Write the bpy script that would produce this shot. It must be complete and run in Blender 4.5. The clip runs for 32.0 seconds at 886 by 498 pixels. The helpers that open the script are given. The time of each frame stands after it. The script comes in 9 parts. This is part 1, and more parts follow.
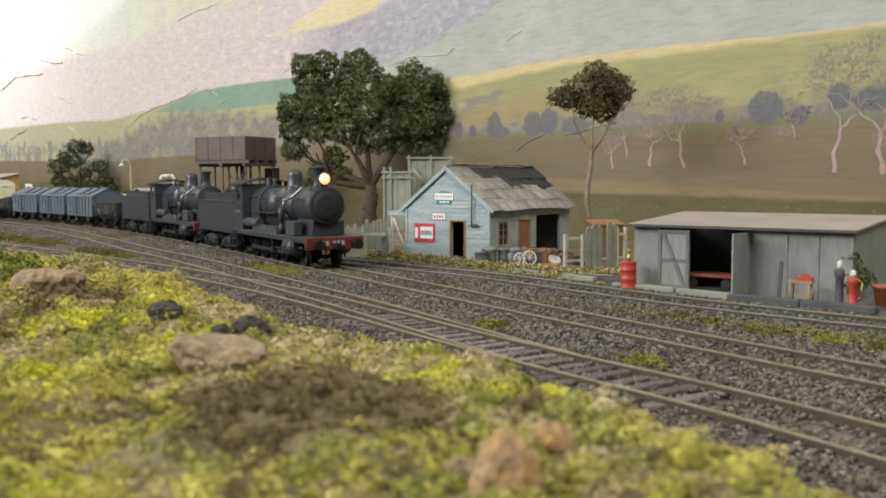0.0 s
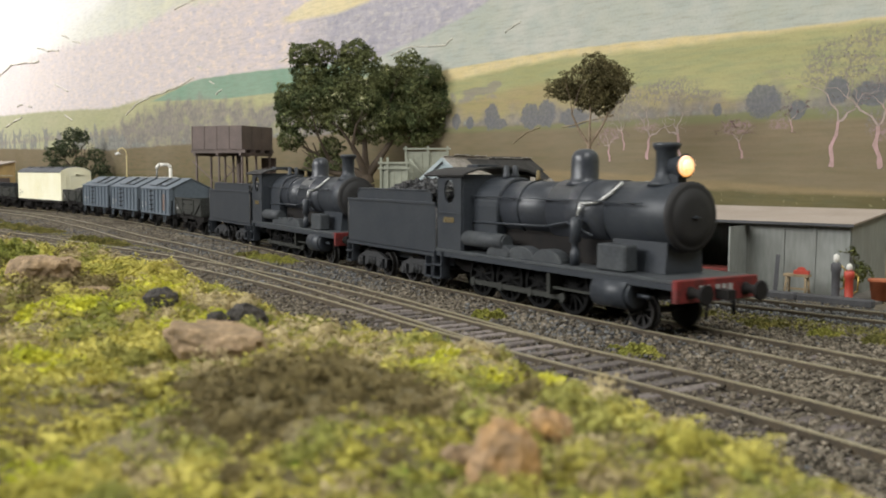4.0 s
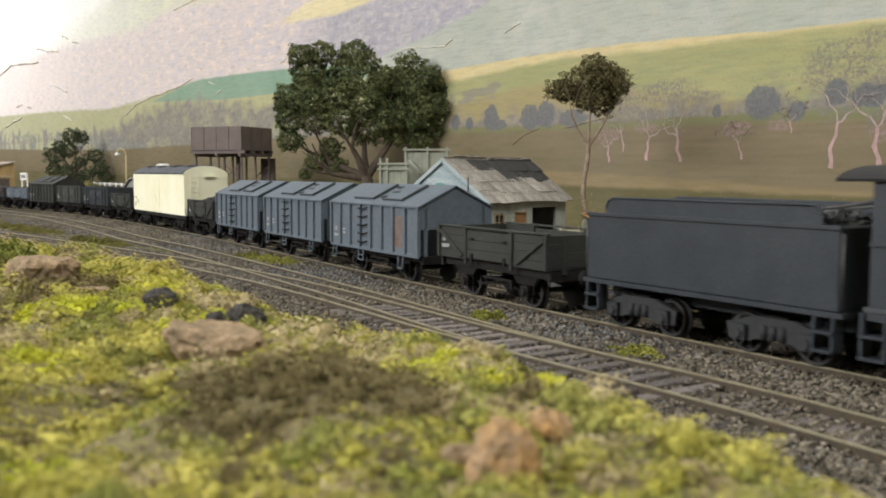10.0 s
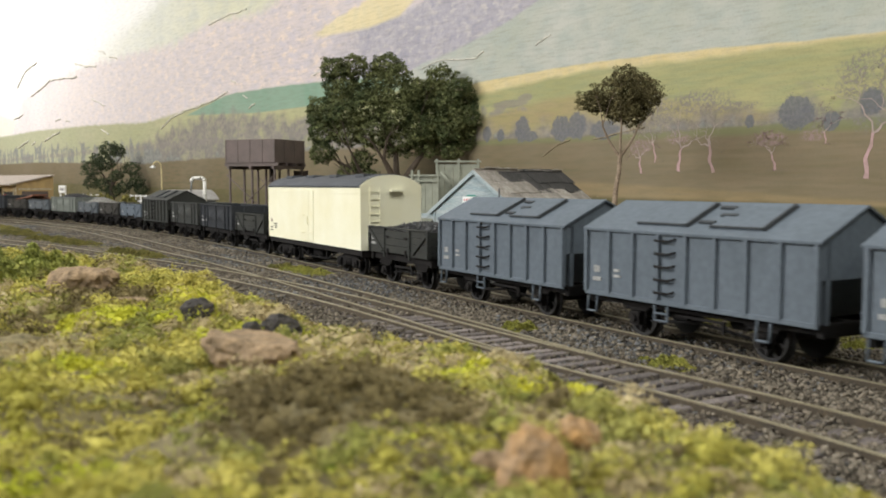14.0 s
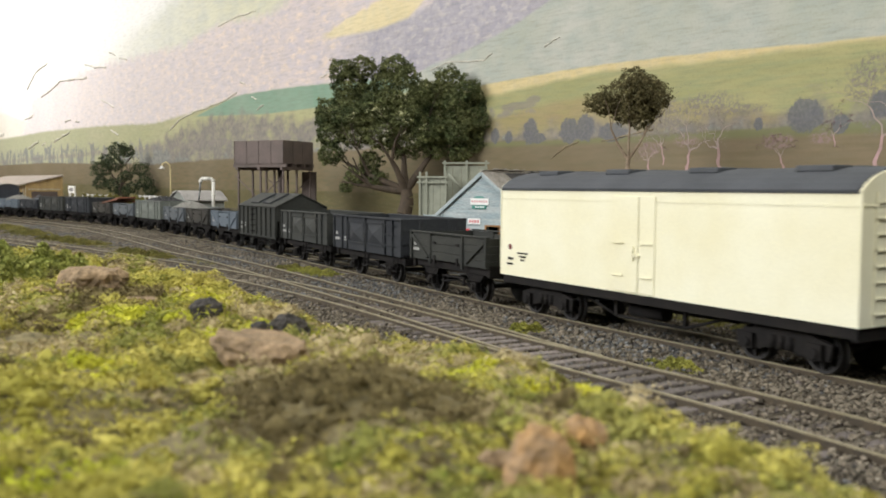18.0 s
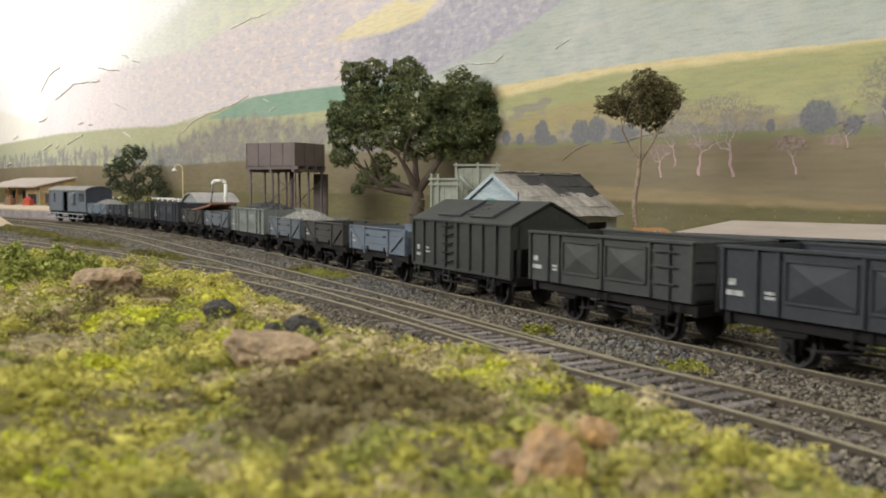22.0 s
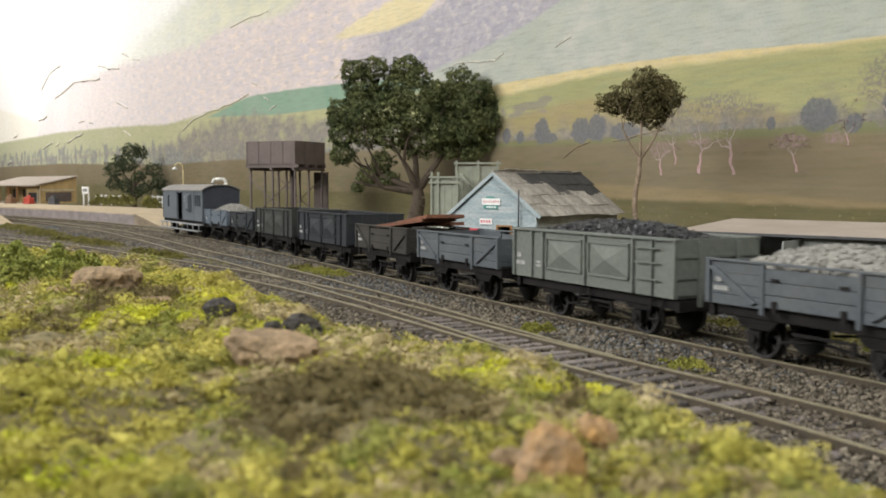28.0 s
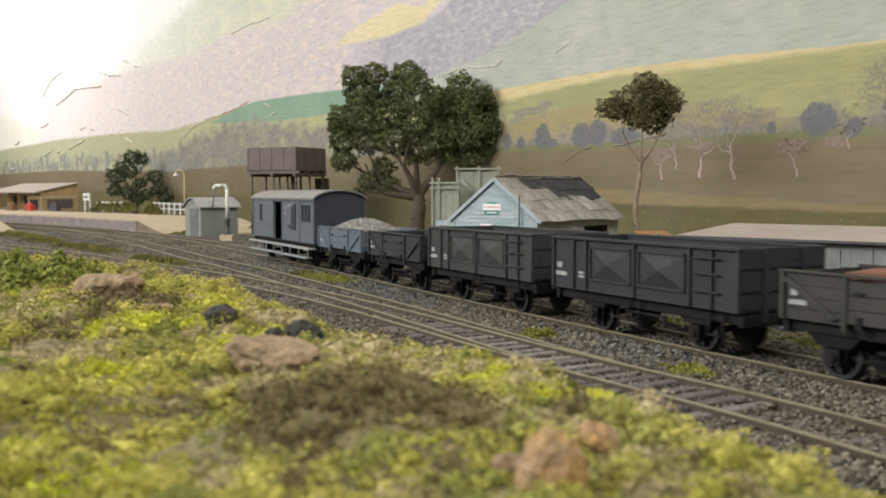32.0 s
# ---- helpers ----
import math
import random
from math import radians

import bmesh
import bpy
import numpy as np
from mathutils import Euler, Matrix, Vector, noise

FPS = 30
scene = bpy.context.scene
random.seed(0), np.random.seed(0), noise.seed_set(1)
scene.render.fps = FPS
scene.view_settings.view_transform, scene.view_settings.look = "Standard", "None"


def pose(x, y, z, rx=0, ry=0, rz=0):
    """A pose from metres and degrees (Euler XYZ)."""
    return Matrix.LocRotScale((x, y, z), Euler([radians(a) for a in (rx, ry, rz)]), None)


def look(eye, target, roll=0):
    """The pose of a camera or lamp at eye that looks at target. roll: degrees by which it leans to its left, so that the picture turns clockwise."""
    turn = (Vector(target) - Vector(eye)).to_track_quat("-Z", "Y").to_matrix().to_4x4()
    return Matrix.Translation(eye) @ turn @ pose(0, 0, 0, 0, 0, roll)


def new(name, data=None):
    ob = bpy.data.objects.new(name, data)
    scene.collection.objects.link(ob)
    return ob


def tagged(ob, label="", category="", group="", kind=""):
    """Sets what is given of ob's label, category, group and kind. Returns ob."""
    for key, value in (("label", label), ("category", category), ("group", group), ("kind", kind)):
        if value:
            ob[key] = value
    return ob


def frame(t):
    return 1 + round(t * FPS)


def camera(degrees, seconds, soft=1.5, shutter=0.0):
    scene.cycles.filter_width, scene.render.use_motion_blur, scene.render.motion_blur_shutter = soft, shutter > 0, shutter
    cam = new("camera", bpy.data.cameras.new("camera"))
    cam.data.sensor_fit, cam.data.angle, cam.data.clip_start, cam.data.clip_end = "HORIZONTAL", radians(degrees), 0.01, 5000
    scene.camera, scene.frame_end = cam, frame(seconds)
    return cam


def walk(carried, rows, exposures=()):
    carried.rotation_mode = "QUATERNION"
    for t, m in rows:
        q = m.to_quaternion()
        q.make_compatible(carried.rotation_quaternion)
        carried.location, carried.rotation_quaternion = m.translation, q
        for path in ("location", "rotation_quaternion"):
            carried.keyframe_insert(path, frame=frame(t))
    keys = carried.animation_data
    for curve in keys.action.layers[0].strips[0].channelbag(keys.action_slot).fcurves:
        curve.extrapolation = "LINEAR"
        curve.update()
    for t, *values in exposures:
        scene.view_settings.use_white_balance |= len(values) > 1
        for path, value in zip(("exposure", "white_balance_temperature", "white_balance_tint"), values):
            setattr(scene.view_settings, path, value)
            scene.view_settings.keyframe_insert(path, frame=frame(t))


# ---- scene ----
# A model railway layout at 1:87. Sizes below are in metres of the full-size prototype; S brings them to the model.
S = 1 / 87.0

cam = camera(52.23, 32.0, soft=1.8, shutter=0.5)
cam.data.dof.use_dof = True
cam.data.dof.focus_distance = 0.46
cam.data.dof.aperture_fstop = 54

PATH = [
    (0, 0.000, 0.000, 3.683, 85.757, 0.199, -0.015),
    (0.5, -0.006, 0.014, 3.667, 85.708, 0.134, -0.040),
    (1, -0.007, 0.019, 3.664, 85.541, 0.084, -0.051),
    (1.5, -0.009, 0.027, 3.667, 85.416, 0.101, -0.119),
    (2, -0.012, 0.044, 3.656, 85.312, -0.031, -0.218),
    (2.5, -0.013, 0.046, 3.647, 85.234, -0.101, -0.230),
    (3, -0.015, 0.044, 3.642, 85.236, -0.154, -0.236),
    (3.5, -0.017, 0.045, 3.636, 85.260, -0.231, -0.233),
    (5.5, -0.018, 0.049, 3.629, 85.166, -0.315, -0.219),
    (6, -0.018, 0.060, 3.625, 85.153, -0.255, -0.194),
    (6.5, -0.020, 0.052, 3.629, 85.215, -0.270, -0.216),
    (7, -0.018, 0.030, 3.635, 85.312, -0.258, -0.149),
    (7.5, -0.015, 0.036, 3.635, 85.400, -0.235, -0.088),
    (8, -0.020, 0.022, 3.642, 85.430, -0.214, -0.078),
    (8.5, -0.018, 0.029, 3.642, 85.373, -0.193, -0.059),
    (9, -0.017, 0.038, 3.632, 85.372, -0.224, -0.062),
    (9.5, -0.020, 0.044, 3.625, 85.336, -0.345, -0.234),
    (10, -0.020, 0.050, 3.622, 85.317, -0.340, -0.264),
    (10.5, -0.018, 0.024, 3.635, 85.302, -0.293, -0.090),
    (11, -0.006, -0.029, 3.665, 85.431, -0.056, 0.531),
    (11.5, -0.006, -0.052, 3.660, 85.605, 0.029, 0.910),
    (12, -0.015, -0.097, 3.654, 85.825, -0.051, 1.251),
    (12.5, -0.016, -0.117, 3.643, 85.924, -0.088, 1.506),
    (13, -0.012, -0.124, 3.642, 85.925, -0.111, 1.552),
    (13.5, -0.015, -0.142, 3.642, 85.979, -0.082, 1.656),
    (14, -0.019, -0.142, 3.637, 86.025, -0.154, 1.713),
    (14.5, -0.023, -0.151, 3.631, 86.008, -0.264, 1.823),
    (16.5, -0.026, -0.169, 3.615, 86.179, -0.393, 1.949),
    (17, -0.023, -0.179, 3.626, 86.146, -0.325, 1.964),
    (17.5, -0.022, -0.178, 3.626, 86.118, -0.290, 2.080),
    (18, -0.020, -0.188, 3.626, 86.136, -0.358, 2.213),
    (18.5, -0.020, -0.201, 3.626, 86.104, -0.308, 2.301),
    (19, -0.023, -0.234, 3.625, 86.108, -0.350, 2.608),
    (19.5, -0.021, -0.255, 3.622, 86.170, -0.417, 2.890),
    (20, -0.018, -0.268, 3.626, 86.208, -0.364, 2.973),
    (20.5, -0.018, -0.265, 3.625, 86.265, -0.345, 3.012),
    (21, -0.022, -0.259, 3.622, 86.267, -0.358, 2.976),
    (21.5, -0.022, -0.258, 3.624, 86.267, -0.312, 2.967),
    (22, -0.020, -0.260, 3.630, 86.250, -0.318, 2.922),
    (22.5, -0.016, -0.248, 3.626, 86.253, -0.234, 2.941),
    (23, -0.014, -0.245, 3.626, 86.256, -0.284, 2.960),
    (23.5, -0.015, -0.259, 3.627, 86.235, -0.264, 2.960),
    (24, -0.016, -0.268, 3.632, 86.225, -0.265, 2.969),
    (24.5, -0.019, -0.262, 3.631, 86.214, -0.281, 2.977),
    (25, -0.019, -0.258, 3.633, 86.216, -0.241, 2.931),
    (25.5, -0.016, -0.250, 3.630, 86.242, -0.247, 2.936),
    (27.5, -0.016, -0.247, 3.631, 86.117, -0.242, 2.937),
    (28, -0.017, -0.254, 3.631, 86.135, -0.267, 2.946),
    (28.5, -0.017, -0.259, 3.635, 86.159, -0.222, 2.988),
    (29, -0.013, -0.254, 3.633, 86.200, -0.176, 3.038),
    (29.5, -0.010, -0.267, 3.642, 86.192, -0.113, 3.044),
    (30, -0.011, -0.270, 3.645, 86.170, -0.079, 2.996),
    (30.5, -0.009, -0.262, 3.642, 86.177, -0.111, 2.990),
    (31, -0.014, -0.267, 3.642, 86.254, -0.136, 2.969),
    (31.5, -0.012, -0.273, 3.644, 86.348, -0.096, 3.006),
    (32, -0.012, -0.275, 3.644, 86.475, -0.066, 3.001),
]
walk(cam, [(t, pose(x * S, y * S, z * S, rx, ry, rz)) for t, x, y, z, rx, ry, rz in PATH], [(0.0, -0.25), (32.0, -0.25)])

# ---- light: unseen area lamps added inside the room ----
world = bpy.data.worlds.new("world")
scene.world = world
world.use_nodes = True
world.node_tree.nodes["Background"].inputs[0].default_value = (0.9, 0.95, 1.0, 1)
world.node_tree.nodes["Background"].inputs[1].default_value = 0.3


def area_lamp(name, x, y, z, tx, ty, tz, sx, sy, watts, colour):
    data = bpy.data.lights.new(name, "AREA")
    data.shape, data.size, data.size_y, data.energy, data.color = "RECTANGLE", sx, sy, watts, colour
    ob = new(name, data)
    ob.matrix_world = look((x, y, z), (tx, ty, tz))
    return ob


area_lamp("side_lamp", -1.25, 0.0, 0.64, -0.1, 0.6, 0.05, 1.25, 0.5, 32, (0.985, 0.985, 0.97))
# added fill: one for the wagons' leading ends, one for the left backdrop
area_lamp("fill_lamp", 0.25, -0.5, 1.3, -0.1, 0.35, 0, 0.8, 0.8, 24, (0.97, 0.98, 0.95))
area_lamp("fill_lamp", -1.65, 1.75, 1.1, -1.3, 2.5, 0.4, 0.4, 0.4, 34, (1.0, 0.98, 0.98))


# ---- materials ----
def mat(name, colour, rough=0.7, metal=0.0, vary=0.25, scale=2.0, bump=0.0, grain=30.0, tint=None, spec=0.5, rnd=0.0, mix=0.5, tall=1.0):
    """Two noises (broad stains, fine grain) over a base colour; scales in 1/prototype metre."""
    m = bpy.data.materials.new(name)
    m.use_nodes = True
    n, l = m.node_tree.nodes, m.node_tree.links
    b = n["Principled BSDF"]
    b.inputs["Roughness"].default_value, b.inputs["Metallic"].default_value = rough, metal
    b.inputs["Specular IOR Level"].default_value = spec
    tc = n.new("ShaderNodeTexCoord")
    mp = n.new("ShaderNodeMapping")
    mp.inputs["Scale"].default_value = (87, 87, 87 / tall)
    l.new(tc.outputs["Object"], mp.inputs["Vector"])
    broad, fine = n.new("ShaderNodeTexNoise"), n.new("ShaderNodeTexNoise")
    for node, sc, det in ((broad, scale, 4.0), (fine, grain, 3.0)):
        node.inputs["Scale"].default_value, node.inputs["Detail"].default_value = sc, det
        l.new(mp.outputs["Vector"], node.inputs["Vector"])
    c = Vector(colour)
    t = Vector(tint) if tint else c * (1 - vary)
    ramp = n.new("ShaderNodeValToRGB")
    ramp.color_ramp.elements[0].position, ramp.color_ramp.elements[1].position = 0.5 - 0.5 * mix, 0.5 + 0.5 * mix - 0.1
    ramp.color_ramp.elements[0].color, ramp.color_ramp.elements[1].color = (*t, 1), (*c, 1)
    l.new(broad.outputs["Fac"], ramp.inputs["Fac"])
    mx = n.new("ShaderNodeMix")
    mx.data_type, mx.blend_type = "RGBA", "MULTIPLY"
    mx.inputs["Factor"].default_value = 1.0
    fr = n.new("ShaderNodeMapRange")
    fr.inputs["From Min"].default_value, fr.inputs["From Max"].default_value = 0.3, 0.7
    fr.inputs["To Min"].default_value, fr.inputs["To Max"].default_value = 1 - vary * 0.8, 1 + vary * 0.4
    l.new(fine.outputs["Fac"], fr.inputs["Value"])
    l.new(ramp.outputs["Color"], mx.inputs[6])
    l.new(fr.outputs["Result"], mx.inputs[7])
    out = mx.outputs[2]
    if rnd:
        oi, hs, ra = n.new("ShaderNodeObjectInfo"), n.new("ShaderNodeHueSaturation"), n.new("ShaderNodeMapRange")
        ra.inputs["To Min"].default_value, ra.inputs["To Max"].default_value = 1 - rnd, 1 + rnd
        l.new(oi.outputs["Random"], ra.inputs["Value"])
        l.new(ra.outputs["Result"], hs.inputs["Value"])
        l.new(out, hs.inputs["Color"])
        out = hs.outputs["Color"]
    l.new(out, b.inputs["Base Color"])
    if bump:
        bp = n.new("ShaderNodeBump")
        bp.inputs["Strength"].default_value, bp.inputs["Distance"].default_value = 0.6, bump * S
        l.new(fine.outputs["Fac"], bp.inputs["Height"])
        l.new(bp.outputs["Normal"], b.inputs["Normal"])
    return m


def glow(name, colour, strength):
    m = bpy.data.materials.new(name)
    m.use_nodes = True
    b = m.node_tree.nodes["Principled BSDF"]
    b.inputs["Emission Color"].default_value, b.inputs["Emission Strength"].default_value = (*colour, 1), strength
    return m


M_RAIL = mat("rusty_rail_web", (0.075, 0.055, 0.032), 0.8, 0.0, 0.4, 3, tint=(0.045, 0.035, 0.024))
M_RAILTOP = mat("worn_rail_head", (0.3, 0.265, 0.175), 0.5, 0.2, 0.3, 2, tint=(0.22, 0.185, 0.115))
M_SLEEPER = mat("sleeper_wood", (0.185, 0.158, 0.145), 0.92, 0, 0.5, 2, 0.02, 9.0, tint=(0.12, 0.1, 0.092), rnd=0.4)
M_IRON = mat("roof_iron", (0.42, 0.4, 0.38), 0.6, 0.2, 0.3, 1.0)
M_BROWN = mat("dark_brown_paint", (0.1, 0.075, 0.065), 0.7, 0, 0.25, 1)
M_WALL = mat("room_wall_paint", (0.7, 0.69, 0.66), 0.9, 0, 0.05, 0.05)


# ---- mesh helpers (prototype metres) ----
def box(bm, x0, x1, y0, y1, z0, z1, rz=0.0):
    v = [bm.verts.new((x, y, z)) for x in (x0, x1) for y in (y0, y1) for z in (z0, z1)]
    for f in ((0, 1, 3, 2), (4, 6, 7, 5), (0, 4, 5, 1), (2, 3, 7, 6), (0, 2, 6, 4), (1, 5, 7, 3)):
        bm.faces.new([v[i] for i in f])
    return v


def cyl(bm, p0, p1, r0, r1=None, seg=12, caps=True):
    p0, p1 = Vector(p0), Vector(p1)
    r1 = r0 if r1 is None else r1
    q = (p1 - p0).to_track_quat("Z", "Y").to_matrix()
    rings = []
    for p, r in ((p0, r0), (p1, r1)):
        rings.append([bm.verts.new(p + q @ Vector((r * math.cos(2 * math.pi * i / seg), r * math.sin(2 * math.pi * i / seg), 0))) for i in range(seg)])
    for i in range(seg):
        j = (i + 1) % seg
        bm.faces.new((rings[0][i], rings[0][j], rings[1][j], rings[1][i])).smooth = True
    if caps:
        bm.faces.new(rings[0][::-1])
        bm.faces.new(rings[1])
    return rings


def prism(bm, pts, axis, a, b):
    """Extrudes a 2D outline along an axis ('x', 'y' or 'z') from a to b."""
    def at3(p, w):
        return {"x": (w, p[0], p[1]), "y": (p[0], w, p[1]), "z": (p[0], p[1], w)}[axis]
    va, vb = [bm.verts.new(at3(p, a)) for p in pts], [bm.verts.new(at3(p, b)) for p in pts]
    n = len(pts)
    bm.faces.new(va[::-1])
    bm.faces.new(vb)
    for i in range(n):
        bm.faces.new((va[i], va[(i + 1) % n], vb[(i + 1) % n], vb[i]))


def tube(bm, pts, r, seg=8):
    for p, q in zip(pts[:-1], pts[1:]):
        cyl(bm, p, q, r, r, seg)


def mesh_of(name, bm, material, bevel=0.0):
    bmesh.ops.recalc_face_normals(bm, faces=bm.faces)
    if bevel:
        sharp = [e for e in bm.edges if len(e.link_faces) == 2 and e.calc_face_angle(0) > 0.6]
        bmesh.ops.bevel(bm, geom=sharp, offset=bevel, segments=1, affect="EDGES", clamp_overlap=True)
    bmesh.ops.scale(bm, vec=(S, S, S), verts=bm.verts)
    me = bpy.data.meshes.new(name)
    bm.to_mesh(me)
    bm.free()
    me.materials.append(material)
    return me


def part(name, bm, material, parent, label="", bevel=0.0):
    ob = new(name, mesh_of(name, bm, material, bevel))
    ob.parent = parent
    return tagged(ob, label)


def place(x, y, z=0.0, rz=0.0, rx=0.0, ry=0.0):
    return pose(x * S, y * S, z * S, rx, ry, rz)


def thing(name, m, label, category, group="", kind=""):
    ob = new(name)
    ob.empty_display_size = 0.01
    ob.matrix_basis = m
    return tagged(ob, label, category, group, kind)


def solid(name, bm, material, m, label="", category="", group="", kind="", bevel=0.0):
    ob = new(name, mesh_of(name, bm, material, bevel))
    ob.matrix_basis = m
    return tagged(ob, label, category, group, kind)


# ---- track plan ----
def main_x(y):
    q = max(min(y, 110), 12) / 50
    x = ((-6.158749 * q + 14.782534) * q - 40.486892) * q + 20.654163
    q2 = q
    slope = ((-18.476247 * q2 + 29.565068) * q2 - 40.486892) / 50
    return x + slope * (y - q * 50)


MAIN_Y = np.linspace(300, -160, 4601)
MAIN_X = np.array([main_x(y) for y in MAIN_Y])
MAIN_S = np.concatenate([[0], np.cumsum(np.hypot(np.diff(MAIN_X), np.diff(MAIN_Y)))])
MAIN_S -= np.interp(-28.4, -MAIN_Y, MAIN_S)


def main_at(s):
    return Vector((np.interp(s, MAIN_S, MAIN_X), np.interp(s, MAIN_S, MAIN_Y), 0))


def spline(pts, step=1.2):
    """Catmull-Rom through plan points, resampled at even steps."""
    p = [Vector((*q, 0)) for q in pts]
    p = [2 * p[0] - p[1]] + p + [2 * p[-1] - p[-2]]
    fine = []
    for i in range(1, len(p) - 2):
        for k in range(24):
            t = k / 24
            fine.append(0.5 * (2 * p[i] + (p[i + 1] - p[i - 1]) * t + (2 * p[i - 1] - 5 * p[i] + 4 * p[i + 1] - p[i + 2]) * t * t + (3 * p[i] - 3 * p[i + 1] + p[i + 2] - p[i - 1]) * t ** 3))
    fine.append(p[-2])
    d = [0]
    for a, b in zip(fine[:-1], fine[1:]):
        d.append(d[-1] + (b - a).length)
    n = max(2, int(d[-1] / step))
    return [Vector((np.interp(d[-1] * k / n, d, [q.x for q in fine]), np.interp(d[-1] * k / n, d, [q.y for q in fine]), 0)) for k in range(n + 1)]


def side(pts, lat):
    """The line shifted by lat to the right of its way."""
    out = []
    for i, p in enumerate(pts):
        d = (pts[min(i + 1, len(pts) - 1)] - pts[max(i - 1, 0)]).normalized()
        out.append(p + Vector((d.y, -d.x, 0)) * lat)
    return out


LINE_MAIN = [main_at(s) for s in np.arange(-215, 185, 1.2)]
LINE_FRONT = spline([(-120, 130), (-70, 92), (-40, 66), (-26.6, 54.1), (-20.6, 48.0), (-15.7, 42.9), (-11.7, 38.5), (-8.3, 34.4), (-5.5, 30.7), (-3.15, 27.2), (0.2, 21.8), (2.55, 18.25), (4.2, 15.95), (5.46, 14.0), (6.25, 12.6), (13, 1), (40, -46)])
LINE_LOOP = spline([(-125, 152), (-80, 116), (-54, 97.5), (-35, 77.5), (-24, 61.8), (-16.9, 50.4), (-13.5, 45.5), (-9.2, 38.6), (-5.8, 32.9), (-3.0, 28.1), (0.05, 22.65), (1.2, 20.55), (2.1, 19.05)])
LINE_BACK = spline([(-14.5, 55.5), (-7.5, 45.5), (-2.2, 40.0), (1.8, 35.7), (5.86, 29.9), (8.48, 26.5), (11.5, 23.3), (20, 15), (45, -6)])


# ---- scattered pieces: stones, turf, leaves ----
def scatter_mat(name, a, b, c, scale=0.6, rough=0.95, rnd=0.35, grain=14.0):
    """Colour from broad patches (a to b), fine specks of c, and each piece's own shade."""
    m = bpy.data.materials.new(name)
    m.use_nodes = True
    n, l = m.node_tree.nodes, m.node_tree.links
    p = n["Principled BSDF"]
    p.inputs["Roughness"].default_value, p.inputs["Specular IOR Level"].default_value = rough, 0.25
    tc, mp = n.new("ShaderNodeTexCoord"), n.new("ShaderNodeMapping")
    mp.inputs["Scale"].default_value = (87, 87, 87)
    l.new(tc.outputs["Object"], mp.inputs["Vector"])
    n1, n2 = n.new("ShaderNodeTexNoise"), n.new("ShaderNodeTexNoise")
    n1.inputs["Scale"].default_value, n1.inputs["Detail"].default_value = scale, 4
    n2.inputs["Scale"].default_value, n2.inputs["Detail"].default_value = grain, 2
    l.new(mp.outputs["Vector"], n1.inputs["Vector"])
    l.new(mp.outputs["Vector"], n2.inputs["Vector"])
    r1, r2 = n.new("ShaderNodeValToRGB"), n.new("ShaderNodeMapRange")
    r1.color_ramp.elements[0].position, r1.color_ramp.elements[1].position = 0.38, 0.62
    r1.color_ramp.elements[0].color, r1.color_ramp.elements[1].color = (*a, 1), (*b, 1)
    l.new(n1.outputs["Fac"], r1.inputs["Fac"])
    r2.inputs["From Min"].default_value, r2.inputs["From Max"].default_value = 0.52, 0.72
    l.new(n2.outputs["Fac"], r2.inputs["Value"])
    mx = n.new("ShaderNodeMix")
    mx.data_type = "RGBA"
    l.new(r2.outputs["Result"], mx.inputs["Factor"])
    l.new(r1.outputs["Color"], mx.inputs[6])
    mx.inputs[7].default_value = (*c, 1)
    g, ra, hs = n.new("ShaderNodeNewGeometry"), n.new("ShaderNodeMapRange"), n.new("ShaderNodeHueSaturation")
    ra.inputs["To Min"].default_value, ra.inputs["To Max"].default_value = 1 - rnd, 1 + rnd
    l.new(g.outputs["Random Per Island"], ra.inputs["Value"])
    l.new(ra.outputs["Result"], hs.inputs["Value"])
    l.new(mx.outputs[2], hs.inputs["Color"])
    l.new(hs.outputs["Color"], p.inputs["Base Color"])
    return m


M_STONES = scatter_mat("ballast_stones", (0.1, 0.082, 0.06), (0.145, 0.122, 0.092), (0.21, 0.19, 0.15), 0.25, rnd=0.62)
M_STONES_BLUE = scatter_mat("blue_ballast_stones", (0.075, 0.074, 0.073), (0.112, 0.112, 0.11), (0.2, 0.205, 0.21), 0.25, rnd=0.65)
M_BED = scatter_mat("ballast_bed", (0.105, 0.088, 0.064), (0.15, 0.13, 0.1), (0.23, 0.205, 0.16), 0.35, rnd=0.0, grain=9.0)
M_TURF_LIME = scatter_mat("lime_turf", (0.46, 0.48, 0.04), (0.64, 0.61, 0.065), (0.32, 0.35, 0.04), 0.9, rnd=0.25)
M_TURF_GREEN = scatter_mat("olive_turf", (0.25, 0.26, 0.06), (0.42, 0.39, 0.115), (0.16, 0.17, 0.045), 0.9, rnd=0.25)
M_TURF_GOLD = scatter_mat("gold_turf", (0.4, 0.365, 0.07), (0.6, 0.53, 0.14), (0.26, 0.24, 0.055), 0.9, rnd=0.25)
M_TURF_MOSS = scatter_mat("moss_turf", (0.17, 0.235, 0.028), (0.29, 0.335, 0.045), (0.12, 0.16, 0.025), 0.9, rnd=0.25)
M_TURF_BROWN = scatter_mat("brown_turf", (0.15, 0.118, 0.052), (0.25, 0.2, 0.088), (0.09, 0.075, 0.034), 0.9, rnd=0.25)
M_TURF_STRAW = scatter_mat("straw_turf", (0.4, 0.325, 0.17), (0.53, 0.44, 0.245), (0.26, 0.2, 0.095), 0.9, rnd=0.25)
M_WEED = scatter_mat("weed_olive", (0.17, 0.165, 0.05), (0.26, 0.235, 0.075), (0.11, 0.11, 0.035), 1.4, rnd=0.4)
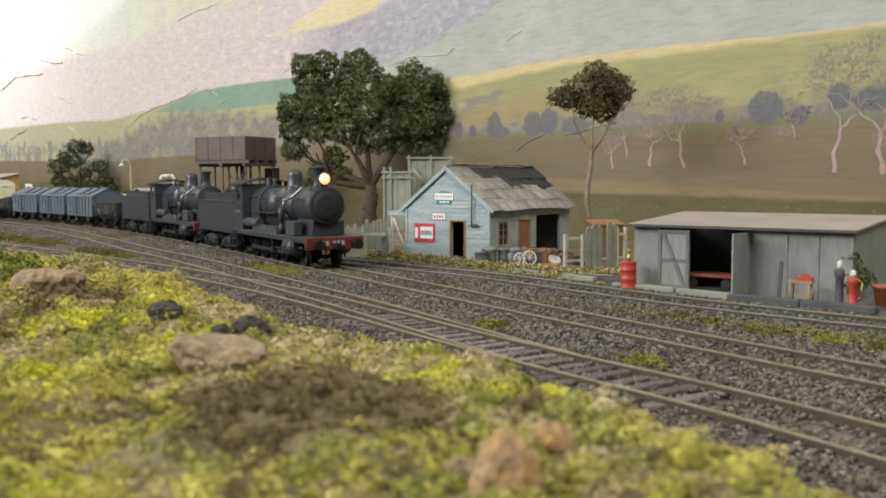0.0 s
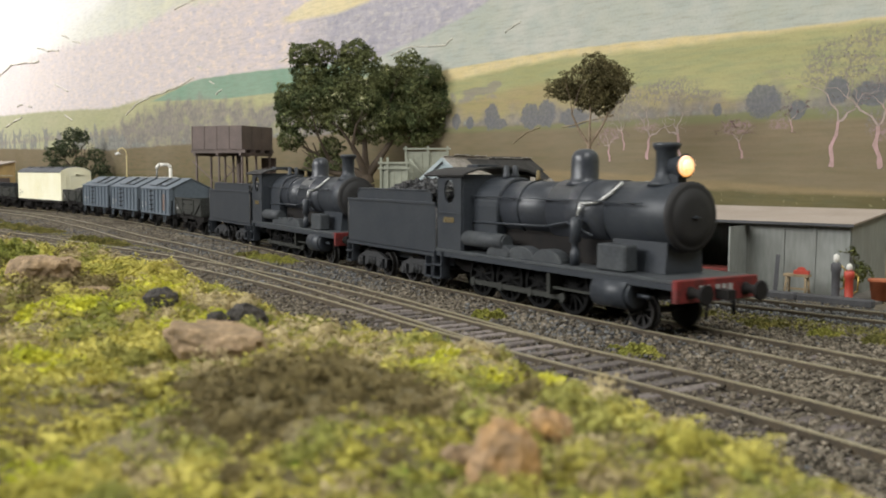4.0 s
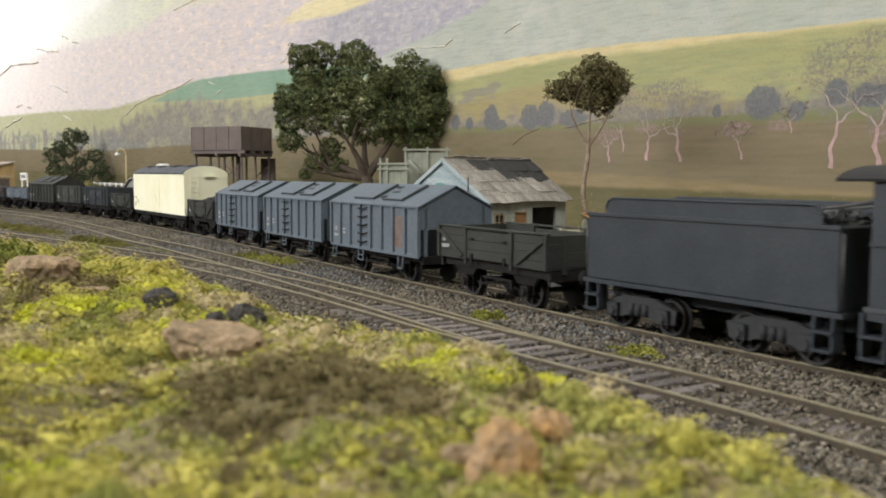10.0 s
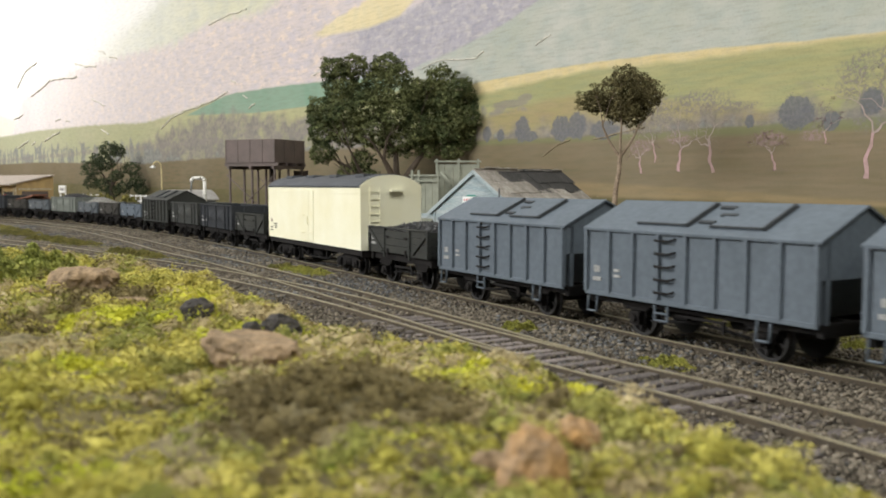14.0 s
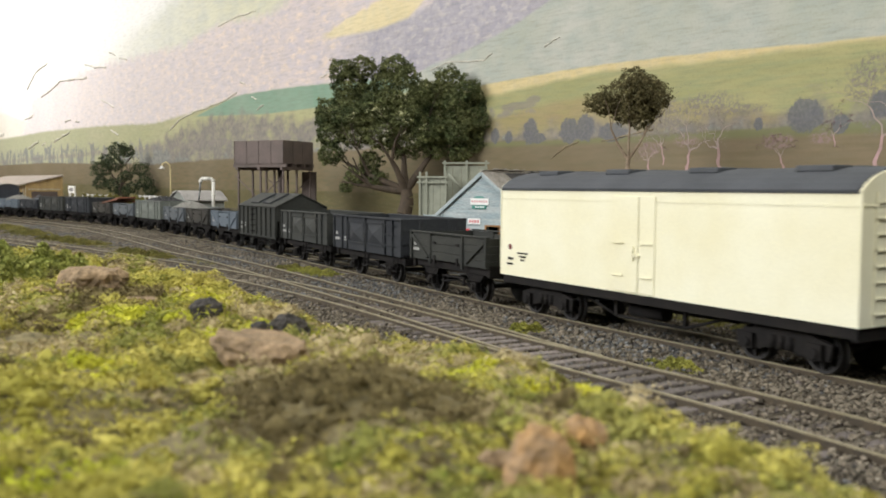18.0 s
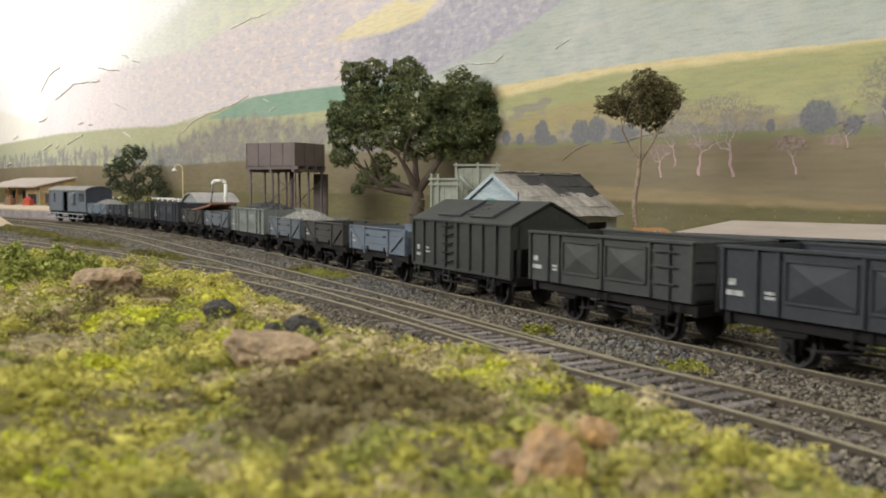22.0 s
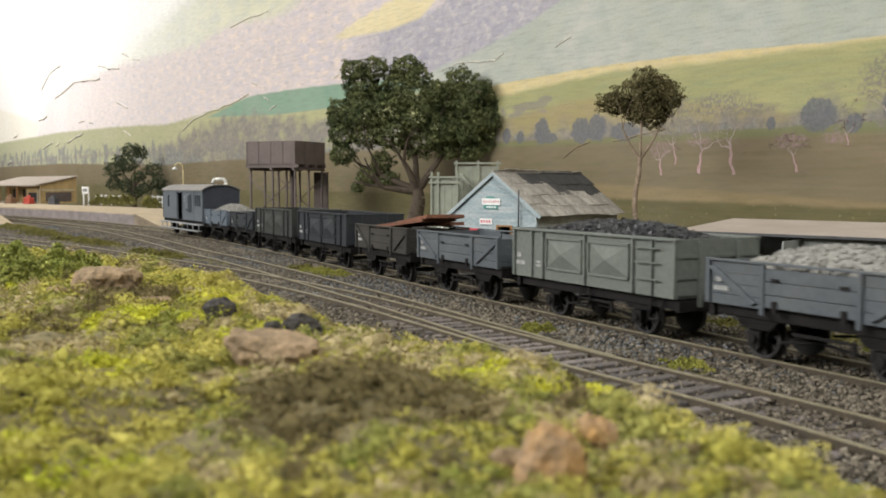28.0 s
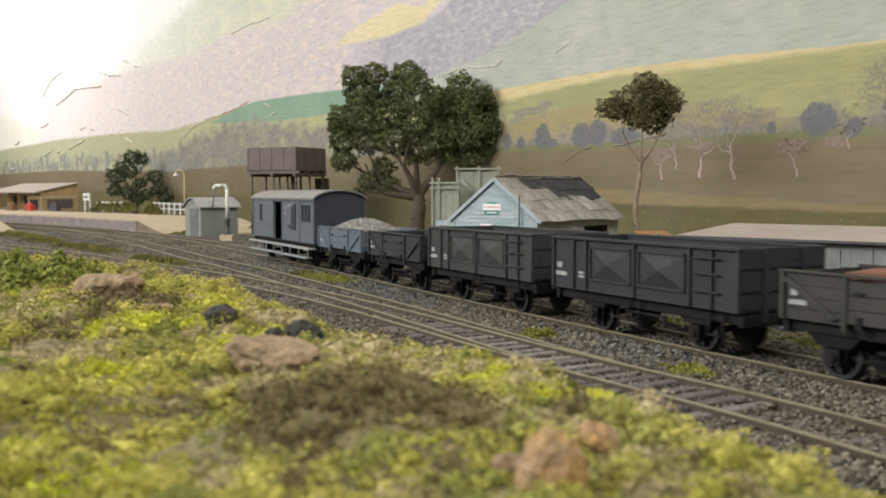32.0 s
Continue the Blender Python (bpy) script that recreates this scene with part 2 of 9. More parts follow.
M_BUSH = scatter_mat("bush_green", (0.28, 0.31, 0.075), (0.42, 0.42, 0.12), (0.18, 0.2, 0.055), 1.2, rnd=0.4)
M_SOIL = scatter_mat("bank_soil", (0.15, 0.125, 0.066), (0.24, 0.2, 0.105), (0.1, 0.085, 0.045), 0.5, rnd=0.0, grain=6.0)
M_YARD = scatter_mat("yard_dirt", (0.17, 0.14, 0.09), (0.25, 0.21, 0.14), (0.13, 0.12, 0.05), 0.4, rnd=0.0, grain=5.0)

OCTA = np.array([(1, 0, 0), (-1, 0, 0), (0, 1, 0), (0, -1, 0), (0, 0, 1), (0, 0, -1)], float)
OCTA_F = np.array([(0, 2, 4), (2, 1, 4), (1, 3, 4), (3, 0, 4), (2, 0, 5), (1, 2, 5), (3, 1, 5), (0, 3, 5)])
LEAF = np.array([(-1, 0, 0.15), (0, -0.55, -0.1), (1, 0, 0.15), (0, 0.55, -0.1)], float)
LEAF_F = np.array([(0, 1, 2), (0, 2, 3)])


def shards(name, centres, sizes, material, m=None, parent=None, leaf=False, squash=(1, 1, 1), **tags):
    """Many small pieces in one mesh: angular stones, or flat leaves."""
    rg = np.random.default_rng(len(centres) * 7 + len(name))
    base, fac = (LEAF, LEAF_F) if leaf else (OCTA, OCTA_F)
    n, k = len(centres), len(base)
    q = rg.normal(size=(n, 4))
    q /= np.linalg.norm(q, axis=1)[:, None]
    w, x, y, z = q.T
    R = np.stack([1 - 2 * (y * y + z * z), 2 * (x * y - z * w), 2 * (x * z + y * w), 2 * (x * y + z * w), 1 - 2 * (x * x + z * z), 2 * (y * z - x * w), 2 * (x * z - y * w), 2 * (y * z + x * w), 1 - 2 * (x * x + y * y)], 1).reshape(n, 3, 3)
    jit = rg.uniform(0.65, 1.25, size=(n, k, 1))
    v = np.einsum("nij,nkj->nki", R, base[None] * jit) * np.asarray(sizes)[:, None, None] * np.array(squash) + np.asarray(centres)[:, None, :]
    v = (v * S).reshape(-1, 3)
    f = (fac[None] + (np.arange(n) * k)[:, None, None]).reshape(-1)
    me = bpy.data.meshes.new(name)
    nf = len(f) // 3
    me.vertices.add(len(v))
    me.vertices.foreach_set("co", v.ravel())
    me.loops.add(len(f))
    me.loops.foreach_set("vertex_index", f.astype(np.int32))
    me.polygons.add(nf)
    me.polygons.foreach_set("loop_start", np.arange(0, 3 * nf, 3, dtype=np.int32))
    me.update(calc_edges=True)
    me.materials.append(material)
    ob = new(name, me)
    if parent is not None:
        ob.parent = parent
    if m is not None:
        ob.matrix_basis = m
    return tagged(ob, tags.get("label", ""), tags.get("category", ""), tags.get("group", ""), tags.get("kind", ""))


# ---- track ----
def rails(line, name, sleeper_top, y0, y1, bare=(0, 99)):
    ob = thing(name, Matrix(), "model railway track of worn rails on dark sleepers", "railway track", kind="structure")
    for lat in (-0.7525, 0.7525):
        c = side(line, lat)
        for nm, w, z0, z1, m in (("rail", 0.032, -0.17, -0.03, M_RAIL), ("rail_head", 0.036, -0.029, 0.0, M_RAILTOP)):
            bm = bmesh.new()
            rows = []
            l0, l1 = side(c, -w), side(c, w)
            for p, q in zip(l0, l1):
                rows.append([bm.verts.new((p.x, p.y, z0)), bm.verts.new((p.x, p.y, z1)), bm.verts.new((q.x, q.y, z1)), bm.verts.new((q.x, q.y, z0))])
            for r0, r1 in zip(rows[:-1], rows[1:]):
                for k in range(4):
                    bm.faces.new((r0[k], r0[(k + 1) % 4], r1[(k + 1) % 4], r1[k]))
            bm.faces.new(rows[0])
            bm.faces.new(rows[-1])
            part(nm, bm, m, ob)
    d = 0.0
    rnd = random.Random(5)
    nxt = 0.0
    for p, q in zip(line[:-1], line[1:]):
        seg = (q - p).length
        while nxt <= d + seg:
            c = p + (q - p) * ((nxt - d) / seg)
            nxt += 0.55
            if y0 < c.y < y1:
                top = sleeper_top - (0.0 if bare[0] < c.y < bare[1] else 0.075)
                a = math.degrees(math.atan2(q.y - p.y, q.x - p.x))
                k = rnd.randrange(4)
                shared("sleeper", ("sleeper", k), lambda bm: box(bm, -0.125 - 0.008 * k, 0.125 + 0.006 * k, -1.22 - 0.03 * k, 1.25, -0.2, 0), M_SLEEPER, ob, place(c.x, c.y, top + rnd.uniform(-0.015, 0.012), a + rnd.uniform(-2.2, 2.2)), bevel=0.02)
        d += seg
    return ob


def shared(name, key, build, material, parent, m=None, bevel=0.0, cache={}):
    """A part whose mesh is shared with its alike."""
    if key not in cache:
        bm = bmesh.new()
        build(bm)
        cache[key] = mesh_of(name, bm, material, bevel)
    ob = new(name, cache[key])
    ob.parent = parent
    if m is not None:
        ob.matrix_basis = m
    return ob


rails(LINE_MAIN, "track_main", -0.165, 8, 54)
rails(LINE_FRONT, "track_front", -0.1, 8, 50, (15.5, 25.5))
rails(LINE_LOOP, "track_loop", -0.17, 27, 50)
rails(LINE_BACK, "track_back", -0.165, 14, 50)

# ---- baseboard and bank ----
bm = bmesh.new()
box(bm, -330, 150, -150, 420, -3, -0.22)
solid("ground", bm, M_BED, Matrix(), kind="structure")

# foot of the foreground bank, as a line in plan
FOOT = [(-60, 57), (-30, 42), (-13, 32.2), (-7.6, 26.4), (-3.7, 21.0), (-1.1, 16.9), (1.0, 14.4), (2.6, 12.1), (3.85, 9.7), (4.6, 7.6), (5.45, 4.6), (8, -2), (14, -14)]


def bank_depth(x, y):
    """Signed distance inside the bank from its foot."""
    best = np.full(np.shape(x), 1e9)
    sgn = np.ones(np.shape(x))
    for (ax, ay), (bx, by) in zip(FOOT[:-1], FOOT[1:]):
        dx, dy = bx - ax, by - ay
        t = np.clip(((x - ax) * dx + (y - ay) * dy) / (dx * dx + dy * dy), 0, 1)
        ex, ey = x - (ax + t * dx), y - (ay + t * dy)
        d = np.hypot(ex, ey)
        near = d < best
        best = np.where(near, d, best)
        sgn = np.where(near, np.where(dx * ey - dy * ex < 0, 1.0, -1.0), sgn)
    return best * sgn


def wobble(x, y, f, seed):
    return sum(np.sin(x * f * a + y * f * b + seed * c) for a, b, c in ((1.0, 0.37, 1.1), (-0.53, 1.13, 2.7), (0.83, -0.91, 4.1), (1.7, 1.3, 5.3))) / 4


def bank_z(x, y):
    d = bank_depth(x, y)
    t = np.clip(d / 2.7, 0, 1)
    z = -0.24 + (1.78 - 0.27 * np.clip((y - 8) / 6, 0, 1)) * t * t * (3 - 2 * t)
    z = z + np.clip(d / 1.5, 0, 1) * (0.24 * np.exp(-((x + 0.9) / 1.5) ** 2 - ((y - 7.9) / 1.3) ** 2) - 0.3 * np.exp(-((x + 3.0) / 0.8) ** 2 - ((y - 7.4) / 1.6) ** 2) + 0.15 * np.exp(-((x + 5.0) / 1.0) ** 2 - ((y - 9.0) / 1.2) ** 2) - 0.16 * np.exp(-((x + 7.4) / 0.9) ** 2 - ((y - 14.2) / 1.4) ** 2))
    return z + np.clip(d / 2, 0, 1) * (0.13 * wobble(x, y, 0.9, 1) + 0.17 * wobble(x, y, 2.9, 2) + 0.06 * wobble(x, y, 7.5, 3))


gx, gy = np.arange(-34, 9.01, 0.16), np.arange(1.4, 42, 0.16)
X2, Y2 = np.meshgrid(gx, gy)
Z2 = bank_z(X2, Y2)
D2 = bank_depth(X2, Y2)
nx = len(gx)
verts = np.stack([X2, Y2, Z2], -1).reshape(-1, 3) * S
faces = []
for j in range(len(gy) - 1):
    for i in range(nx - 1):
        if D2[j, i] > -0.3 or D2[j + 1, i + 1] > -0.3:
            faces.append((j * nx + i, j * nx + i + 1, (j + 1) * nx + i + 1, (j + 1) * nx + i))
me = bpy.data.meshes.new("bank")
me.from_pydata(verts.tolist(), [], faces)
me.materials.append(M_SOIL)
me.shade_smooth()
tagged(new("bank", me), kind="structure")

# turf on the bank: puffs of foam scatter over a thin layer; each scrap takes its kind from patches
rg = np.random.default_rng(11)


def on_bank(n, power=1.5):
    x, y = rg.uniform(-16, 5.6, n), 2.6 + 27 * rg.random(n) ** power
    k = (bank_depth(x, y) > 0.05) & (np.abs(x) < 0.6 * y + 1.0)
    return x[k], y[k]


def patches(x, y, jitter):
    def spots(rows, k=1.0, wide=1.15):
        return sum(k * np.exp(-(((x - a) / (wide * rx)) ** 2 + ((y - b) / (wide * ry)) ** 2)) for a, b, rx, ry in rows)
    d = bank_depth(x, y)
    rim = np.exp(-((d - 0.8) / 1.15) ** 4) * np.clip((11.8 - y) / 2, 0, 1)
    lime = spots(((-6.2, 15.0, 0.85, 0.6), (-5.99, 17.8, 0.35, 0.8), (-3.72, 12.9, 0.3, 0.6), (-4.4, 9.75, 0.26, 0.4), (-3.84, 9.7, 0.22, 0.25), (-4.0, 7.2, 0.25, 0.35), (-11.5, 20.6, 0.3, 1.3), (-0.1, 10.4, 0.35, 0.4), (-1.9, 12.5, 0.3, 0.4), (-3.0, 14.0, 0.4, 0.4), (-1.7, 9.05, 0.1, 0.12), (0.75, 9.6, 0.3, 0.35), (-3.4, 6.4, 0.5, 0.3)), 1.9, 1.1) + 0.25 * wobble(x, y, 2.2, 9) - 0.1
    brown = -0.03 + spots(((-6.66, 17.9, 0.5, 1.3), (-7.1, 13.8, 0.7, 0.9), (-1.5, 8.3, 0.95, 1.1), (-1.6, 7.4, 0.6, 0.6), (-2.2, 9.0, 0.35, 0.6), (-5.6, 16.2, 0.6, 0.6), (-2.4, 6.4, 0.5, 0.3), (-7.8, 18.1, 0.7, 1.1), (-0.8, 8.0, 0.45, 0.8), (-0.2, 7.8, 0.3, 0.6), (0.7, 8.2, 0.3, 0.4), (1.1, 6.8, 0.35, 0.3)), 1.15) + 0.35 * wobble(x, y, 1.6, 4)
    straw = 0.2 + spots(((-4.0, 15.9, 0.6, 0.9), (-1.56, 12.0, 0.6, 0.8), (-0.9, 10.7, 0.5, 0.6), (-3.2, 14.9, 0.6, 0.6), (-2.4, 9.4, 0.3, 0.35), (-9.3, 24.0, 0.7, 1.5), (-5.9, 11.6, 0.8, 0.8), (1.4, 6.0, 0.35, 0.25), (0.6, 7.6, 0.4, 0.3)), 0.95) + 0.4 * wobble(x, y, 1.9, 6)
    gold = 0.42 + spots(((-4.2, 7.6, 0.9, 1.2), (-3.2, 6.3, 0.7, 0.5), (-4.6, 8.9, 0.6, 0.8), (-4.0, 11.2, 0.7, 0.9), (-5.3, 15.8, 0.3, 0.5), (-7.0, 20.0, 0.8, 1.5)), 0.75) + 0.3 * wobble(x, y, 2.4, 3)
    green = 0.42 + spots(((-4.2, 11.0, 0.45, 0.8), (-2.4, 7.4, 0.3, 0.6), (-5.9, 10.5, 0.3, 0.6), (-3.4, 10.0, 0.5, 0.5)), 0.5) + 0.35 * wobble(x, y, 1.3, 8)
    moss = 1.7 * rim + 0.3 * wobble(x, y, 2.0, 7) - 0.15
    return np.stack([lime, brown, straw, green, gold, moss]) + jitter * rg.normal(size=(6, len(x)))


def bare(x, y):
    """Where the soil shows through."""
    return 0.6 * np.exp(-((x + 2.75) / 0.5) ** 2 - ((y - 7.2) / 0.6) ** 2) + np.exp(-((x + 6.6) / 0.6) ** 2 - ((y - 13.0) / 0.7) ** 2) + 0.6 * np.exp(-((x + 0.6) / 0.45) ** 2 - ((y - 10.3) / 0.5) ** 2) + 0.35 * wobble(x, y, 2.7, 12)


# puffs: round clumps in three sizes, each thick with scraps
puffs, kinds, cores = [], [], []
for count, r0, r1, per in ((2600, 0.15, 0.3, 260), (8000, 0.07, 0.15, 70), (12000, 0.03, 0.08, 22)):
    px, py = on_bank(count, 1.3)
    k = bare(px, py) < rg.uniform(0.35, 0.8, len(px))
    px, py = px[k], py[k]
    kind = np.argmax(patches(px, py, 0.25), 0)
    pr = rg.uniform(r0, r1, len(px)) * (0.62 + 0.033 * py)
    q = rg.normal(size=(len(px), per, 3))
    q /= np.linalg.norm(q, axis=2)[:, :, None]
    q[:, :, 2] = np.abs(q[:, :, 2]) * 0.85
    lob = 1 + 0.28 * np.sin(q[:, :, 0] * 4 + px[:, None] * 5) * np.sin(q[:, :, 1] * 4 + py[:, None] * 7) + 0.15 * np.sin(q[:, :, 2] * 7 + px[:, None] * 9)
    q *= (rg.uniform(0.78, 1.04, (len(px), per)) * lob * pr[:, None])[:, :, None]
    puffs.append((np.stack([px, py, bank_z(px, py) - 0.02], 1)[:, None, :] + q).reshape(-1, 3))
    kinds.append(np.repeat(kind, per))
    cores.append(np.stack([px, py, bank_z(px, py), pr, kind], 1))
puffs, pk, cores = np.concatenate(puffs), np.concatenate(kinds), np.concatenate(cores)
# thin layer between them
lx, ly = on_bank(300000)
k = bare(lx, ly) < rg.uniform(0.2, 0.9, len(lx))
lx, ly = lx[k], ly[k]
lk = np.argmax(patches(lx, ly, 0.3), 0)
layer = np.stack([lx, ly, bank_z(lx, ly) + 0.01 + 0.05 * rg.random(len(lx))], 1)
for i, (nm, m, lab) in enumerate((("lime_turf", M_TURF_LIME, "bright lime-green scatter turf on the bank"), ("brown_turf", M_TURF_BROWN, "dry brown scatter turf on the bank"), ("straw_turf", M_TURF_STRAW, "straw-coloured scatter turf on the bank"), ("olive_turf", M_TURF_GREEN, "olive-green scatter turf on the bank"), ("gold_turf", M_TURF_GOLD, "yellow-olive scatter turf on the bank"), ("moss_turf", M_TURF_MOSS, "moss-green scatter turf along the bank's edge"))):
    c = np.concatenate([puffs[pk == i], layer[lk == i]])
    h = cores[cores[:, 4] == i]
    shards(nm, h[:, :3], h[:, 3] * 0.74, m, squash=(1, 1, 0.85), label=lab, category="turf", kind="stuff")
    shards(nm, c, rg.uniform(0.016, 0.042, len(c)) * (0.75 + 0.025 * c[:, 1]), m, leaf=True, squash=(1, 1, 0.6), label=lab, category="turf", kind="stuff")


# ---- ballast stones over the bed ----
def near_line(x, y, line):
    p = np.array([(q.x, q.y) for q in line if -2 < q.y < 100][::2])
    best = np.full(len(x), 1e9)
    for (ax, ay), (bx, by) in zip(p[:-1], p[1:]):
        dx, dy = bx - ax, by - ay
        t = np.clip(((x - ax) * dx + (y - ay) * dy) / (dx * dx + dy * dy), 0, 1)
        best = np.minimum(best, np.hypot(x - ax - t * dx, y - ay - t * dy))
    return best


N = 270000
sy = 8.5 + 74 * rg.random(N) ** 1.9
mx_ = np.array([main_x(v) for v in sy])
sx = mx_ + rg.uniform(-22, 9, N)
keep = (np.abs(sx) < 0.55 * sy + 1.5) & (bank_depth(sx, sy) < 0.25)
sx, sy = sx[keep], sy[keep]
dm = np.minimum.reduce([near_line(sx, sy, ln) for ln in (LINE_MAIN, LINE_FRONT, LINE_LOOP)])
db = near_line(sx, sy, LINE_BACK)
d_all = np.minimum(dm, db)
on_rail = np.abs(d_all - 0.7525) < 0.075
keep = ~on_rail & ((dm < 4.6) | (db < 1.9) | ((sy > 40) & (dm < 9))) & ~((near_line(sx, sy, LINE_FRONT) < 1.25) & (rg.random(len(sx)) < 0.6) & (sy < 30) & (sy > 9))
sx, sy, d_all, db = sx[keep], sy[keep], d_all[keep], db[keep]
sz = -0.155 + 0.05 * np.clip(1 - np.abs(d_all - 1.4) / 1.6, 0, 1) + 0.03 * rg.random(len(sx))
size = (0.017 + 0.05 * rg.random(len(sx)) ** 1.9) * (1 + 0.009 * sy)
blue = (wobble(sx, sy, 0.35, 5) + 0.4 * rg.normal(size=len(sx)) > 0.6) | (db < 1.5)
for nm, k, m, lab in (("ballast", ~blue, M_STONES, "brown-grey ballast stones round the tracks"), ("ballast", blue, M_STONES_BLUE, "blue-grey ballast stones round the tracks")):
    shards(nm, np.stack([sx, sy, sz], 1)[k], size[k], m, squash=(1.1, 1.1, 0.75), label=lab, category="ballast", kind="stuff")


# ---- rocks on the bank ----
def rock(x, y, sx_, sy_, sz_, seed, material, label, sink=0.3, rz=0.0, slab=False, ry=0.0):
    bm = bmesh.new()
    bmesh.ops.create_icosphere(bm, subdivisions=4, radius=1)
    off = Vector((seed * 3.1, seed * 1.7, seed * 0.9))
    for v in bm.verts:
        p = v.co.copy()
        k = 1 + 0.24 * noise.noise(p * 1.1 + off) + 0.17 * noise.noise(p * 2.7 + off) + 0.09 * noise.noise(p * 6.5 + off)
        q = p.z * k
        if slab:
            q = max(-0.55, min(0.5 + 0.12 * noise.noise(p * 2.2 + off), q))
        v.co = Vector((p.x * sx_ * k, p.y * sy_ * k, q * sz_))
    z = float(bank_z(np.array([x]), np.array([y]))[0])
    return solid("rock", bm, material, place(x, y, z + sz_ * (1 - sink) - sz_ * 0.12, rz, 0, ry), label, "rock", "rocks on the grassy bank")


M_ROCK = mat("tan_rock", (0.36, 0.25, 0.145), 0.9, 0, 0.45, 3.0, 0.05, 12, tint=(0.19, 0.135, 0.08))
M_ROCK_ORANGE = mat("orange_rock", (0.44, 0.25, 0.09), 0.9, 0, 0.4, 3.5, 0.04, 10, tint=(0.27, 0.2, 0.14))
M_ROCK_DARK = mat("dark_rock", (0.075, 0.065, 0.056), 0.9, 0, 0.5, 4.0, 0.06, 12, tint=(0.03, 0.027, 0.025))
rock(0.43, 6.05, 0.25, 0.22, 0.34, 1, M_ROCK_ORANGE, "upright tan rock with a rounded top", rz=20)
rock(0.84, 6.95, 0.17, 0.13, 0.17, 2, M_ROCK_ORANGE, "orange-tan rock leaning in the turf", rz=-30)
rock(0.11, 6.4, 0.17, 0.1, 0.11, 3, M_ROCK, "low flat tan rock in the turf", rz=35)
rock(-2.5, 10.3, 0.62, 0.36, 0.36, 4, M_ROCK, "broad flat tan rock bedded in turf", rz=-12, slab=True, ry=7)
rock(-2.95, 13.6, 0.34, 0.24, 0.27, 5, M_ROCK_DARK, "jagged dark rock on the turf", rz=10)
rock(-2.5, 13.5, 0.24, 0.16, 0.13, 15, M_ROCK_DARK, "small dark rock beside a larger one", rz=30)
rock(-3.3, 13.3, 0.2, 0.14, 0.15, 16, M_ROCK_DARK, "dark broken stone beside a larger rock", rz=70)
rock(-4.62, 14.95, 0.3, 0.22, 0.25, 6, M_ROCK_DARK, "rounded dark rock on the turf", rz=0)
rock(-8.3, 18.9, 0.72, 0.42, 0.5, 7, M_ROCK, "large flat tan rock beside a bush", rz=-8, slab=True)
rock(-9.0, 18.0, 0.2, 0.14, 0.1, 8, M_ROCK, "small pale rock beside a larger one", rz=15)
rock(-6.7, 17.2, 0.5, 0.36, 0.14, 9, M_ROCK, "low brown rock half hidden in turf", rz=25)

# ---- low bushes and weeds ----
def clump(name, x, y, z, rx, ry, rz_, n, size, material, label, category, group, leaf=False, **kw):
    g = np.random.default_rng(int(abs(x * 97 + y * 31)) + n)
    a, r = g.uniform(0, 2 * np.pi, n), np.sqrt(g.random(n))
    lob = 1 + 0.25 * np.sin(a * 3 + x) + 0.15 * np.sin(a * 5 + y)
    px, py = r * np.cos(a) * lob, r * np.sin(a) * lob
    h = np.sqrt(np.clip(1 - r * r * 0.9, 0, 1)) * (0.75 + 0.35 * np.sin(px * 5 + y) * np.sin(py * 5 + x))
    pz = h * g.uniform(0.35, 1.0, n) ** 0.5
    c = np.stack([px * rx, py * ry, pz * rz_], 1)
    return shards(name, c, g.uniform(0.6, 1.3, n) * size, material, place(x, y, z), leaf=True, label=label, category=category, group=group, **kw)


bz = lambda x, y: float(bank_z(np.array([x]), np.array([y]))[0])
for x, y, rx, ry, h in ((-11.5, 21.4, 1.1, 0.8, 1.15), (-10.5, 21.6, 0.8, 0.7, 1.0), (-12.6, 21.7, 1.2, 0.9, 1.1)):
    clump("bush", x, y, bz(x, y) - 0.1, rx, ry, h, 11000, 0.06, M_BUSH, "dense olive-green bush on the bank", "bush", "bushes on the bank")
WG = "weeds between the tracks"
M_TUFT = scatter_mat("weed_lime", (0.22, 0.225, 0.045), (0.34, 0.32, 0.07), (0.15, 0.155, 0.035), 1.6, rnd=0.4)
for x, y, r, h in ((1.25, 23.4, 0.42, 0.3), (4.2, 18.75, 0.42, 0.26), (3.8, 19.3, 0.2, 0.14), (-7.6, 39.2, 0.75, 0.3), (-6.6, 37.8, 0.7, 0.32), (9.1, 21.2, 0.35, 0.2)):
    clump("weed", x, y, -0.2, r * 1.15, r * 0.95, h * 1.25, 3000, 0.03, M_TUFT, "tuft of lime-green weeds in ballast", "weed", WG)
M_DRYTUFT = scatter_mat("weed_olive_gold", (0.13, 0.125, 0.035), (0.24, 0.21, 0.06), (0.09, 0.09, 0.03), 1.2, rnd=0.4)
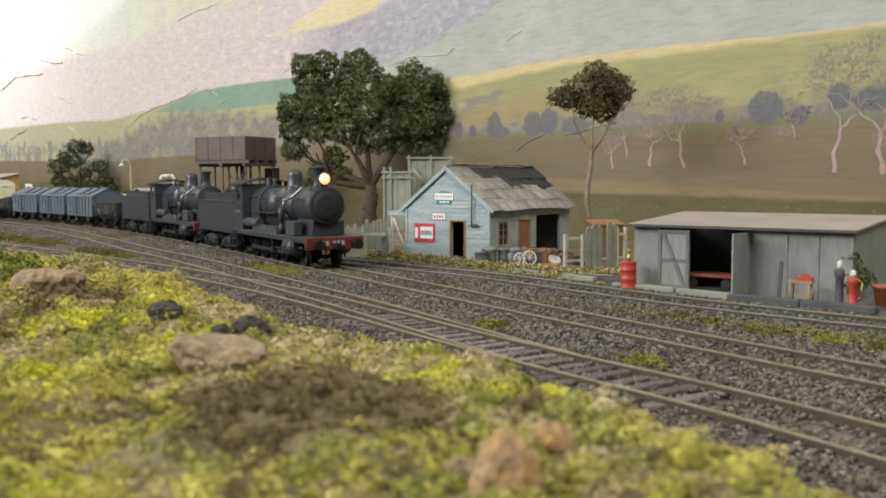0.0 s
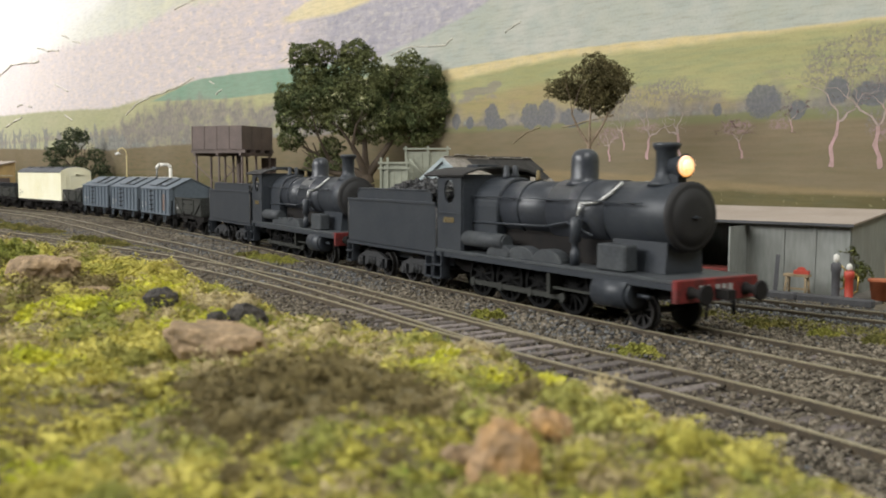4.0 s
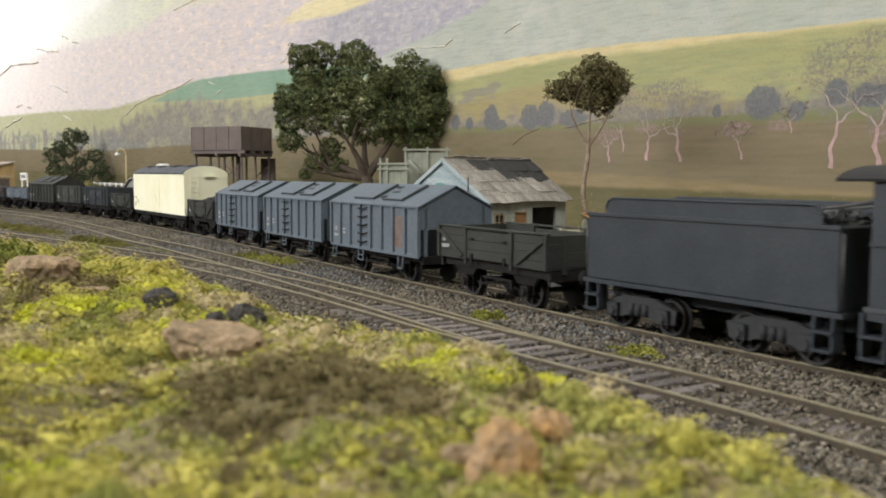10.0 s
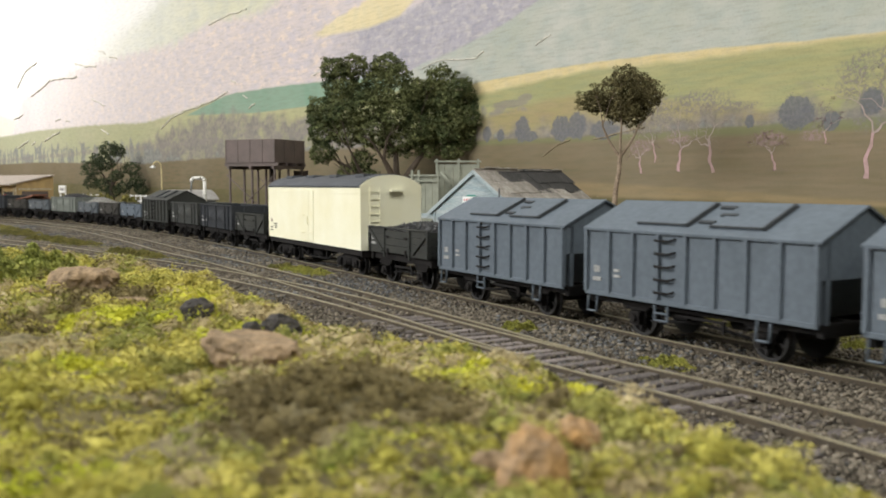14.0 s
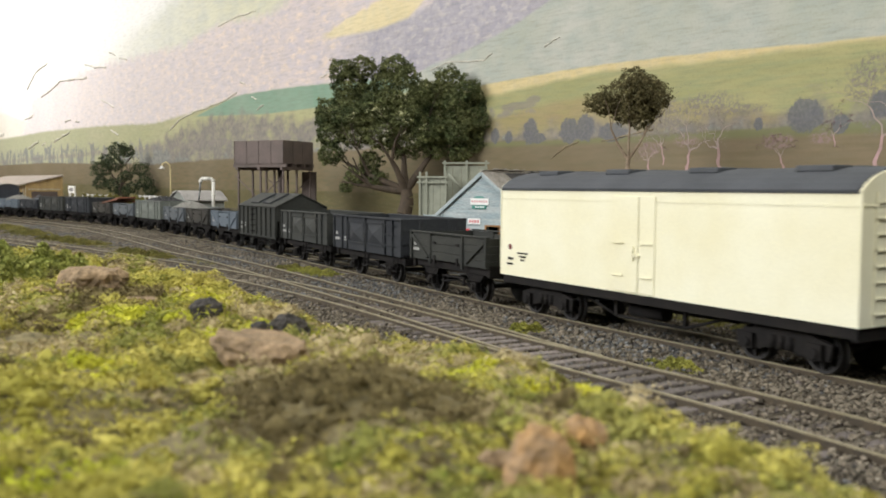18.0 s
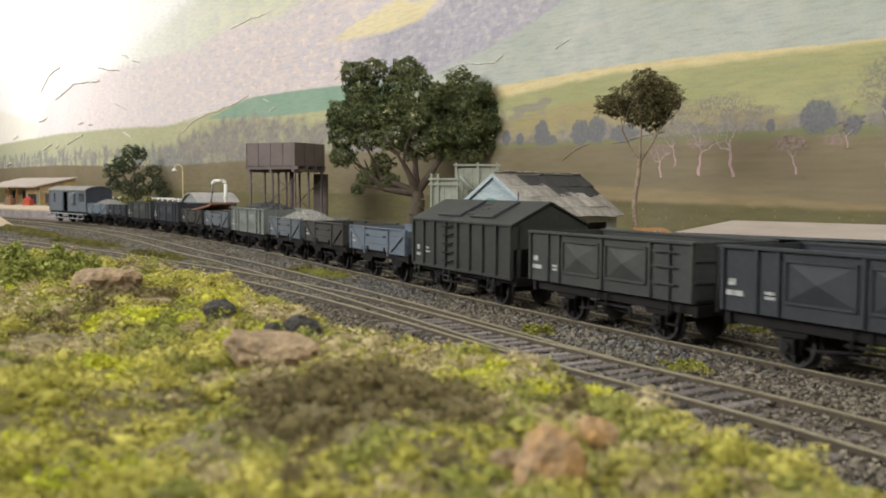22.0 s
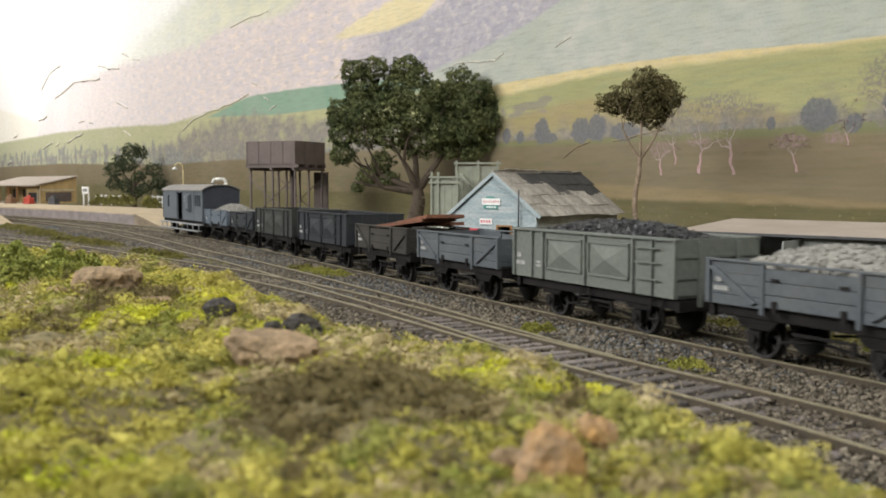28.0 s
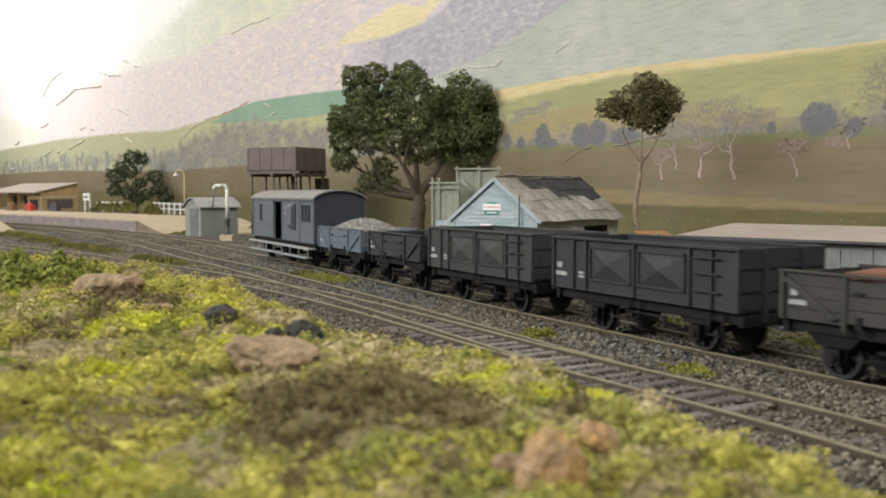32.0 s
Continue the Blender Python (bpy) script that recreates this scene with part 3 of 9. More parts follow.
for x, y, r, h in ((-42.5, 78, 1.3, 0.5), (-39.7, 75, 1.2, 0.45), (-35.6, 69.2, 1.2, 0.5), (-33.2, 66, 1.1, 0.55), (-30, 62, 0.9, 0.35), (-28.2, 60.2, 1.0, 0.4), (-26, 57.5, 1.0, 0.4), (-24.4, 56.0, 0.9, 0.35), (-19.5, 49.6, 0.7, 0.35), (-18.3, 48.2, 0.8, 0.4), (-17.1, 46.9, 0.75, 0.35), (-16.1, 45.7, 0.6, 0.25), (-8.5, 40.5, 0.6, 0.32), (-27.6, 80.7, 1.2, 0.4), (6.6, 25.2, 0.45, 0.2), (8.1, 22.6, 0.5, 0.2), (10.2, 20.3, 0.55, 0.2), (7.2, 24.2, 0.35, 0.16)):
    clump("weed", x, y, -0.2, r * 1.1, r, h * 1.2, 2400, 0.045, M_DRYTUFT, "tuft of dull olive weeds in ballast", "weed", WG)
# strips of low growth beside the lines
g2 = np.random.default_rng(21)
strip = []
for a, b, w, n in (((-30, 62), (-19, 50.2), 0.8, 2600), ((-17.5, 48), (-12.5, 42.4), 0.5, 1300), ((-36, 69), (-29, 62), 0.7, 1200), ((5.2, 27.0), (14, 17.5), 0.6, 5000), ((7.8, 24.2), (16, 15.5), 0.9, 6000)):
    t = g2.random(n)
    keep = wobble(t * 9 + a[0], t * 7, 2.1, 3) > -0.1
    t = t[keep]
    k = len(t)
    strip.append(np.stack([a[0] + (b[0] - a[0]) * t + g2.normal(0, w * 0.5, k), a[1] + (b[1] - a[1]) * t + g2.normal(0, w * 0.5, k), -0.2 + 0.14 * g2.random(k)], 1))
strip = np.concatenate(strip)
shards("low_weeds", strip, g2.uniform(0.03, 0.07, len(strip)), M_WEED, leaf=True, label="low olive weeds along the ballast edges", category="weeds", kind="stuff")
# grassed yard in front of the buildings
yx, yy, yz = [], [], []
for a, b, w, n in (((-5.5, 50), (-1.5, 44.2), 0.9, 4500), ((-1.5, 44.0), (5.2, 36.4), 0.8, 7500), ((5.2, 36.4), (8.5, 37.8), 0.8, 2500), ((-12, 60), (-5.5, 50), 1.2, 3000)):
    t = g2.random(n)
    yx.append(a[0] + (b[0] - a[0]) * t + g2.normal(0, w * 0.5, n))
    yy.append(a[1] + (b[1] - a[1]) * t + g2.normal(0, w * 0.6, n))
    yz.append(-0.14 + 0.28 * g2.random(n) ** 2)
yc = np.stack([np.concatenate(yx), np.concatenate(yy), np.concatenate(yz)], 1)
k = g2.random(len(yc)) < 0.3 + 0.25 * wobble(yc[:, 0], yc[:, 1], 1.4, 2)
shards("yard_weeds", yc[~k], g2.uniform(0.04, 0.1, (~k).sum()), M_WEED, leaf=True, label="olive weeds in front of the sheds", category="weeds", kind="stuff")
shards("yard_weeds", yc[k], g2.uniform(0.04, 0.1, k.sum()), M_TURF_STRAW, leaf=True, label="pale dry weeds in front of the sheds", category="weeds", kind="stuff")
bm = bmesh.new()
prism(bm, [(-80, 150), (-60, 122), (-34, 88), (-18, 66), (-8.5, 52.6), (-3, 45.2), (3, 38), (6.6, 33.4), (13.2, 27.2), (22, 19), (44, -1), (90, -20), (60, 10), (-75, 150)], "z", -0.3, -0.17)
solid("yard_ground", bm, M_YARD, Matrix(), kind="structure")
# ---- house by the yard ----
M_BOARD = mat("pale_blue_boards", (0.28, 0.35, 0.37), 0.8, 0, 0.35, 0.5, 0.01, 4, tint=(0.45, 0.48, 0.475), mix=0.45, tall=0.16)
M_BOARD_GREY = mat("grey_boards", (0.4, 0.41, 0.38), 0.85, 0, 0.3, 1.3, 0.01, 10)
M_TIN = mat("weathered_roof_tin", (0.38, 0.35, 0.315), 0.7, 0.1, 0.35, 1.3, 0.02, 6, rnd=0.2, tint=(0.25, 0.215, 0.18))
M_TAR = mat("tarred_roof_tin", (0.05, 0.047, 0.046), 0.8, 0, 0.35, 1.0, rnd=0.2)
M_DOOR = mat("orange_brown_door", (0.3, 0.15, 0.055), 0.75, 0, 0.25, 2)
M_WOOD = mat("raw_timber", (0.36, 0.27, 0.16), 0.85, 0, 0.3, 2)
M_GREYWOOD = mat("grey_green_timber", (0.27, 0.28, 0.22), 0.85, 0, 0.25, 2)
M_PALING = mat("cream_palings", (0.5, 0.48, 0.38), 0.85, 0, 0.25, 2, tint=(0.34, 0.3, 0.22))
# near-black; on floors, inner wall and openings it stands for interior shade
M_DARK = mat("black_and_interior_shade", (0.03, 0.027, 0.025), 0.9, 0, 0.2, 2)
M_SIGNRED = mat("sign_red", (0.55, 0.035, 0.045), 0.5, 0, 0.15, 3)
M_SIGNGREEN = mat("sign_green", (0.05, 0.25, 0.2), 0.5, 0, 0.15, 3)
M_SIGNWHITE = mat("sign_white", (0.78, 0.78, 0.76), 0.5, 0, 0.08, 3)
M_DRUMRED = mat("drum_red", (0.48, 0.06, 0.035), 0.5, 0, 0.2, 2)
M_BRASS = mat("brass", (0.5, 0.36, 0.1), 0.4, 0.7, 0.2, 3)
M_BIN = mat("galvanised_bin", (0.24, 0.25, 0.25), 0.55, 0.3, 0.3, 3)
M_JUNK = mat("rusty_junk", (0.2, 0.11, 0.06), 0.85, 0, 0.4, 3, rnd=0.4)
M_GLASS = mat("dark_window_glass", (0.04, 0.045, 0.05), 0.15, 0, 0.1, 1)
M_OFFWHITE = mat("off_white_post", (0.68, 0.66, 0.6), 0.7, 0, 0.15, 2)
M_ROOFPINK = mat("shed_roof_sheet", (0.36, 0.3, 0.255), 0.8, 0, 0.2, 0.7, tint=(0.3, 0.245, 0.2))
M_SHEET = mat("shed_wall_sheet", (0.245, 0.255, 0.235), 0.65, 0, 0.22, 1.2, 0, 9, tint=(0.2, 0.205, 0.185), tall=5.0)
M_BAULK = mat("dark_timber_baulk", (0.085, 0.085, 0.09), 0.85, 0, 0.3, 2)
M_SAND = mat("platform_gravel", (0.5, 0.4, 0.27), 0.95, 0, 0.25, 0.8, 0.01, 6, tint=(0.4, 0.32, 0.21))
M_FACE = mat("platform_brick_face", (0.27, 0.23, 0.22), 0.9, 0, 0.3, 0.8, 0.01, 5, tint=(0.18, 0.15, 0.14))
M_OCHRE = mat("station_ochre", (0.44, 0.31, 0.13), 0.8, 0, 0.25, 1.0, tint=(0.3, 0.21, 0.1))
M_STATROOF = mat("station_roof", (0.33, 0.28, 0.23), 0.8, 0, 0.2, 0.8)
M_TANK = mat("tank_brown_iron", (0.14, 0.105, 0.095), 0.7, 0.1, 0.25, 0.8, tint=(0.1, 0.08, 0.07))
M_HUT = mat("hut_grey_green", (0.24, 0.25, 0.225), 0.75, 0, 0.2, 1)


def boards(bm, x0, x1, y, z0, z1, pitch=0.2, out=0.025, cut=(), along="x", flip=1):
    """Lapped boards on a wall face, skipping openings given as (a0, a1, z0, z1)."""
    z = z0
    while z < z1 - 1e-6:
        zt = min(z + pitch, z1)
        spans = [(x0, x1)]
        for a0, a1, c0, c1 in cut:
            if z < c1 - 0.02 and zt > c0 + 0.02:
                spans = [s for p in spans for s in ((p[0], min(p[1], a0)), (max(p[0], a1), p[1])) if s[1] - s[0] > 0.01]
        for s0, s1 in spans:
            a, b, c = y, y + out * flip, y + 0.35 * out * flip
            pts = [(a, z), (b, z), (c, zt), (a, zt)]
            if along == "x":
                prism(bm, [(p[0], p[1]) for p in pts], "x", s0, s1)
            else:
                prism(bm, [(p[0], p[1]) for p in pts], "y", s0, s1)
        z += pitch


house = thing("house", place(2.28, 44.3, -0.17, -36.9), "pale blue weatherboard shed-house with a patched tin roof", "house")
W, L, ZE, ZR = 5.2, 8.0, 2.66, 4.6
# gable wall with a doorway
bm = bmesh.new()
box(bm, -W, -2.3, 0, 0.12, 0, ZE)
box(bm, -1.5, 0, 0, 0.12, 0, ZE)
box(bm, -2.3, -1.5, 0, 0.12, 1.86, ZE)
prism(bm, [(-W, ZE), (0, ZE), (-W / 2, ZR - 0.05)], "y", 0, 0.12)
wall = part("gable_wall", bm, M_BOARD, house)
zz = 0.0
while zz < ZR - 0.2:
    zt = zz + 0.21
    half = W / 2 if zz < ZE else W / 2 * (ZR - 0.05 - zt) / (ZR - 0.05 - ZE)
    spans = [(-W / 2 - half, -W / 2 + half)]
    if zz < 1.8:
        spans = [(-W, -2.36), (-1.44, 0)]
    for a, b in spans:
        if b - a > 0.1:
            bm = bmesh.new()
            prism(bm, [(-0.002, zz), (-0.035, zz), (-0.012, zt - 0.004), (-0.002, zt - 0.004)], "x", a, b)
            part("weatherboard", bm, M_BOARD, house)
    zz = zt
# side wall with window, door and a wide opening
bm = bmesh.new()
for a, b, c, d in ((0.121, 0.8, 0, ZE), (0.8, 1.6, 0, 0.7), (0.8, 1.6, 1.8, ZE), (1.6, 2.7, 0, ZE), (2.7, 3.7, 1.86, ZE), (3.7, 4.4, 0, ZE), (4.4, 6.9, 2.2, ZE), (6.9, L, 0, ZE)):
    box(bm, -0.12, 0, a, b, c, d)
part("side_wall", bm, M_BOARD_GREY, house)
zz = 0.0
while zz < ZE - 0.05:
    zt = min(ZE, zz + 0.21)
    spans = [(0.0, 4.4), (6.9, L)] if zz < 2.1 else [(0.0, L)]
    out = []
    for a, b in spans:
        if a == 0.0 and 0.6 < zz < 1.75:
            out += [(0.0, 0.74), (1.66, 2.64 if zz < 1.8 else b), (3.76, b)] if zz < 1.8 else [(0.0, b)]
        elif a == 0.0 and zz < 1.8:
            out += [(0.0, 2.64), (3.76, b)]
        else:
            out.append((a, b))
    for a, b in out:
        bm = bmesh.new()
        prism(bm, [(0.002, zz), (0.035, zz), (0.012, zt - 0.004), (0.002, zt - 0.004)], "y", a, b)
        part("weatherboard", bm, M_BOARD_GREY, house)
    zz = zt
bm = bmesh.new()
box(bm, -W, -W + 0.12, 0.121, L, 0, ZE)
part("far_wall", bm, M_BOARD, house)
bm = bmesh.new()
box(bm, -W + 0.121, -0.121, L - 0.12, L, 0, ZE)
prism(bm, [(-W, ZE), (0, ZE), (-W / 2, ZR - 0.05)], "y", L - 0.12, L)
part("rear_wall", bm, M_BOARD_GREY, house)
# inner wall and floor: the room's shade is put into their colour
bm = bmesh.new()
box(bm, -W + 0.13, -0.13, 4.0, 4.1, 0, ZE)
part("inner_wall", bm, M_DARK, house)
bm = bmesh.new()
box(bm, -W + 0.13, -0.13, 0.13, L - 0.13, 0.0, 0.03)
part("floor", bm, M_DARK, house)
for x in (-W + 0.0, 0.0):
    bm = bmesh.new()
    box(bm, x - 0.06, x + 0.06, -0.07, 0.05, 0, ZE)
    part("corner_board", bm, M_BOARD, house)
win = part("window_frame", bmesh.new(), M_WOOD, house)
bm = bmesh.new()
for a, b, c, d in ((0.74, 0.82, 0.64, 1.86), (1.58, 1.66, 0.64, 1.86), (0.82, 1.58, 0.64, 0.72), (0.82, 1.58, 1.78, 1.86), (1.18, 1.22, 0.72, 1.78), (0.82, 1.18, 1.07, 1.1), (1.22, 1.58, 1.07, 1.1), (0.82, 1.18, 1.42, 1.45), (1.22, 1.58, 1.42, 1.45)):
    box(bm, -0.02, 0.06, a, b, c, d)
win.data = mesh_of("window_frame", bm, M_WOOD, 0.008)
bm = bmesh.new()
box(bm, -0.07, -0.05, 0.8, 1.6, 0.7, 1.8)
part("pane", bm, M_GLASS, win)
bm = bmesh.new()
box(bm, -0.06, -0.01, 2.72, 3.68, 0.02, 1.84)
for z in (0.25, 1.0):
    box(bm, -0.01, 0.01, 2.85, 3.55, z, z + 0.62)
door = part("door", bm, M_DOOR, house, "orange-brown panelled door", 0.008)
bm = bmesh.new()
box(bm, 0.011, 0.05, 3.5, 3.56, 0.9, 0.98)
part("handle", bm, M_BRASS, door)
for nm, cells in (("door_frame", ((2.62, 2.7, 0, 1.94), (3.7, 3.78, 0, 1.94), (2.7, 3.7, 1.86, 1.94))), ):
    bm = bmesh.new()
    for a, b, c, d in cells:
        box(bm, 0.0, 0.06, a, b, c, d)
    part(nm, bm, M_WOOD, house)
bm = bmesh.new()
for a, b, c, d in ((-2.4, -2.3, 0, 1.94), (-1.5, -1.4, 0, 1.94), (-2.3, -1.5, 1.86, 1.94)):
    box(bm, a, b, -0.06, 0.02, c, d)
part("door_frame", bm, M_DOOR, house)
bm = bmesh.new()
box(bm, -2.28, -1.52, 0.9, 0.96, 0.03, 1.8)
part("door", bm, M_DOOR, house, "inner door seen through the doorway")
bm = bmesh.new()
box(bm, -2.5, -1.3, -0.5, -0.08, 0.0, 0.12)
part("door_step", bm, M_BAULK, house, bevel=0.02)
# roof of separate, uneven sheets
rr = random.Random(2)
slope_len = math.hypot(W / 2 + 0.32, ZR - ZE + 0.22)
ang = math.degrees(math.atan2(ZR - ZE + 0.22, W / 2 + 0.32))


def tin_sheet(bm, l, w, torn):
    """Corrugated sheet, its lower edge bent or torn."""
    n = 14
    cols = []
    for i in range(n + 1):
        y = -w / 2 + w * i / n
        z = 0.018 * (i % 2)
        end = l / 2 - torn * abs(math.sin(i * 1.7 + torn * 40))
        cols.append([bm.verts.new((x, y, z + dz + (0.03 * torn * 6 if x > 0 else 0))) for x, dz in ((-l / 2, 0.012), (end, 0.012), (end, -0.012), (-l / 2, -0.012))])
    for p, q in zip(cols[:-1], cols[1:]):
        for k in range(4):
            bm.faces.new((p[k], p[(k + 1) % 4], q[(k + 1) % 4], q[k]))
    bm.faces.new(cols[0])
    bm.faces.new(cols[-1][::-1])


NR, NC = 4, 9
for sgn in (1, -1):
    for row in range(NR):
        for col in range(NC):
            d = slope_len * (row + 0.5) / NR + rr.uniform(-0.05, 0.08)
            x = -W / 2 + sgn * (d * math.cos(math.radians(ang)))
            z = ZR + 0.03 - d * math.sin(math.radians(ang)) - 0.008 * row + rr.uniform(0, 0.03)
            y = -0.08 + (L + 0.4) * (col + 0.5) / NC + (rr.uniform(-0.06, 0.06) if 0 < col < NC - 1 else 0)
            dark = sgn > 0 and ((row == 0 and 2 <= col) or (row == 1 and 4 <= col))
            v = rr.randrange(4) if row < NR - 1 and 0 < col else 0
            ob = shared("roof_sheet", ("tin", dark, v), lambda bm: tin_sheet(bm, 1.02 + 0.12 * v, 1.02 + 0.05 * v, 0.05 * v), M_TAR if dark else M_TIN, house)
            ob.matrix_basis = place(x, y, z, rr.uniform(-3, 3), rr.uniform(-1.2, 1.2), sgn * ang + rr.uniform(-0.8, 0.8))
bm = bmesh.new()
box(bm, -0.2, 0.2, -0.25, 0.25, -0.02, 0.02)
patch = part("roof_patch", bm, M_TAR, house, "small dark patch on the roof")
patch.matrix_basis = place(-W / 2 + 1.85 * math.cos(math.radians(ang)), 6.9, ZR + 0.1 - 1.85 * math.sin(math.radians(ang)), 0, 0, ang)
for col in range(2):
    bm = bmesh.new()
    box(bm, -W / 2 - 0.12, -W / 2 + 0.12, -0.08 + col * 4.1, 3.95 + col * 4.35, ZR + 0.0, ZR + 0.05)
    part("ridge_cap", bm, M_TAR if col else M_TIN, house, bevel=0.01)
for sgn in (-1, 1):
    bm = bmesh.new()
    cx, cz = -W / 2 + sgn * 1.47, (ZE - 0.2 + ZR) / 2
    box(bm, -slope_len / 2, slope_len / 2, -0.03, 0.03, -0.09, 0.09)
    p = part("barge_board", bm, M_BOARD, house)
    p.matrix_basis = place(-W / 2 + sgn * slope_len / 2 * math.cos(math.radians(ang)), -0.12, ZR - 0.06 - slope_len / 2 * math.sin(math.radians(ang)), 0, 0, sgn * ang)
# awning on the far side of the gable
bm = bmesh.new()
prism(bm, [(-W - 1.35, 2.18), (-W - 0.01, 2.46), (-W - 0.01, 2.54), (-W - 1.35, 2.26)], "y", 0.1, 3.2)
part("awning_roof", bm, M_BOARD_GREY, house)
bm = bmesh.new()
box(bm, -W - 1.36, -W - 0.01, 0.04, 0.1, 2.1, 2.36)
part("awning_fascia", bm, M_BOARD, house)
for x, y in ((-W - 1.2, 0.2), (-W - 1.2, 3.0)):
    bm = bmesh.new()
    box(bm, x - 0.05, x + 0.05, y - 0.05, y + 0.05, 0, 2.2)
    part("awning_post", bm, M_OFFWHITE, house)
bm = bmesh.new()
tube(bm, [(-W - 1.1, 0.2, 1.95), (-W - 0.15, 0.2, 0.05)], 0.05, 6)
part("awning_brace", bm, M_OFFWHITE, house)
# stove pipe on the gable wall
bm = bmesh.new()
tube(bm, [(-0.72, -0.02, 1.72), (-0.95, -0.16, 1.72), (-0.95, -0.16, 3.72)], 0.04, 8)
box(bm, -1.15, -0.6, -0.2, -0.04, 1.66, 1.72)
part("stove_pipe", bm, M_BAULK, house)
# enamel signs, with plain shapes for their marks
def sign(x0, x1, z0, z1, ground, marks, label):
    bm = bmesh.new()
    box(bm, x0, x1, -0.075, -0.05, z0, z1)
    s_ = part("sign", bm, ground, house, label)
    for a, b, c, d, m in marks:
        bm = bmesh.new()
        box(bm, a, b, -0.085, -0.0755, c, d)
        part("sign_mark", bm, m, s_)


sign(-3.3, -2.15, 2.95, 3.28, M_SIGNWHITE, [(-3.2 + 0.15 * k, -3.2 + 0.15 * k + 0.055, 3.07, 3.17, M_SIGNRED) for k in range(7)], "white enamel sign with a red band of marks")
sign(-3.2, -2.3, 2.75, 2.93, M_SIGNGREEN, [(-3.0 + 0.16 * k, -2.9 + 0.16 * k, 2.8, 2.88, M_SIGNWHITE) for k in range(4)], "green enamel sign under a white one")
bm = bmesh.new()
prism(bm, [(-3.1, 3.29), (-2.4, 3.29), (-2.55, 3.38), (-2.95, 3.38)], "y", -0.075, -0.05)
part("sign", bm, M_SIGNGREEN, house, "green crest of the enamel sign")
sign(-3.45, -2.65, 1.95, 2.25, M_SIGNWHITE, [(-3.36 + 0.17 * k, -3.27 + 0.17 * k, 2.03, 2.17, M_SIGNRED) for k in range(4)], "small white enamel sign with red marks")
sign(-4.65, -3.35, 0.78, 1.72, M_SIGNRED, [(-4.25, -3.45, 0.95, 1.55, M_SIGNWHITE), (-4.6, -4.42, 0.95, 1.5, M_SIGNWHITE)], "large red enamel sign with a white panel")
bm = bmesh.new()
for k in range(6):
    box(bm, -4.2 + 0.12 * k, -4.13 + 0.12 * k, -0.095, -0.0855, 1.12, 1.36)
part("sign_mark", bm, M_BAULK, house)

# ---- timber screens behind the house ----
def screen(x, y, w, z0, z1, rz, posts, rails_z, label):
    ob = thing("timber_screen", place(x, y, -0.17, rz), label, "screen", "timber screens behind the house")
    n = max(1, int(w / 0.42))
    for k in range(n):
        bm = bmesh.new()
        box(bm, w * k / n, w * (k + 1) / n - 0.02, 0, 0.04, z0, z1 - 0.3)
        part("panel", bm, M_GREYWOOD, ob)
    for p in posts:
        bm = bmesh.new()
        box(bm, p - 0.06, p + 0.06, -0.09, -0.01, 0, z1)
        part("post", bm, M_GREYWOOD, ob)
    for z in rails_z:
        bm = bmesh.new()
        box(bm, -0.1, w + 0.1, -0.13, -0.09, z - 0.05, z + 0.05)
        part("rail", bm, M_GREYWOOD, ob)
    return ob


screen(-3.3, 50.6, 1.7, 1.2, 4.7, -20, (0.05, 0.45, 1.6), (4.1, 4.4), "pale grey-green timber screen with posts")
s2 = screen(-1.95, 51.2, 2.5, 2.6, 5.35, -8, (0.05, 1.3, 2.4), (5.2,), "tall pale timber screen with a diagonal brace")
bm = bmesh.new()
tube(bm, [(0.3, -0.2, 4.6), (1.3, -0.2, 3.5)], 0.08, 6)
part("brace", bm, M_GREYWOOD, s2)

# ---- palings between the line and the house ----
def palings(x, y, w, h, rz, n, label, m=M_PALING):
    ob = thing("paling_fence", place(x, y, -0.17, rz), label, "fence", "weathered fence panels of the yard")
    r = random.Random(int(x * 10))
    for k in range(n):
        hh = h * r.uniform(0.86, 1.05)
        x0 = w * k / n
        bm = bmesh.new()
        prism(bm, [(x0, 0), (x0 + w / n * 0.86, 0), (x0 + w / n * 0.86, hh - 0.1), (x0 + w / n * 0.43, hh), (x0, hh - 0.1)], "y", -0.03, 0.03)
        part("paling", bm, m, ob)
    for z in (0.35, h * 0.75):
        bm = bmesh.new()
        box(bm, 0, w, 0.032, 0.09, z - 0.06, z + 0.06)
        part("rail", bm, m, ob)
    return ob


palings(-5.1, 45.9, 1.15, 1.75, -14, 6, "broken cream paling fence panel")
palings(-4.3, 48.0, 1.5, 1.95, -10, 8, "weathered grey-brown paling fence panel", M_GREYWOOD)
palings(-3.1, 45.6, 0.5, 1.45, -10, 2, "short leaning grey fence panel", M_GREYWOOD)
gate = thing("gate_frame", place(-4.05, 45.5, -0.17, -10), "pale timber gate frame without boards", "gate", "weathered fence panels of the yard")
for bx in ((0.1, 0.2, 0, 1.3), (1.35, 1.45, 0, 1.6)):
    bm = bmesh.new()
    box(bm, bx[0], bx[1], -0.05, 0.05, bx[2], bx[3])
    part("post", bm, M_PALING, gate)
bm = bmesh.new()
box(bm, -0.1, 1.2, -0.06, 0.06, 1.18, 1.32)
part("rail", bm, M_PALING, gate)

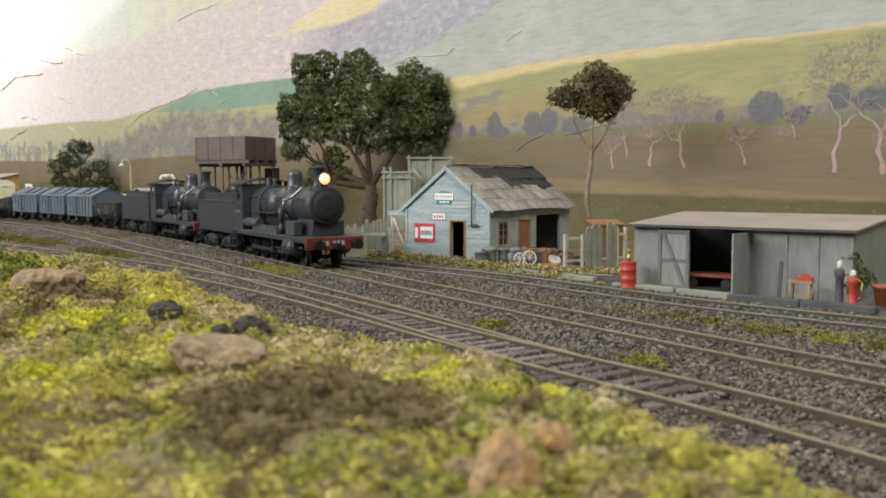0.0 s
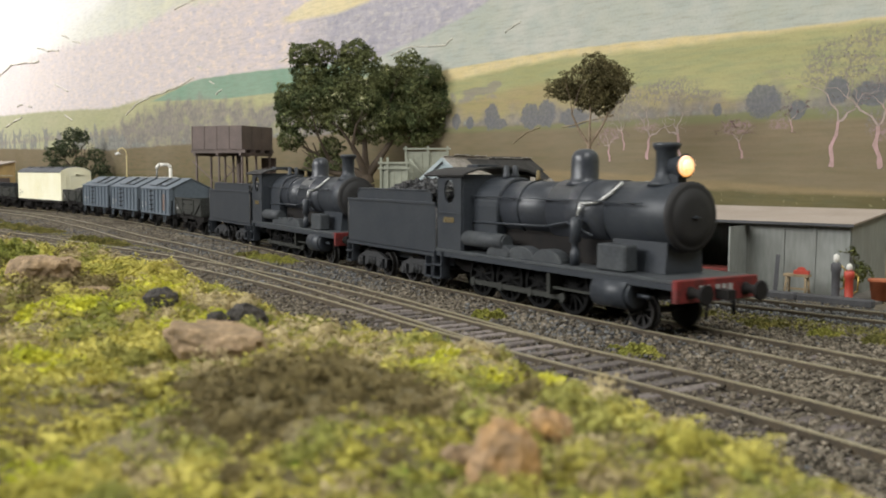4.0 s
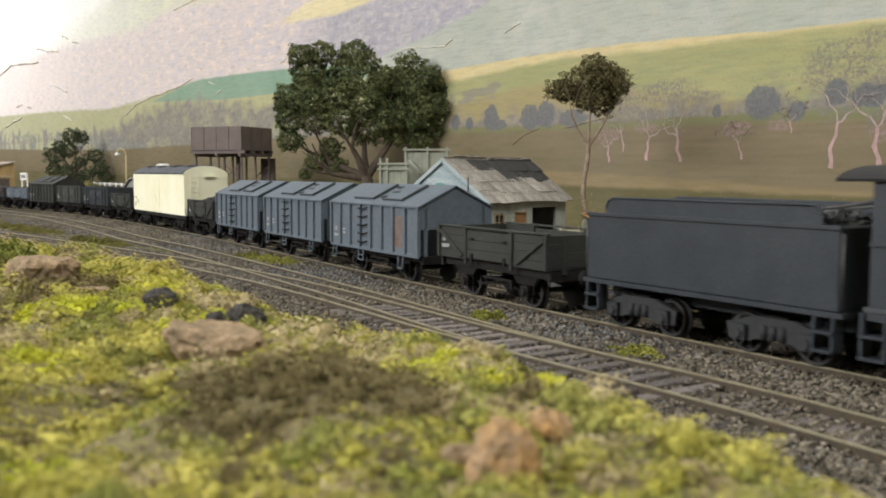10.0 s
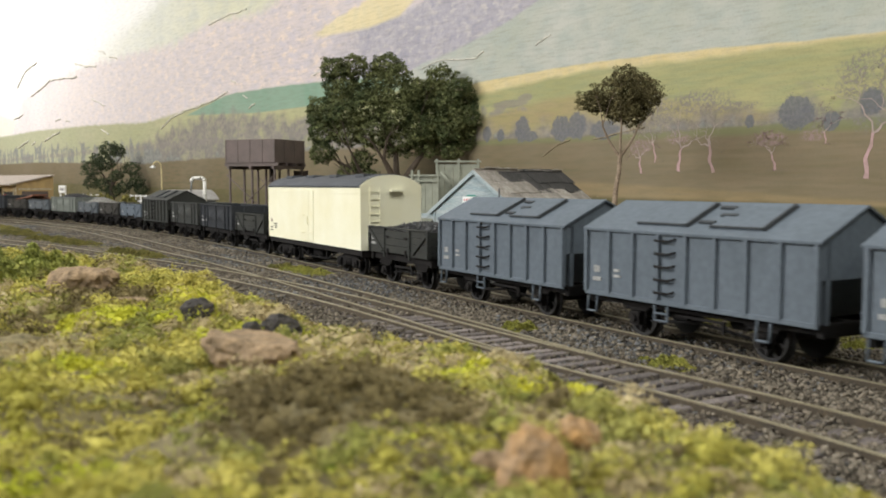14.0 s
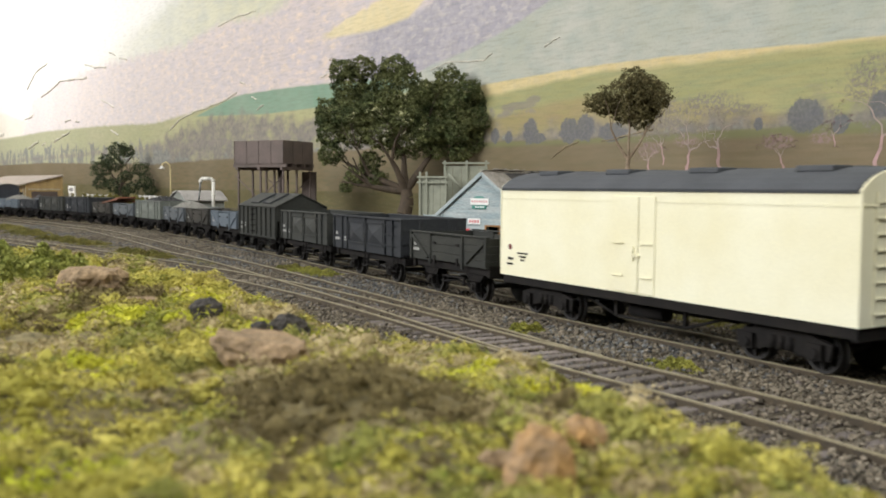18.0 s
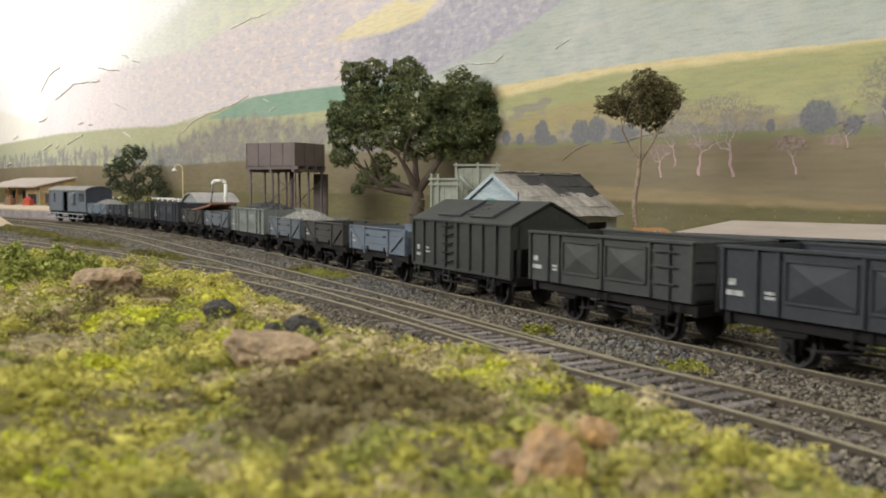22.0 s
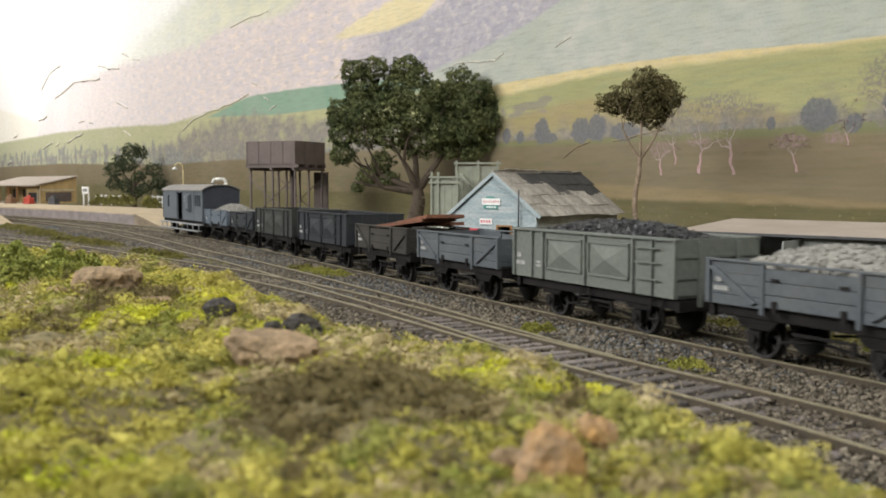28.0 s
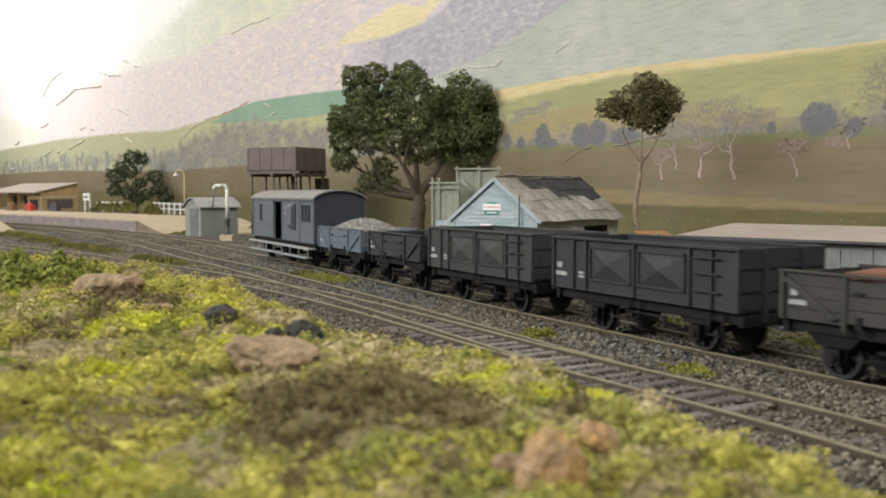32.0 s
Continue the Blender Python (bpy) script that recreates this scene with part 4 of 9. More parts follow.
# ---- fences between the house and the goods shed ----
yard = thing("post_fence", place(5.37, 39.6, -0.17, 30), "grey-green post and rail fence with upright slabs", "fence", "weathered fence panels of the yard")
for x, w_, h in ((0, 0.07, 1.55), (0.95, 0.06, 1.5), (2.9, 0.07, 1.6), (3.45, 0.07, 1.75)):
    bm = bmesh.new()
    box(bm, x - w_, x + w_, -w_, w_, 0, h)
    part("post", bm, M_PALING, yard, bevel=0.01)
for x, h in ((1.1, 1.85), (1.42, 1.95), (1.74, 1.9), (2.3, 2.05), (2.6, 1.95)):
    bm = bmesh.new()
    prism(bm, [(x, 0), (x + 0.28, 0), (x + 0.27, h - 0.08), (x + 0.12, h), (x, h - 0.15)], "y", -0.1, -0.04)
    part("slab", bm, M_GREYWOOD, yard)
for z, a, b in ((0.35, 0, 3.5), (1.35, 0, 1.0), (1.45, 2.6, 3.5)):
    bm = bmesh.new()
    box(bm, a, b, 0.0 + 0.07, 0.14, z - 0.06, z + 0.06)
    part("rail", bm, M_PALING, yard)

hutb = thing("tool_hut", place(7.9, 43.0, -0.17, 10), "small orange-brown timber tool hut", "hut")
bm = bmesh.new()
box(bm, -0.7, 0.7, 0, 1.0, 0, 1.75)
part("body", bm, M_JUNK, hutb)
bm = bmesh.new()
prism(bm, [(-0.1, 1.76), (1.1, 1.95), (1.1, 2.02), (-0.1, 1.83)], "x", -0.8, 0.8)
part("roof", bm, M_DOOR, hutb)
for x in (-0.5, 0.45):
    bm = bmesh.new()
    box(bm, x - 0.05, x + 0.05, -0.06, -0.01, 0, 1.7)
    part("frame_post", bm, M_PALING, hutb)

# bins and scrap along the wall of the house
def bin_(x, y, r, h, m, label, lid=True):
    ob = thing("bin", place(x, y, -0.17), label, "bin", "bins along the house")
    bm = bmesh.new()
    lathe_z(bm, [(r * 0.86, 0), (r * 0.9, h * 0.3), (r * 0.94, h * 0.33), (r * 0.93, h * 0.36), (r, h * 0.92), (r * 1.06, h * 0.94), (r * 1.06, h)])
    part("body", bm, m, ob)
    if lid:
        bm = bmesh.new()
        lathe_z(bm, [(r * 1.1, h), (r * 1.1, h + 0.04), (r * 0.7, h + 0.12), (r * 0.15, h + 0.15)])
        part("lid", bm, m, ob)


def lathe_z(bm, prof, seg=16):
    rings = [[bm.verts.new((r * math.cos(2 * math.pi * i / seg), r * math.sin(2 * math.pi * i / seg), z)) for i in range(seg)] for r, z in prof]
    for a, b in zip(rings[:-1], rings[1:]):
        for i in range(seg):
            bm.faces.new((a[i], a[(i + 1) % seg], b[(i + 1) % seg], b[i])).smooth = True
    bm.faces.new(rings[0][::-1])
    bm.faces.new(rings[-1])


for x, y, r, h, lid in ((1.75, 42.6, 0.25, 0.55, False), (2.3, 42.9, 0.27, 0.62, True), (2.9, 43.1, 0.28, 0.66, False), (3.45, 42.8, 0.27, 0.6, True), (2.1, 43.5, 0.25, 0.6, True)):
    bin_(x, y, r, h, M_BIN, "dented galvanised bin beside the house", lid)
rj = random.Random(9)
for k in range(16):
    x, y = 0.9 + rj.uniform(0, 1) * (1.2 if k < 4 else 4.6), 0
    t = rj.random()
    x, y = 3.4 + 2.0 * t + rj.uniform(-0.3, 0.5), 42.6 + 1.8 * t + rj.uniform(-1.4, 0.6)
    w_, d_, h_ = rj.uniform(0.15, 0.4), rj.uniform(0.15, 0.35), rj.uniform(0.25, 0.75)
    bm = bmesh.new()
    if k % 3 == 0:
        lathe_z(bm, [(w_ * 0.8, 0), (w_, h_ * 0.5), (w_ * 0.9, h_)], 10)
    elif k % 3 == 1:
        box(bm, -w_, w_, -d_, d_, 0, h_)
        box(bm, -w_ - 0.03, w_ + 0.03, -d_ - 0.03, d_ + 0.03, h_, h_ + 0.05)
    else:
        prism(bm, [(-w_, 0), (w_, 0), (w_ * 0.6, h_), (-w_ * 0.8, h_ * 0.8)], "y", -d_, d_)
    m = (M_JUNK, M_DOOR, M_BIN, M_BAULK)[k % 4]
    solid("scrap", bm, m, place(x, y, -0.17, rj.uniform(0, 90)), ("rusty scrap drum in the yard", "weathered crate in the yard", "bent scrap sheet in the yard")[k % 3], "scrap", "scrap in the yard", bevel=0.02)
bm = bmesh.new()
lathe_z(bm, [(0.1, 0.0), (0.36, 0.12), (0.4, 0.3), (0.34, 0.3)], 14)
solid("wheelbarrow_tray", bm, mat("orange_rust", (0.42, 0.13, 0.06), 0.8, 0, 0.3, 2), place(4.7, 38.9, -0.17), "orange-red metal tray on the weeds", "tray")
for x, y, r in ((4.0, 41.6, 0.32), (3.5, 41.2, 0.26)):
    ob = thing("old_wheel", place(x, y, 0.17, 20, 80), "old pale spoked wheel leaning on scrap", "wheel", "old wheels in the yard")
    bm = bmesh.new()
    for i in range(18):
        a, b = 2 * math.pi * i / 18, 2 * math.pi * (i + 1) / 18
        cyl(bm, (r * math.cos(a), r * math.sin(a), 0), (r * math.cos(b), r * math.sin(b), 0), 0.04, seg=6)
    part("rim", bm, M_OFFWHITE, ob)
    bm = bmesh.new()
    for i in range(4):
        a = math.pi * i / 4
        cyl(bm, (-r * math.cos(a), -r * math.sin(a), 0), (r * math.cos(a), r * math.sin(a), 0), 0.02, seg=5)
    part("spokes", bm, M_OFFWHITE, ob)
for k, (x, y, l, rz, m) in enumerate(((5.6, 35.9, 2.4, -38, M_GREYWOOD), (6.4, 35.0, 2.6, -30, M_BAULK), (5.3, 35.2, 1.7, -50, M_GREYWOOD), (7.0, 33.4, 2.2, -42, M_BAULK), (3.6, 37.4, 2.0, -48, M_GREYWOOD), (7.4, 36.6, 2.5, -15, M_WOOD), (5.0, 36.9, 2.0, 20, M_WOOD))):
    bm = bmesh.new()
    box(bm, -l / 2, l / 2, -0.13, 0.13, 0, 0.2)
    solid("timber_baulk", bm, m, place(x, y, -0.17, rz), "old grey timber baulk lying by the siding", "timber", "timber baulks by the siding", bevel=0.03)

# heap of scrap outside the wide opening
heap = thing("scrap_heap", place(5.5, 42.9, -0.17, -40), "heap of rusty scrap, rims and offcuts by the house", "scrap heap")
hr = random.Random(9)
SCRAP = (M_JUNK, M_BAULK, M_BIN, M_DOOR, M_OFFWHITE, M_JUNK, M_DARK)
for k in range(26):
    bm = bmesh.new()
    w_, kind = hr.uniform(0.12, 0.34), k % 4
    if kind == 0:
        box(bm, -w_, w_, -w_ * 0.6, w_ * 0.6, -w_ * 0.5, w_ * 0.5)
    elif kind == 1:
        cyl(bm, (0, -w_ * 0.9, 0), (0, w_ * 0.9, 0), w_ * 0.7, w_ * 0.62, 12)
    elif kind == 2:
        tube(bm, [(-w_ * 2, 0, 0), (0, 0.05, 0.04), (w_ * 2, 0, 0)], 0.035, 6)
    else:
        lathe_z(bm, [(w_, -0.05), (w_ * 1.05, 0), (w_, 0.05), (w_ * 0.6, 0.03), (w_ * 0.5, -0.04)], 14)
    x, y = hr.uniform(-1.7, 1.9), hr.uniform(-0.6, 0.5)
    z = w_ * 0.5 + 0.5 * max(0, 1 - abs(x) / 1.6) * hr.random()
    p = part("scrap_piece", bm, SCRAP[hr.randrange(7)], heap, bevel=0.015 if kind == 0 else 0)
    p.matrix_basis = place(x, y, z, hr.uniform(0, 180), hr.uniform(-50, 50), hr.uniform(-30, 30))

# ---- goods shed ----
shed = thing("goods_shed", place(6.95, 32.75, -0.12, -40), "grey sheeted goods shed with open double doors", "shed")
SL, SD, SH = 7.55, 4.2, 2.2
for a, b in ((0, 1.05), (4.3, 5.5), (5.52, 6.48), (6.5, SL)):
    bm = bmesh.new()
    box(bm, a, b - 0.02, 0, 0.08, 0, SH)
    part("wall_sheet", bm, M_SHEET, shed, bevel=0.01)
bm = bmesh.new()
box(bm, 1.05, 4.28, 0, 0.08, SH - 0.06, SH)
part("door_lintel", bm, M_SHEET, shed)
for a, b, c, d, nm in ((0, 0.08, 0.081, SD, "end_wall"), (SL - 0.08, SL, 0.081, SD, "end_wall"), (0.081, SL - 0.081, SD - 0.08, SD, "rear_wall")):
    bm = bmesh.new()
    box(bm, a, b, c, d, 0, SH + 0.02)
    part(nm, bm, M_SHEET, shed)
# floor near-black, so the shed's inside shade is in its colour
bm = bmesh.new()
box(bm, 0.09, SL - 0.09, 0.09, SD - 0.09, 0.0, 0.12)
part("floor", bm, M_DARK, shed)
for k in range(6):
    bm = bmesh.new()
    a, b = -0.15 + (SL + 0.3) * k / 6, -0.15 + (SL + 0.3) * (k + 1) / 6 - 0.012
    prism(bm, [(-0.3, SH + 0.02), (SD + 0.2, SH + 0.34), (SD + 0.2, SH + 0.4), (-0.3, SH + 0.08)], "x", a, b)
    part("roof_sheet", bm, M_ROOFPINK, shed)
bm = bmesh.new()
box(bm, -0.15, SL + 0.15, -0.34, -0.3, SH - 0.01, SH + 0.075)
part("fascia", bm, M_BAULK, shed)
bm = bmesh.new()
prism(bm, [(0.081, SH), (SD, SH + 0.02), (SD, SH + 0.3), (0.081, SH + 0.04)], "x", SL - 0.06, SL - 0.001)
part("end_gable", bm, M_SHEET, shed)
for x in (4.32, 5.5, 6.49):
    bm = bmesh.new()
    box(bm, x - 0.03, x + 0.02, -0.03, 0, 0, SH)
    part("cover_strip", bm, M_SHEET, shed)
# opened leaves
leaf_l = part("door_leaf", bmesh.new(), M_SHEET, shed, "grey sheeted door leaf with a diagonal brace")
bm = bmesh.new()
box(bm, 0, 1.2, -0.06, 0, 0.05, SH - 0.1)
leaf_l.data = mesh_of("door_leaf", bm, M_SHEET, 0.01)
leaf_l.matrix_basis = place(1.02, -0.06, 0, -3)
M_BRACE = mat("dark_brace", (0.15, 0.155, 0.155), 0.8, 0, 0.2, 1)
bm = bmesh.new()
for a, b, c, d in ((0, 1.2, 0.05, 0.17), (0, 1.2, SH - 0.22, SH - 0.1), (0, 0.12, 0.17, SH - 0.22), (1.08, 1.2, 0.17, SH - 0.22), (0.12, 1.08, 1.0, 1.1)):
    box(bm, a, b, -0.1, -0.06, c, d)
prism(bm, [(0.12, SH - 0.22), (0.26, SH - 0.22), (1.08, 0.17), (0.94, 0.17)], "y", -0.1, -0.06)
part("brace", bm, M_BRACE, leaf_l)
bm = bmesh.new()
box(bm, 0, 1.2, -0.06, 0, 0.05, SH - 0.1)
leaf_r = part("door_leaf", bm, M_SHEET, shed, "grey sheeted door leaf swung outwards")
leaf_r.matrix_basis = place(4.3, -0.06, 0, -94)
# red trolley in the doorway
M_TROLLEY = mat("worn_red_trolley_paint", (0.24, 0.04, 0.03), 0.7, 0, 0.4, 3, tint=(0.12, 0.035, 0.03))
tro = thing("trolley", place(9.45, 31.35, 0.0, -40), "red flat-bed trolley in the shed doorway", "trolley")
bm = bmesh.new()
box(bm, -0.85, 0.85, -0.45, 0.45, 0.4, 0.48)
part("bed", bm, M_TROLLEY, tro, bevel=0.02)
for y in (-0.47, 0.47):
    bm = bmesh.new()
    box(bm, -0.87, 0.87, y - 0.03, y + 0.03, 0.38, 0.44)
    part("edge_rail", bm, M_TROLLEY, tro)
for x in (-0.6, 0.6):
    for y in (-0.4, 0.4):
        bm = bmesh.new()
        cyl(bm, (x, y - 0.05, 0.17), (x, y + 0.05, 0.17), 0.17, seg=14)
        part("wheel", bm, M_DARK, tro)
bm = bmesh.new()
tube(bm, [(0.85, 0, 0.45), (1.25, 0, 0.85)], 0.03, 6)
part("draw_handle", bm, M_DARK, tro)

# timber edge of the loading bank
for k, (x0, y0, x1, y1, w_) in enumerate(((6.2, 32.6, 8.0, 30.9, 0.24), (8.0, 30.7, 9.4, 29.3, 0.2), (9.3, 29.2, 11.0, 27.6, 0.26), (11.0, 27.5, 12.6, 26.0, 0.26))):
    l = math.hypot(x1 - x0, y1 - y0)
    bm = bmesh.new()
    box(bm, -l / 2, l / 2, -w_ * 0.7, w_ * 0.7, 0.0, 0.24)
    solid("edge_timber", bm, M_BAULK if k > 1 else M_GREYWOOD, place((x0 + x1) / 2, (y0 + y1) / 2, -0.2, math.degrees(math.atan2(y1 - y0, x1 - x0))), "old squared timber edging the loading bank", "timber", "edge timbers of the loading bank", bevel=0.04)
bm = bmesh.new()
prism(bm, [(6.1, 33.2), (8.1, 31.0), (12.5, 26.4), (16, 29), (9.6, 37)], "z", -0.3, -0.12)
solid("loading_bank", bm, mat("bank_planks", (0.2, 0.18, 0.16), 0.9, 0, 0.3, 1.2), Matrix(), kind="structure")

# red drum with a hand pump
drum = thing("oil_drum", place(6.6, 32.0, -0.12), "red steel oil drum with a brass hand pump", "drum")
bm = bmesh.new()
lathe_z(bm, [(0.27, 0), (0.29, 0.03), (0.27, 0.06), (0.27, 0.32), (0.295, 0.35), (0.27, 0.38), (0.27, 0.64), (0.295, 0.67), (0.27, 0.7), (0.27, 0.92), (0.29, 0.95), (0.27, 0.98)], 20)
part("body", bm, M_DRUMRED, drum)
bm = bmesh.new()
cyl(bm, (0, 0, 0.98), (0, 0, 1.22), 0.08, 0.06, 10)
cyl(bm, (0, 0, 1.22), (0, 0, 1.42), 0.03, 0.03, 8)
tube(bm, [(0.0, 0, 1.3), (0.14, 0, 1.36)], 0.025, 6)
part("hand_pump", bm, M_BRASS, drum)

# saw bench, leaning plank, fuel pumps
bench = thing("saw_bench", place(11.15, 28.0, -0.12, -40), "small yellow timber saw bench with a red saw", "bench")
bm = bmesh.new()
box(bm, -0.38, 0.38, -0.16, 0.16, 0.62, 0.7)
part("top", bm, M_WOOD, bench)
for x in (-0.32, 0.32):
    for y in (-0.16, 0.16):
        bm = bmesh.new()
        cyl(bm, (x, y * 1.3, 0), (x * 0.9, y * 0.7, 0.62), 0.04, seg=6)
        part("leg", bm, M_WOOD, bench)
bm = bmesh.new()
box(bm, -0.33, 0.33, -0.02, 0.02, 0.2, 0.27)
part("stretcher", bm, M_WOOD, bench)
bm = bmesh.new()
cyl(bm, (0.12, -0.04, 0.78), (0.12, 0.04, 0.78), 0.15, seg=16)
box(bm, -0.1, 0.36, -0.08, 0.08, 0.7, 0.82)
part("saw", bm, M_DRUMRED, bench, "red circular saw", 0.01)
bm = bmesh.new()
box(bm, -0.06, 0.06, -0.02, 0.02, 0, 1.25)
solid("plank", bm, M_BAULK, place(10.7, 28.62, -0.12, -40, -8), "narrow plank leaning on the shed wall", "plank")
for x, y, h, m, lab in ((12.0, 27.2, 1.35, M_BAULK, "black fuel pump with a brass top"), (12.25, 26.85, 1.1, M_DRUMRED, "red fuel pump with a white top")):
    ob = thing("fuel_pump", place(x, y, -0.12), lab, "fuel pump", "fuel pumps by the shed")
    bm = bmesh.new()
    lathe_z(bm, [(0.16, 0), (0.16, 0.06), (0.12, 0.1), (0.12, h * 0.62), (0.15, h * 0.66), (0.15, h * 0.8), (0.1, h * 0.84)], 14)
    part("body", bm, m, ob)
    bm = bmesh.new()
    lathe_z(bm, [(0.05, h * 0.84), (0.09, h * 0.9), (0.08, h), (0.02, h * 1.04)], 12)
    part("globe", bm, M_OFFWHITE, ob)
    bm = bmesh.new()
    tube(bm, [(0.1, -0.1, h * 0.78), (0.2, -0.16, h * 0.7), (0.18, -0.16, h * 0.3), (0.1, -0.1, h * 0.25)], 0.025, 6)
    part("hose", bm, M_BRASS, ob)
# creeper and a pot at the end of the shed
M_CREEPER = scatter_mat("creeper_leaves", (0.07, 0.085, 0.03), (0.13, 0.14, 0.05), (0.2, 0.2, 0.07), 1.2, rnd=0.4)
for x, y, z, r in ((12.75, 28.2, 1.5, 0.4), (12.95, 28.6, 1.2, 0.5), (12.8, 27.9, 0.7, 0.4), (13.2, 28.4, 0.75, 0.55), (13.0, 29.0, 1.7, 0.35)):
    clump("creeper", x, y, z - 0.4, r * 0.8, r * 0.8, r * 1.3, 420, 0.06, M_CREEPER, "green creeper on the shed end wall", "creeper", "creeper growth on the shed", leaf=True)
bm = bmesh.new()
lathe_z(bm, [(0.22, 0), (0.3, 0.55), (0.34, 0.56), (0.34, 0.64), (0.28, 0.64)], 16)
solid("plant_pot", bm, mat("terracotta", (0.45, 0.14, 0.06), 0.8, 0, 0.2, 2), place(13.35, 27.2, -0.12), "orange terracotta pot beside the shed", "pot")

# ---- water tank on its stand ----
tank = thing("water_tank", place(-18.65, 81.9, -0.17, -26), "brown riveted iron water tank on a trestle stand", "water tank")
TW, TD = 5.5, 4.3
for a, b, c, d in ((-TW / 2, TW / 2, -TD / 2, -TD / 2 + 0.1), (-TW / 2, TW / 2, TD / 2 - 0.1, TD / 2), (-TW / 2, -TW / 2 + 0.1, -TD / 2 + 0.1, TD / 2 - 0.1), (TW / 2 - 0.1, TW / 2, -TD / 2 + 0.1, TD / 2 - 0.1)):
    bm = bmesh.new()
    box(bm, a, b, c, d, 5.85, 7.9)
    part("tank_side", bm, M_TANK, tank)
for x in np.linspace(-TW / 2, TW / 2, 5):
    bm = bmesh.new()
    box(bm, x - 0.04, x + 0.04, -TD / 2 - 0.04, -TD / 2, 5.85, 7.9)
    part("seam", bm, M_TANK, tank)
for y in np.linspace(-TD / 2, TD / 2, 4):
    bm = bmesh.new()
    box(bm, TW / 2, TW / 2 + 0.04, y - 0.04, y + 0.04, 5.85, 7.9)
    part("seam", bm, M_TANK, tank)
bm = bmesh.new()
box(bm, -TW / 2 + 0.1, TW / 2 - 0.1, -TD / 2 + 0.1, TD / 2 - 0.1, 5.85, 7.6)
part("water", bm, M_DARK, tank)
for y in np.linspace(-TD / 2 + 0.2, TD / 2 - 0.2, 4):
    bm = bmesh.new()
    box(bm, -TW / 2 - 0.25, TW / 2 + 0.25, y - 0.1, y + 0.1, 5.55, 5.85)
    part("bearer", bm, M_TANK, tank)
for x in np.linspace(-TW / 2 + 0.3, TW / 2 - 0.15, 3):
    bm = bmesh.new()
    box(bm, x - 0.12, x + 0.12, -TD / 2 - 0.1, TD / 2 + 0.1, 5.3, 5.55)
    part("cross_beam", bm, M_TANK, tank)
    for y in np.linspace(-TD / 2 + 0.2, TD / 2 - 0.2, 3):
        bm = bmesh.new()
        box(bm, x - 0.075, x + 0.075, y - 0.075, y + 0.075, 0, 5.3)
        part("leg", bm, M_TANK, tank)
for y in (-TD / 2 + 0.05, TD / 2 - 0.05):
    bm = bmesh.new()
    tube(bm, [(-TW / 2, y, 0.6), (TW / 2, y, 4.8)], 0.05, 5)
    tube(bm, [(-TW / 2, y, 4.8), (TW / 2, y, 0.6)], 0.05, 5)
    part("cross_brace", bm, M_TANK, tank)
# brown sheet added for the shadow on the backdrop behind the legs
bm = bmesh.new()
box(bm, 1.2, 2.8, 2.6, 2.7, 0, 5.2)
part("backdrop_shade_sheet", bm, M_BROWN, tank)
bm = bmesh.new()
cyl(bm, (0.4, 0.4, 0.3), (0.4, 0.4, 5.5), 0.22, seg=12)
part("down_pipe", bm, M_TANK, tank)

# ---- water column, hut ----
col = thing("water_column", place(-20.7, 69.9, -0.17), "off-white swan-neck water column on a plinth", "water column")
bm = bmesh.new()
box(bm, -0.5, 0.5, -0.45, 0.45, 0, 0.55)
part("plinth", bm, M_SAND, col, "pale stone plinth", 0.03)
bm = bmesh.new()
lathe_z(bm, [(0.3, 0.55), (0.3, 0.7), (0.2, 0.75), (0.18, 1.6), (0.26, 1.65), (0.26, 1.8), (0.2, 1.85)], 14)
part("valve_base", bm, M_BAULK, col)
bm = bmesh.new()
tube(bm, [(0, 0, 1.8), (0, 0, 4.15), (-0.06, 0, 4.33), (-0.22, 0, 4.4), (-0.8, 0, 4.4), (-0.98, 0, 4.34), (-1.04, 0, 4.1)], 0.135, 12)
cyl(bm, (0, 0, 3.1), (0, 0, 3.2), 0.2, seg=12)
part("swan_neck", bm, M_OFFWHITE, col)
bm = bmesh.new()
tube(bm, [(-1.04, 0, 4.1), (-1.08, 0.02, 3.4), (-1.18, 0.02, 2.7)], 0.07, 8)
part("leather_bag", bm, M_BIN, col)
hut = thing("lamp_hut", place(-26.6, 77.3, -0.17, -50), "grey-green hut with a curved iron roof", "hut")
bm = bmesh.new()
box(bm, 0, 3.4, 0, 3.4, 0, 2.55)
part("body", bm, M_HUT, hut, bevel=0.03)
bm = bmesh.new()
pts = [(-0.25 + 3.9 * k / 10, 2.5 + 0.95 * math.sin(math.pi * (k + 0.6) / 11.2)) for k in range(11)]
prism(bm, pts + [(p[0], p[1] - 0.1) for p in pts[::-1]], "y", -0.2, 3.6)
part("roof", bm, M_IRON, hut)
bm = bmesh.new()
prism(bm, [(0.0, 2.55)] + [(min(3.4, max(0, p[0])), p[1] - 0.11) for p in pts] + [(3.4, 2.55)], "y", 0.01, 0.1)
part("gable", bm, M_HUT, hut)
bm = bmesh.new()
box(bm, 1.2, 2.9, -0.06, -0.01, 0.05, 2.5)
part("door", bm, mat("hut_door_grey", (0.15, 0.155, 0.14), 0.8, 0, 0.3, 1.2), hut, "dull grey-green door", 0.01)

# ---- station ----
def offset_main(y0, y1, lat, n=20):
    out = []
    for k in range(n + 1):
        y = y0 + (y1 - y0) * k / n
        d = Vector((main_x(y - 0.5) - main_x(y + 0.5), -1.0, 0)).normalized()
        out.append(Vector((main_x(y), y, 0)) + Vector((d.y, -d.x, 0)) * lat)
    return out


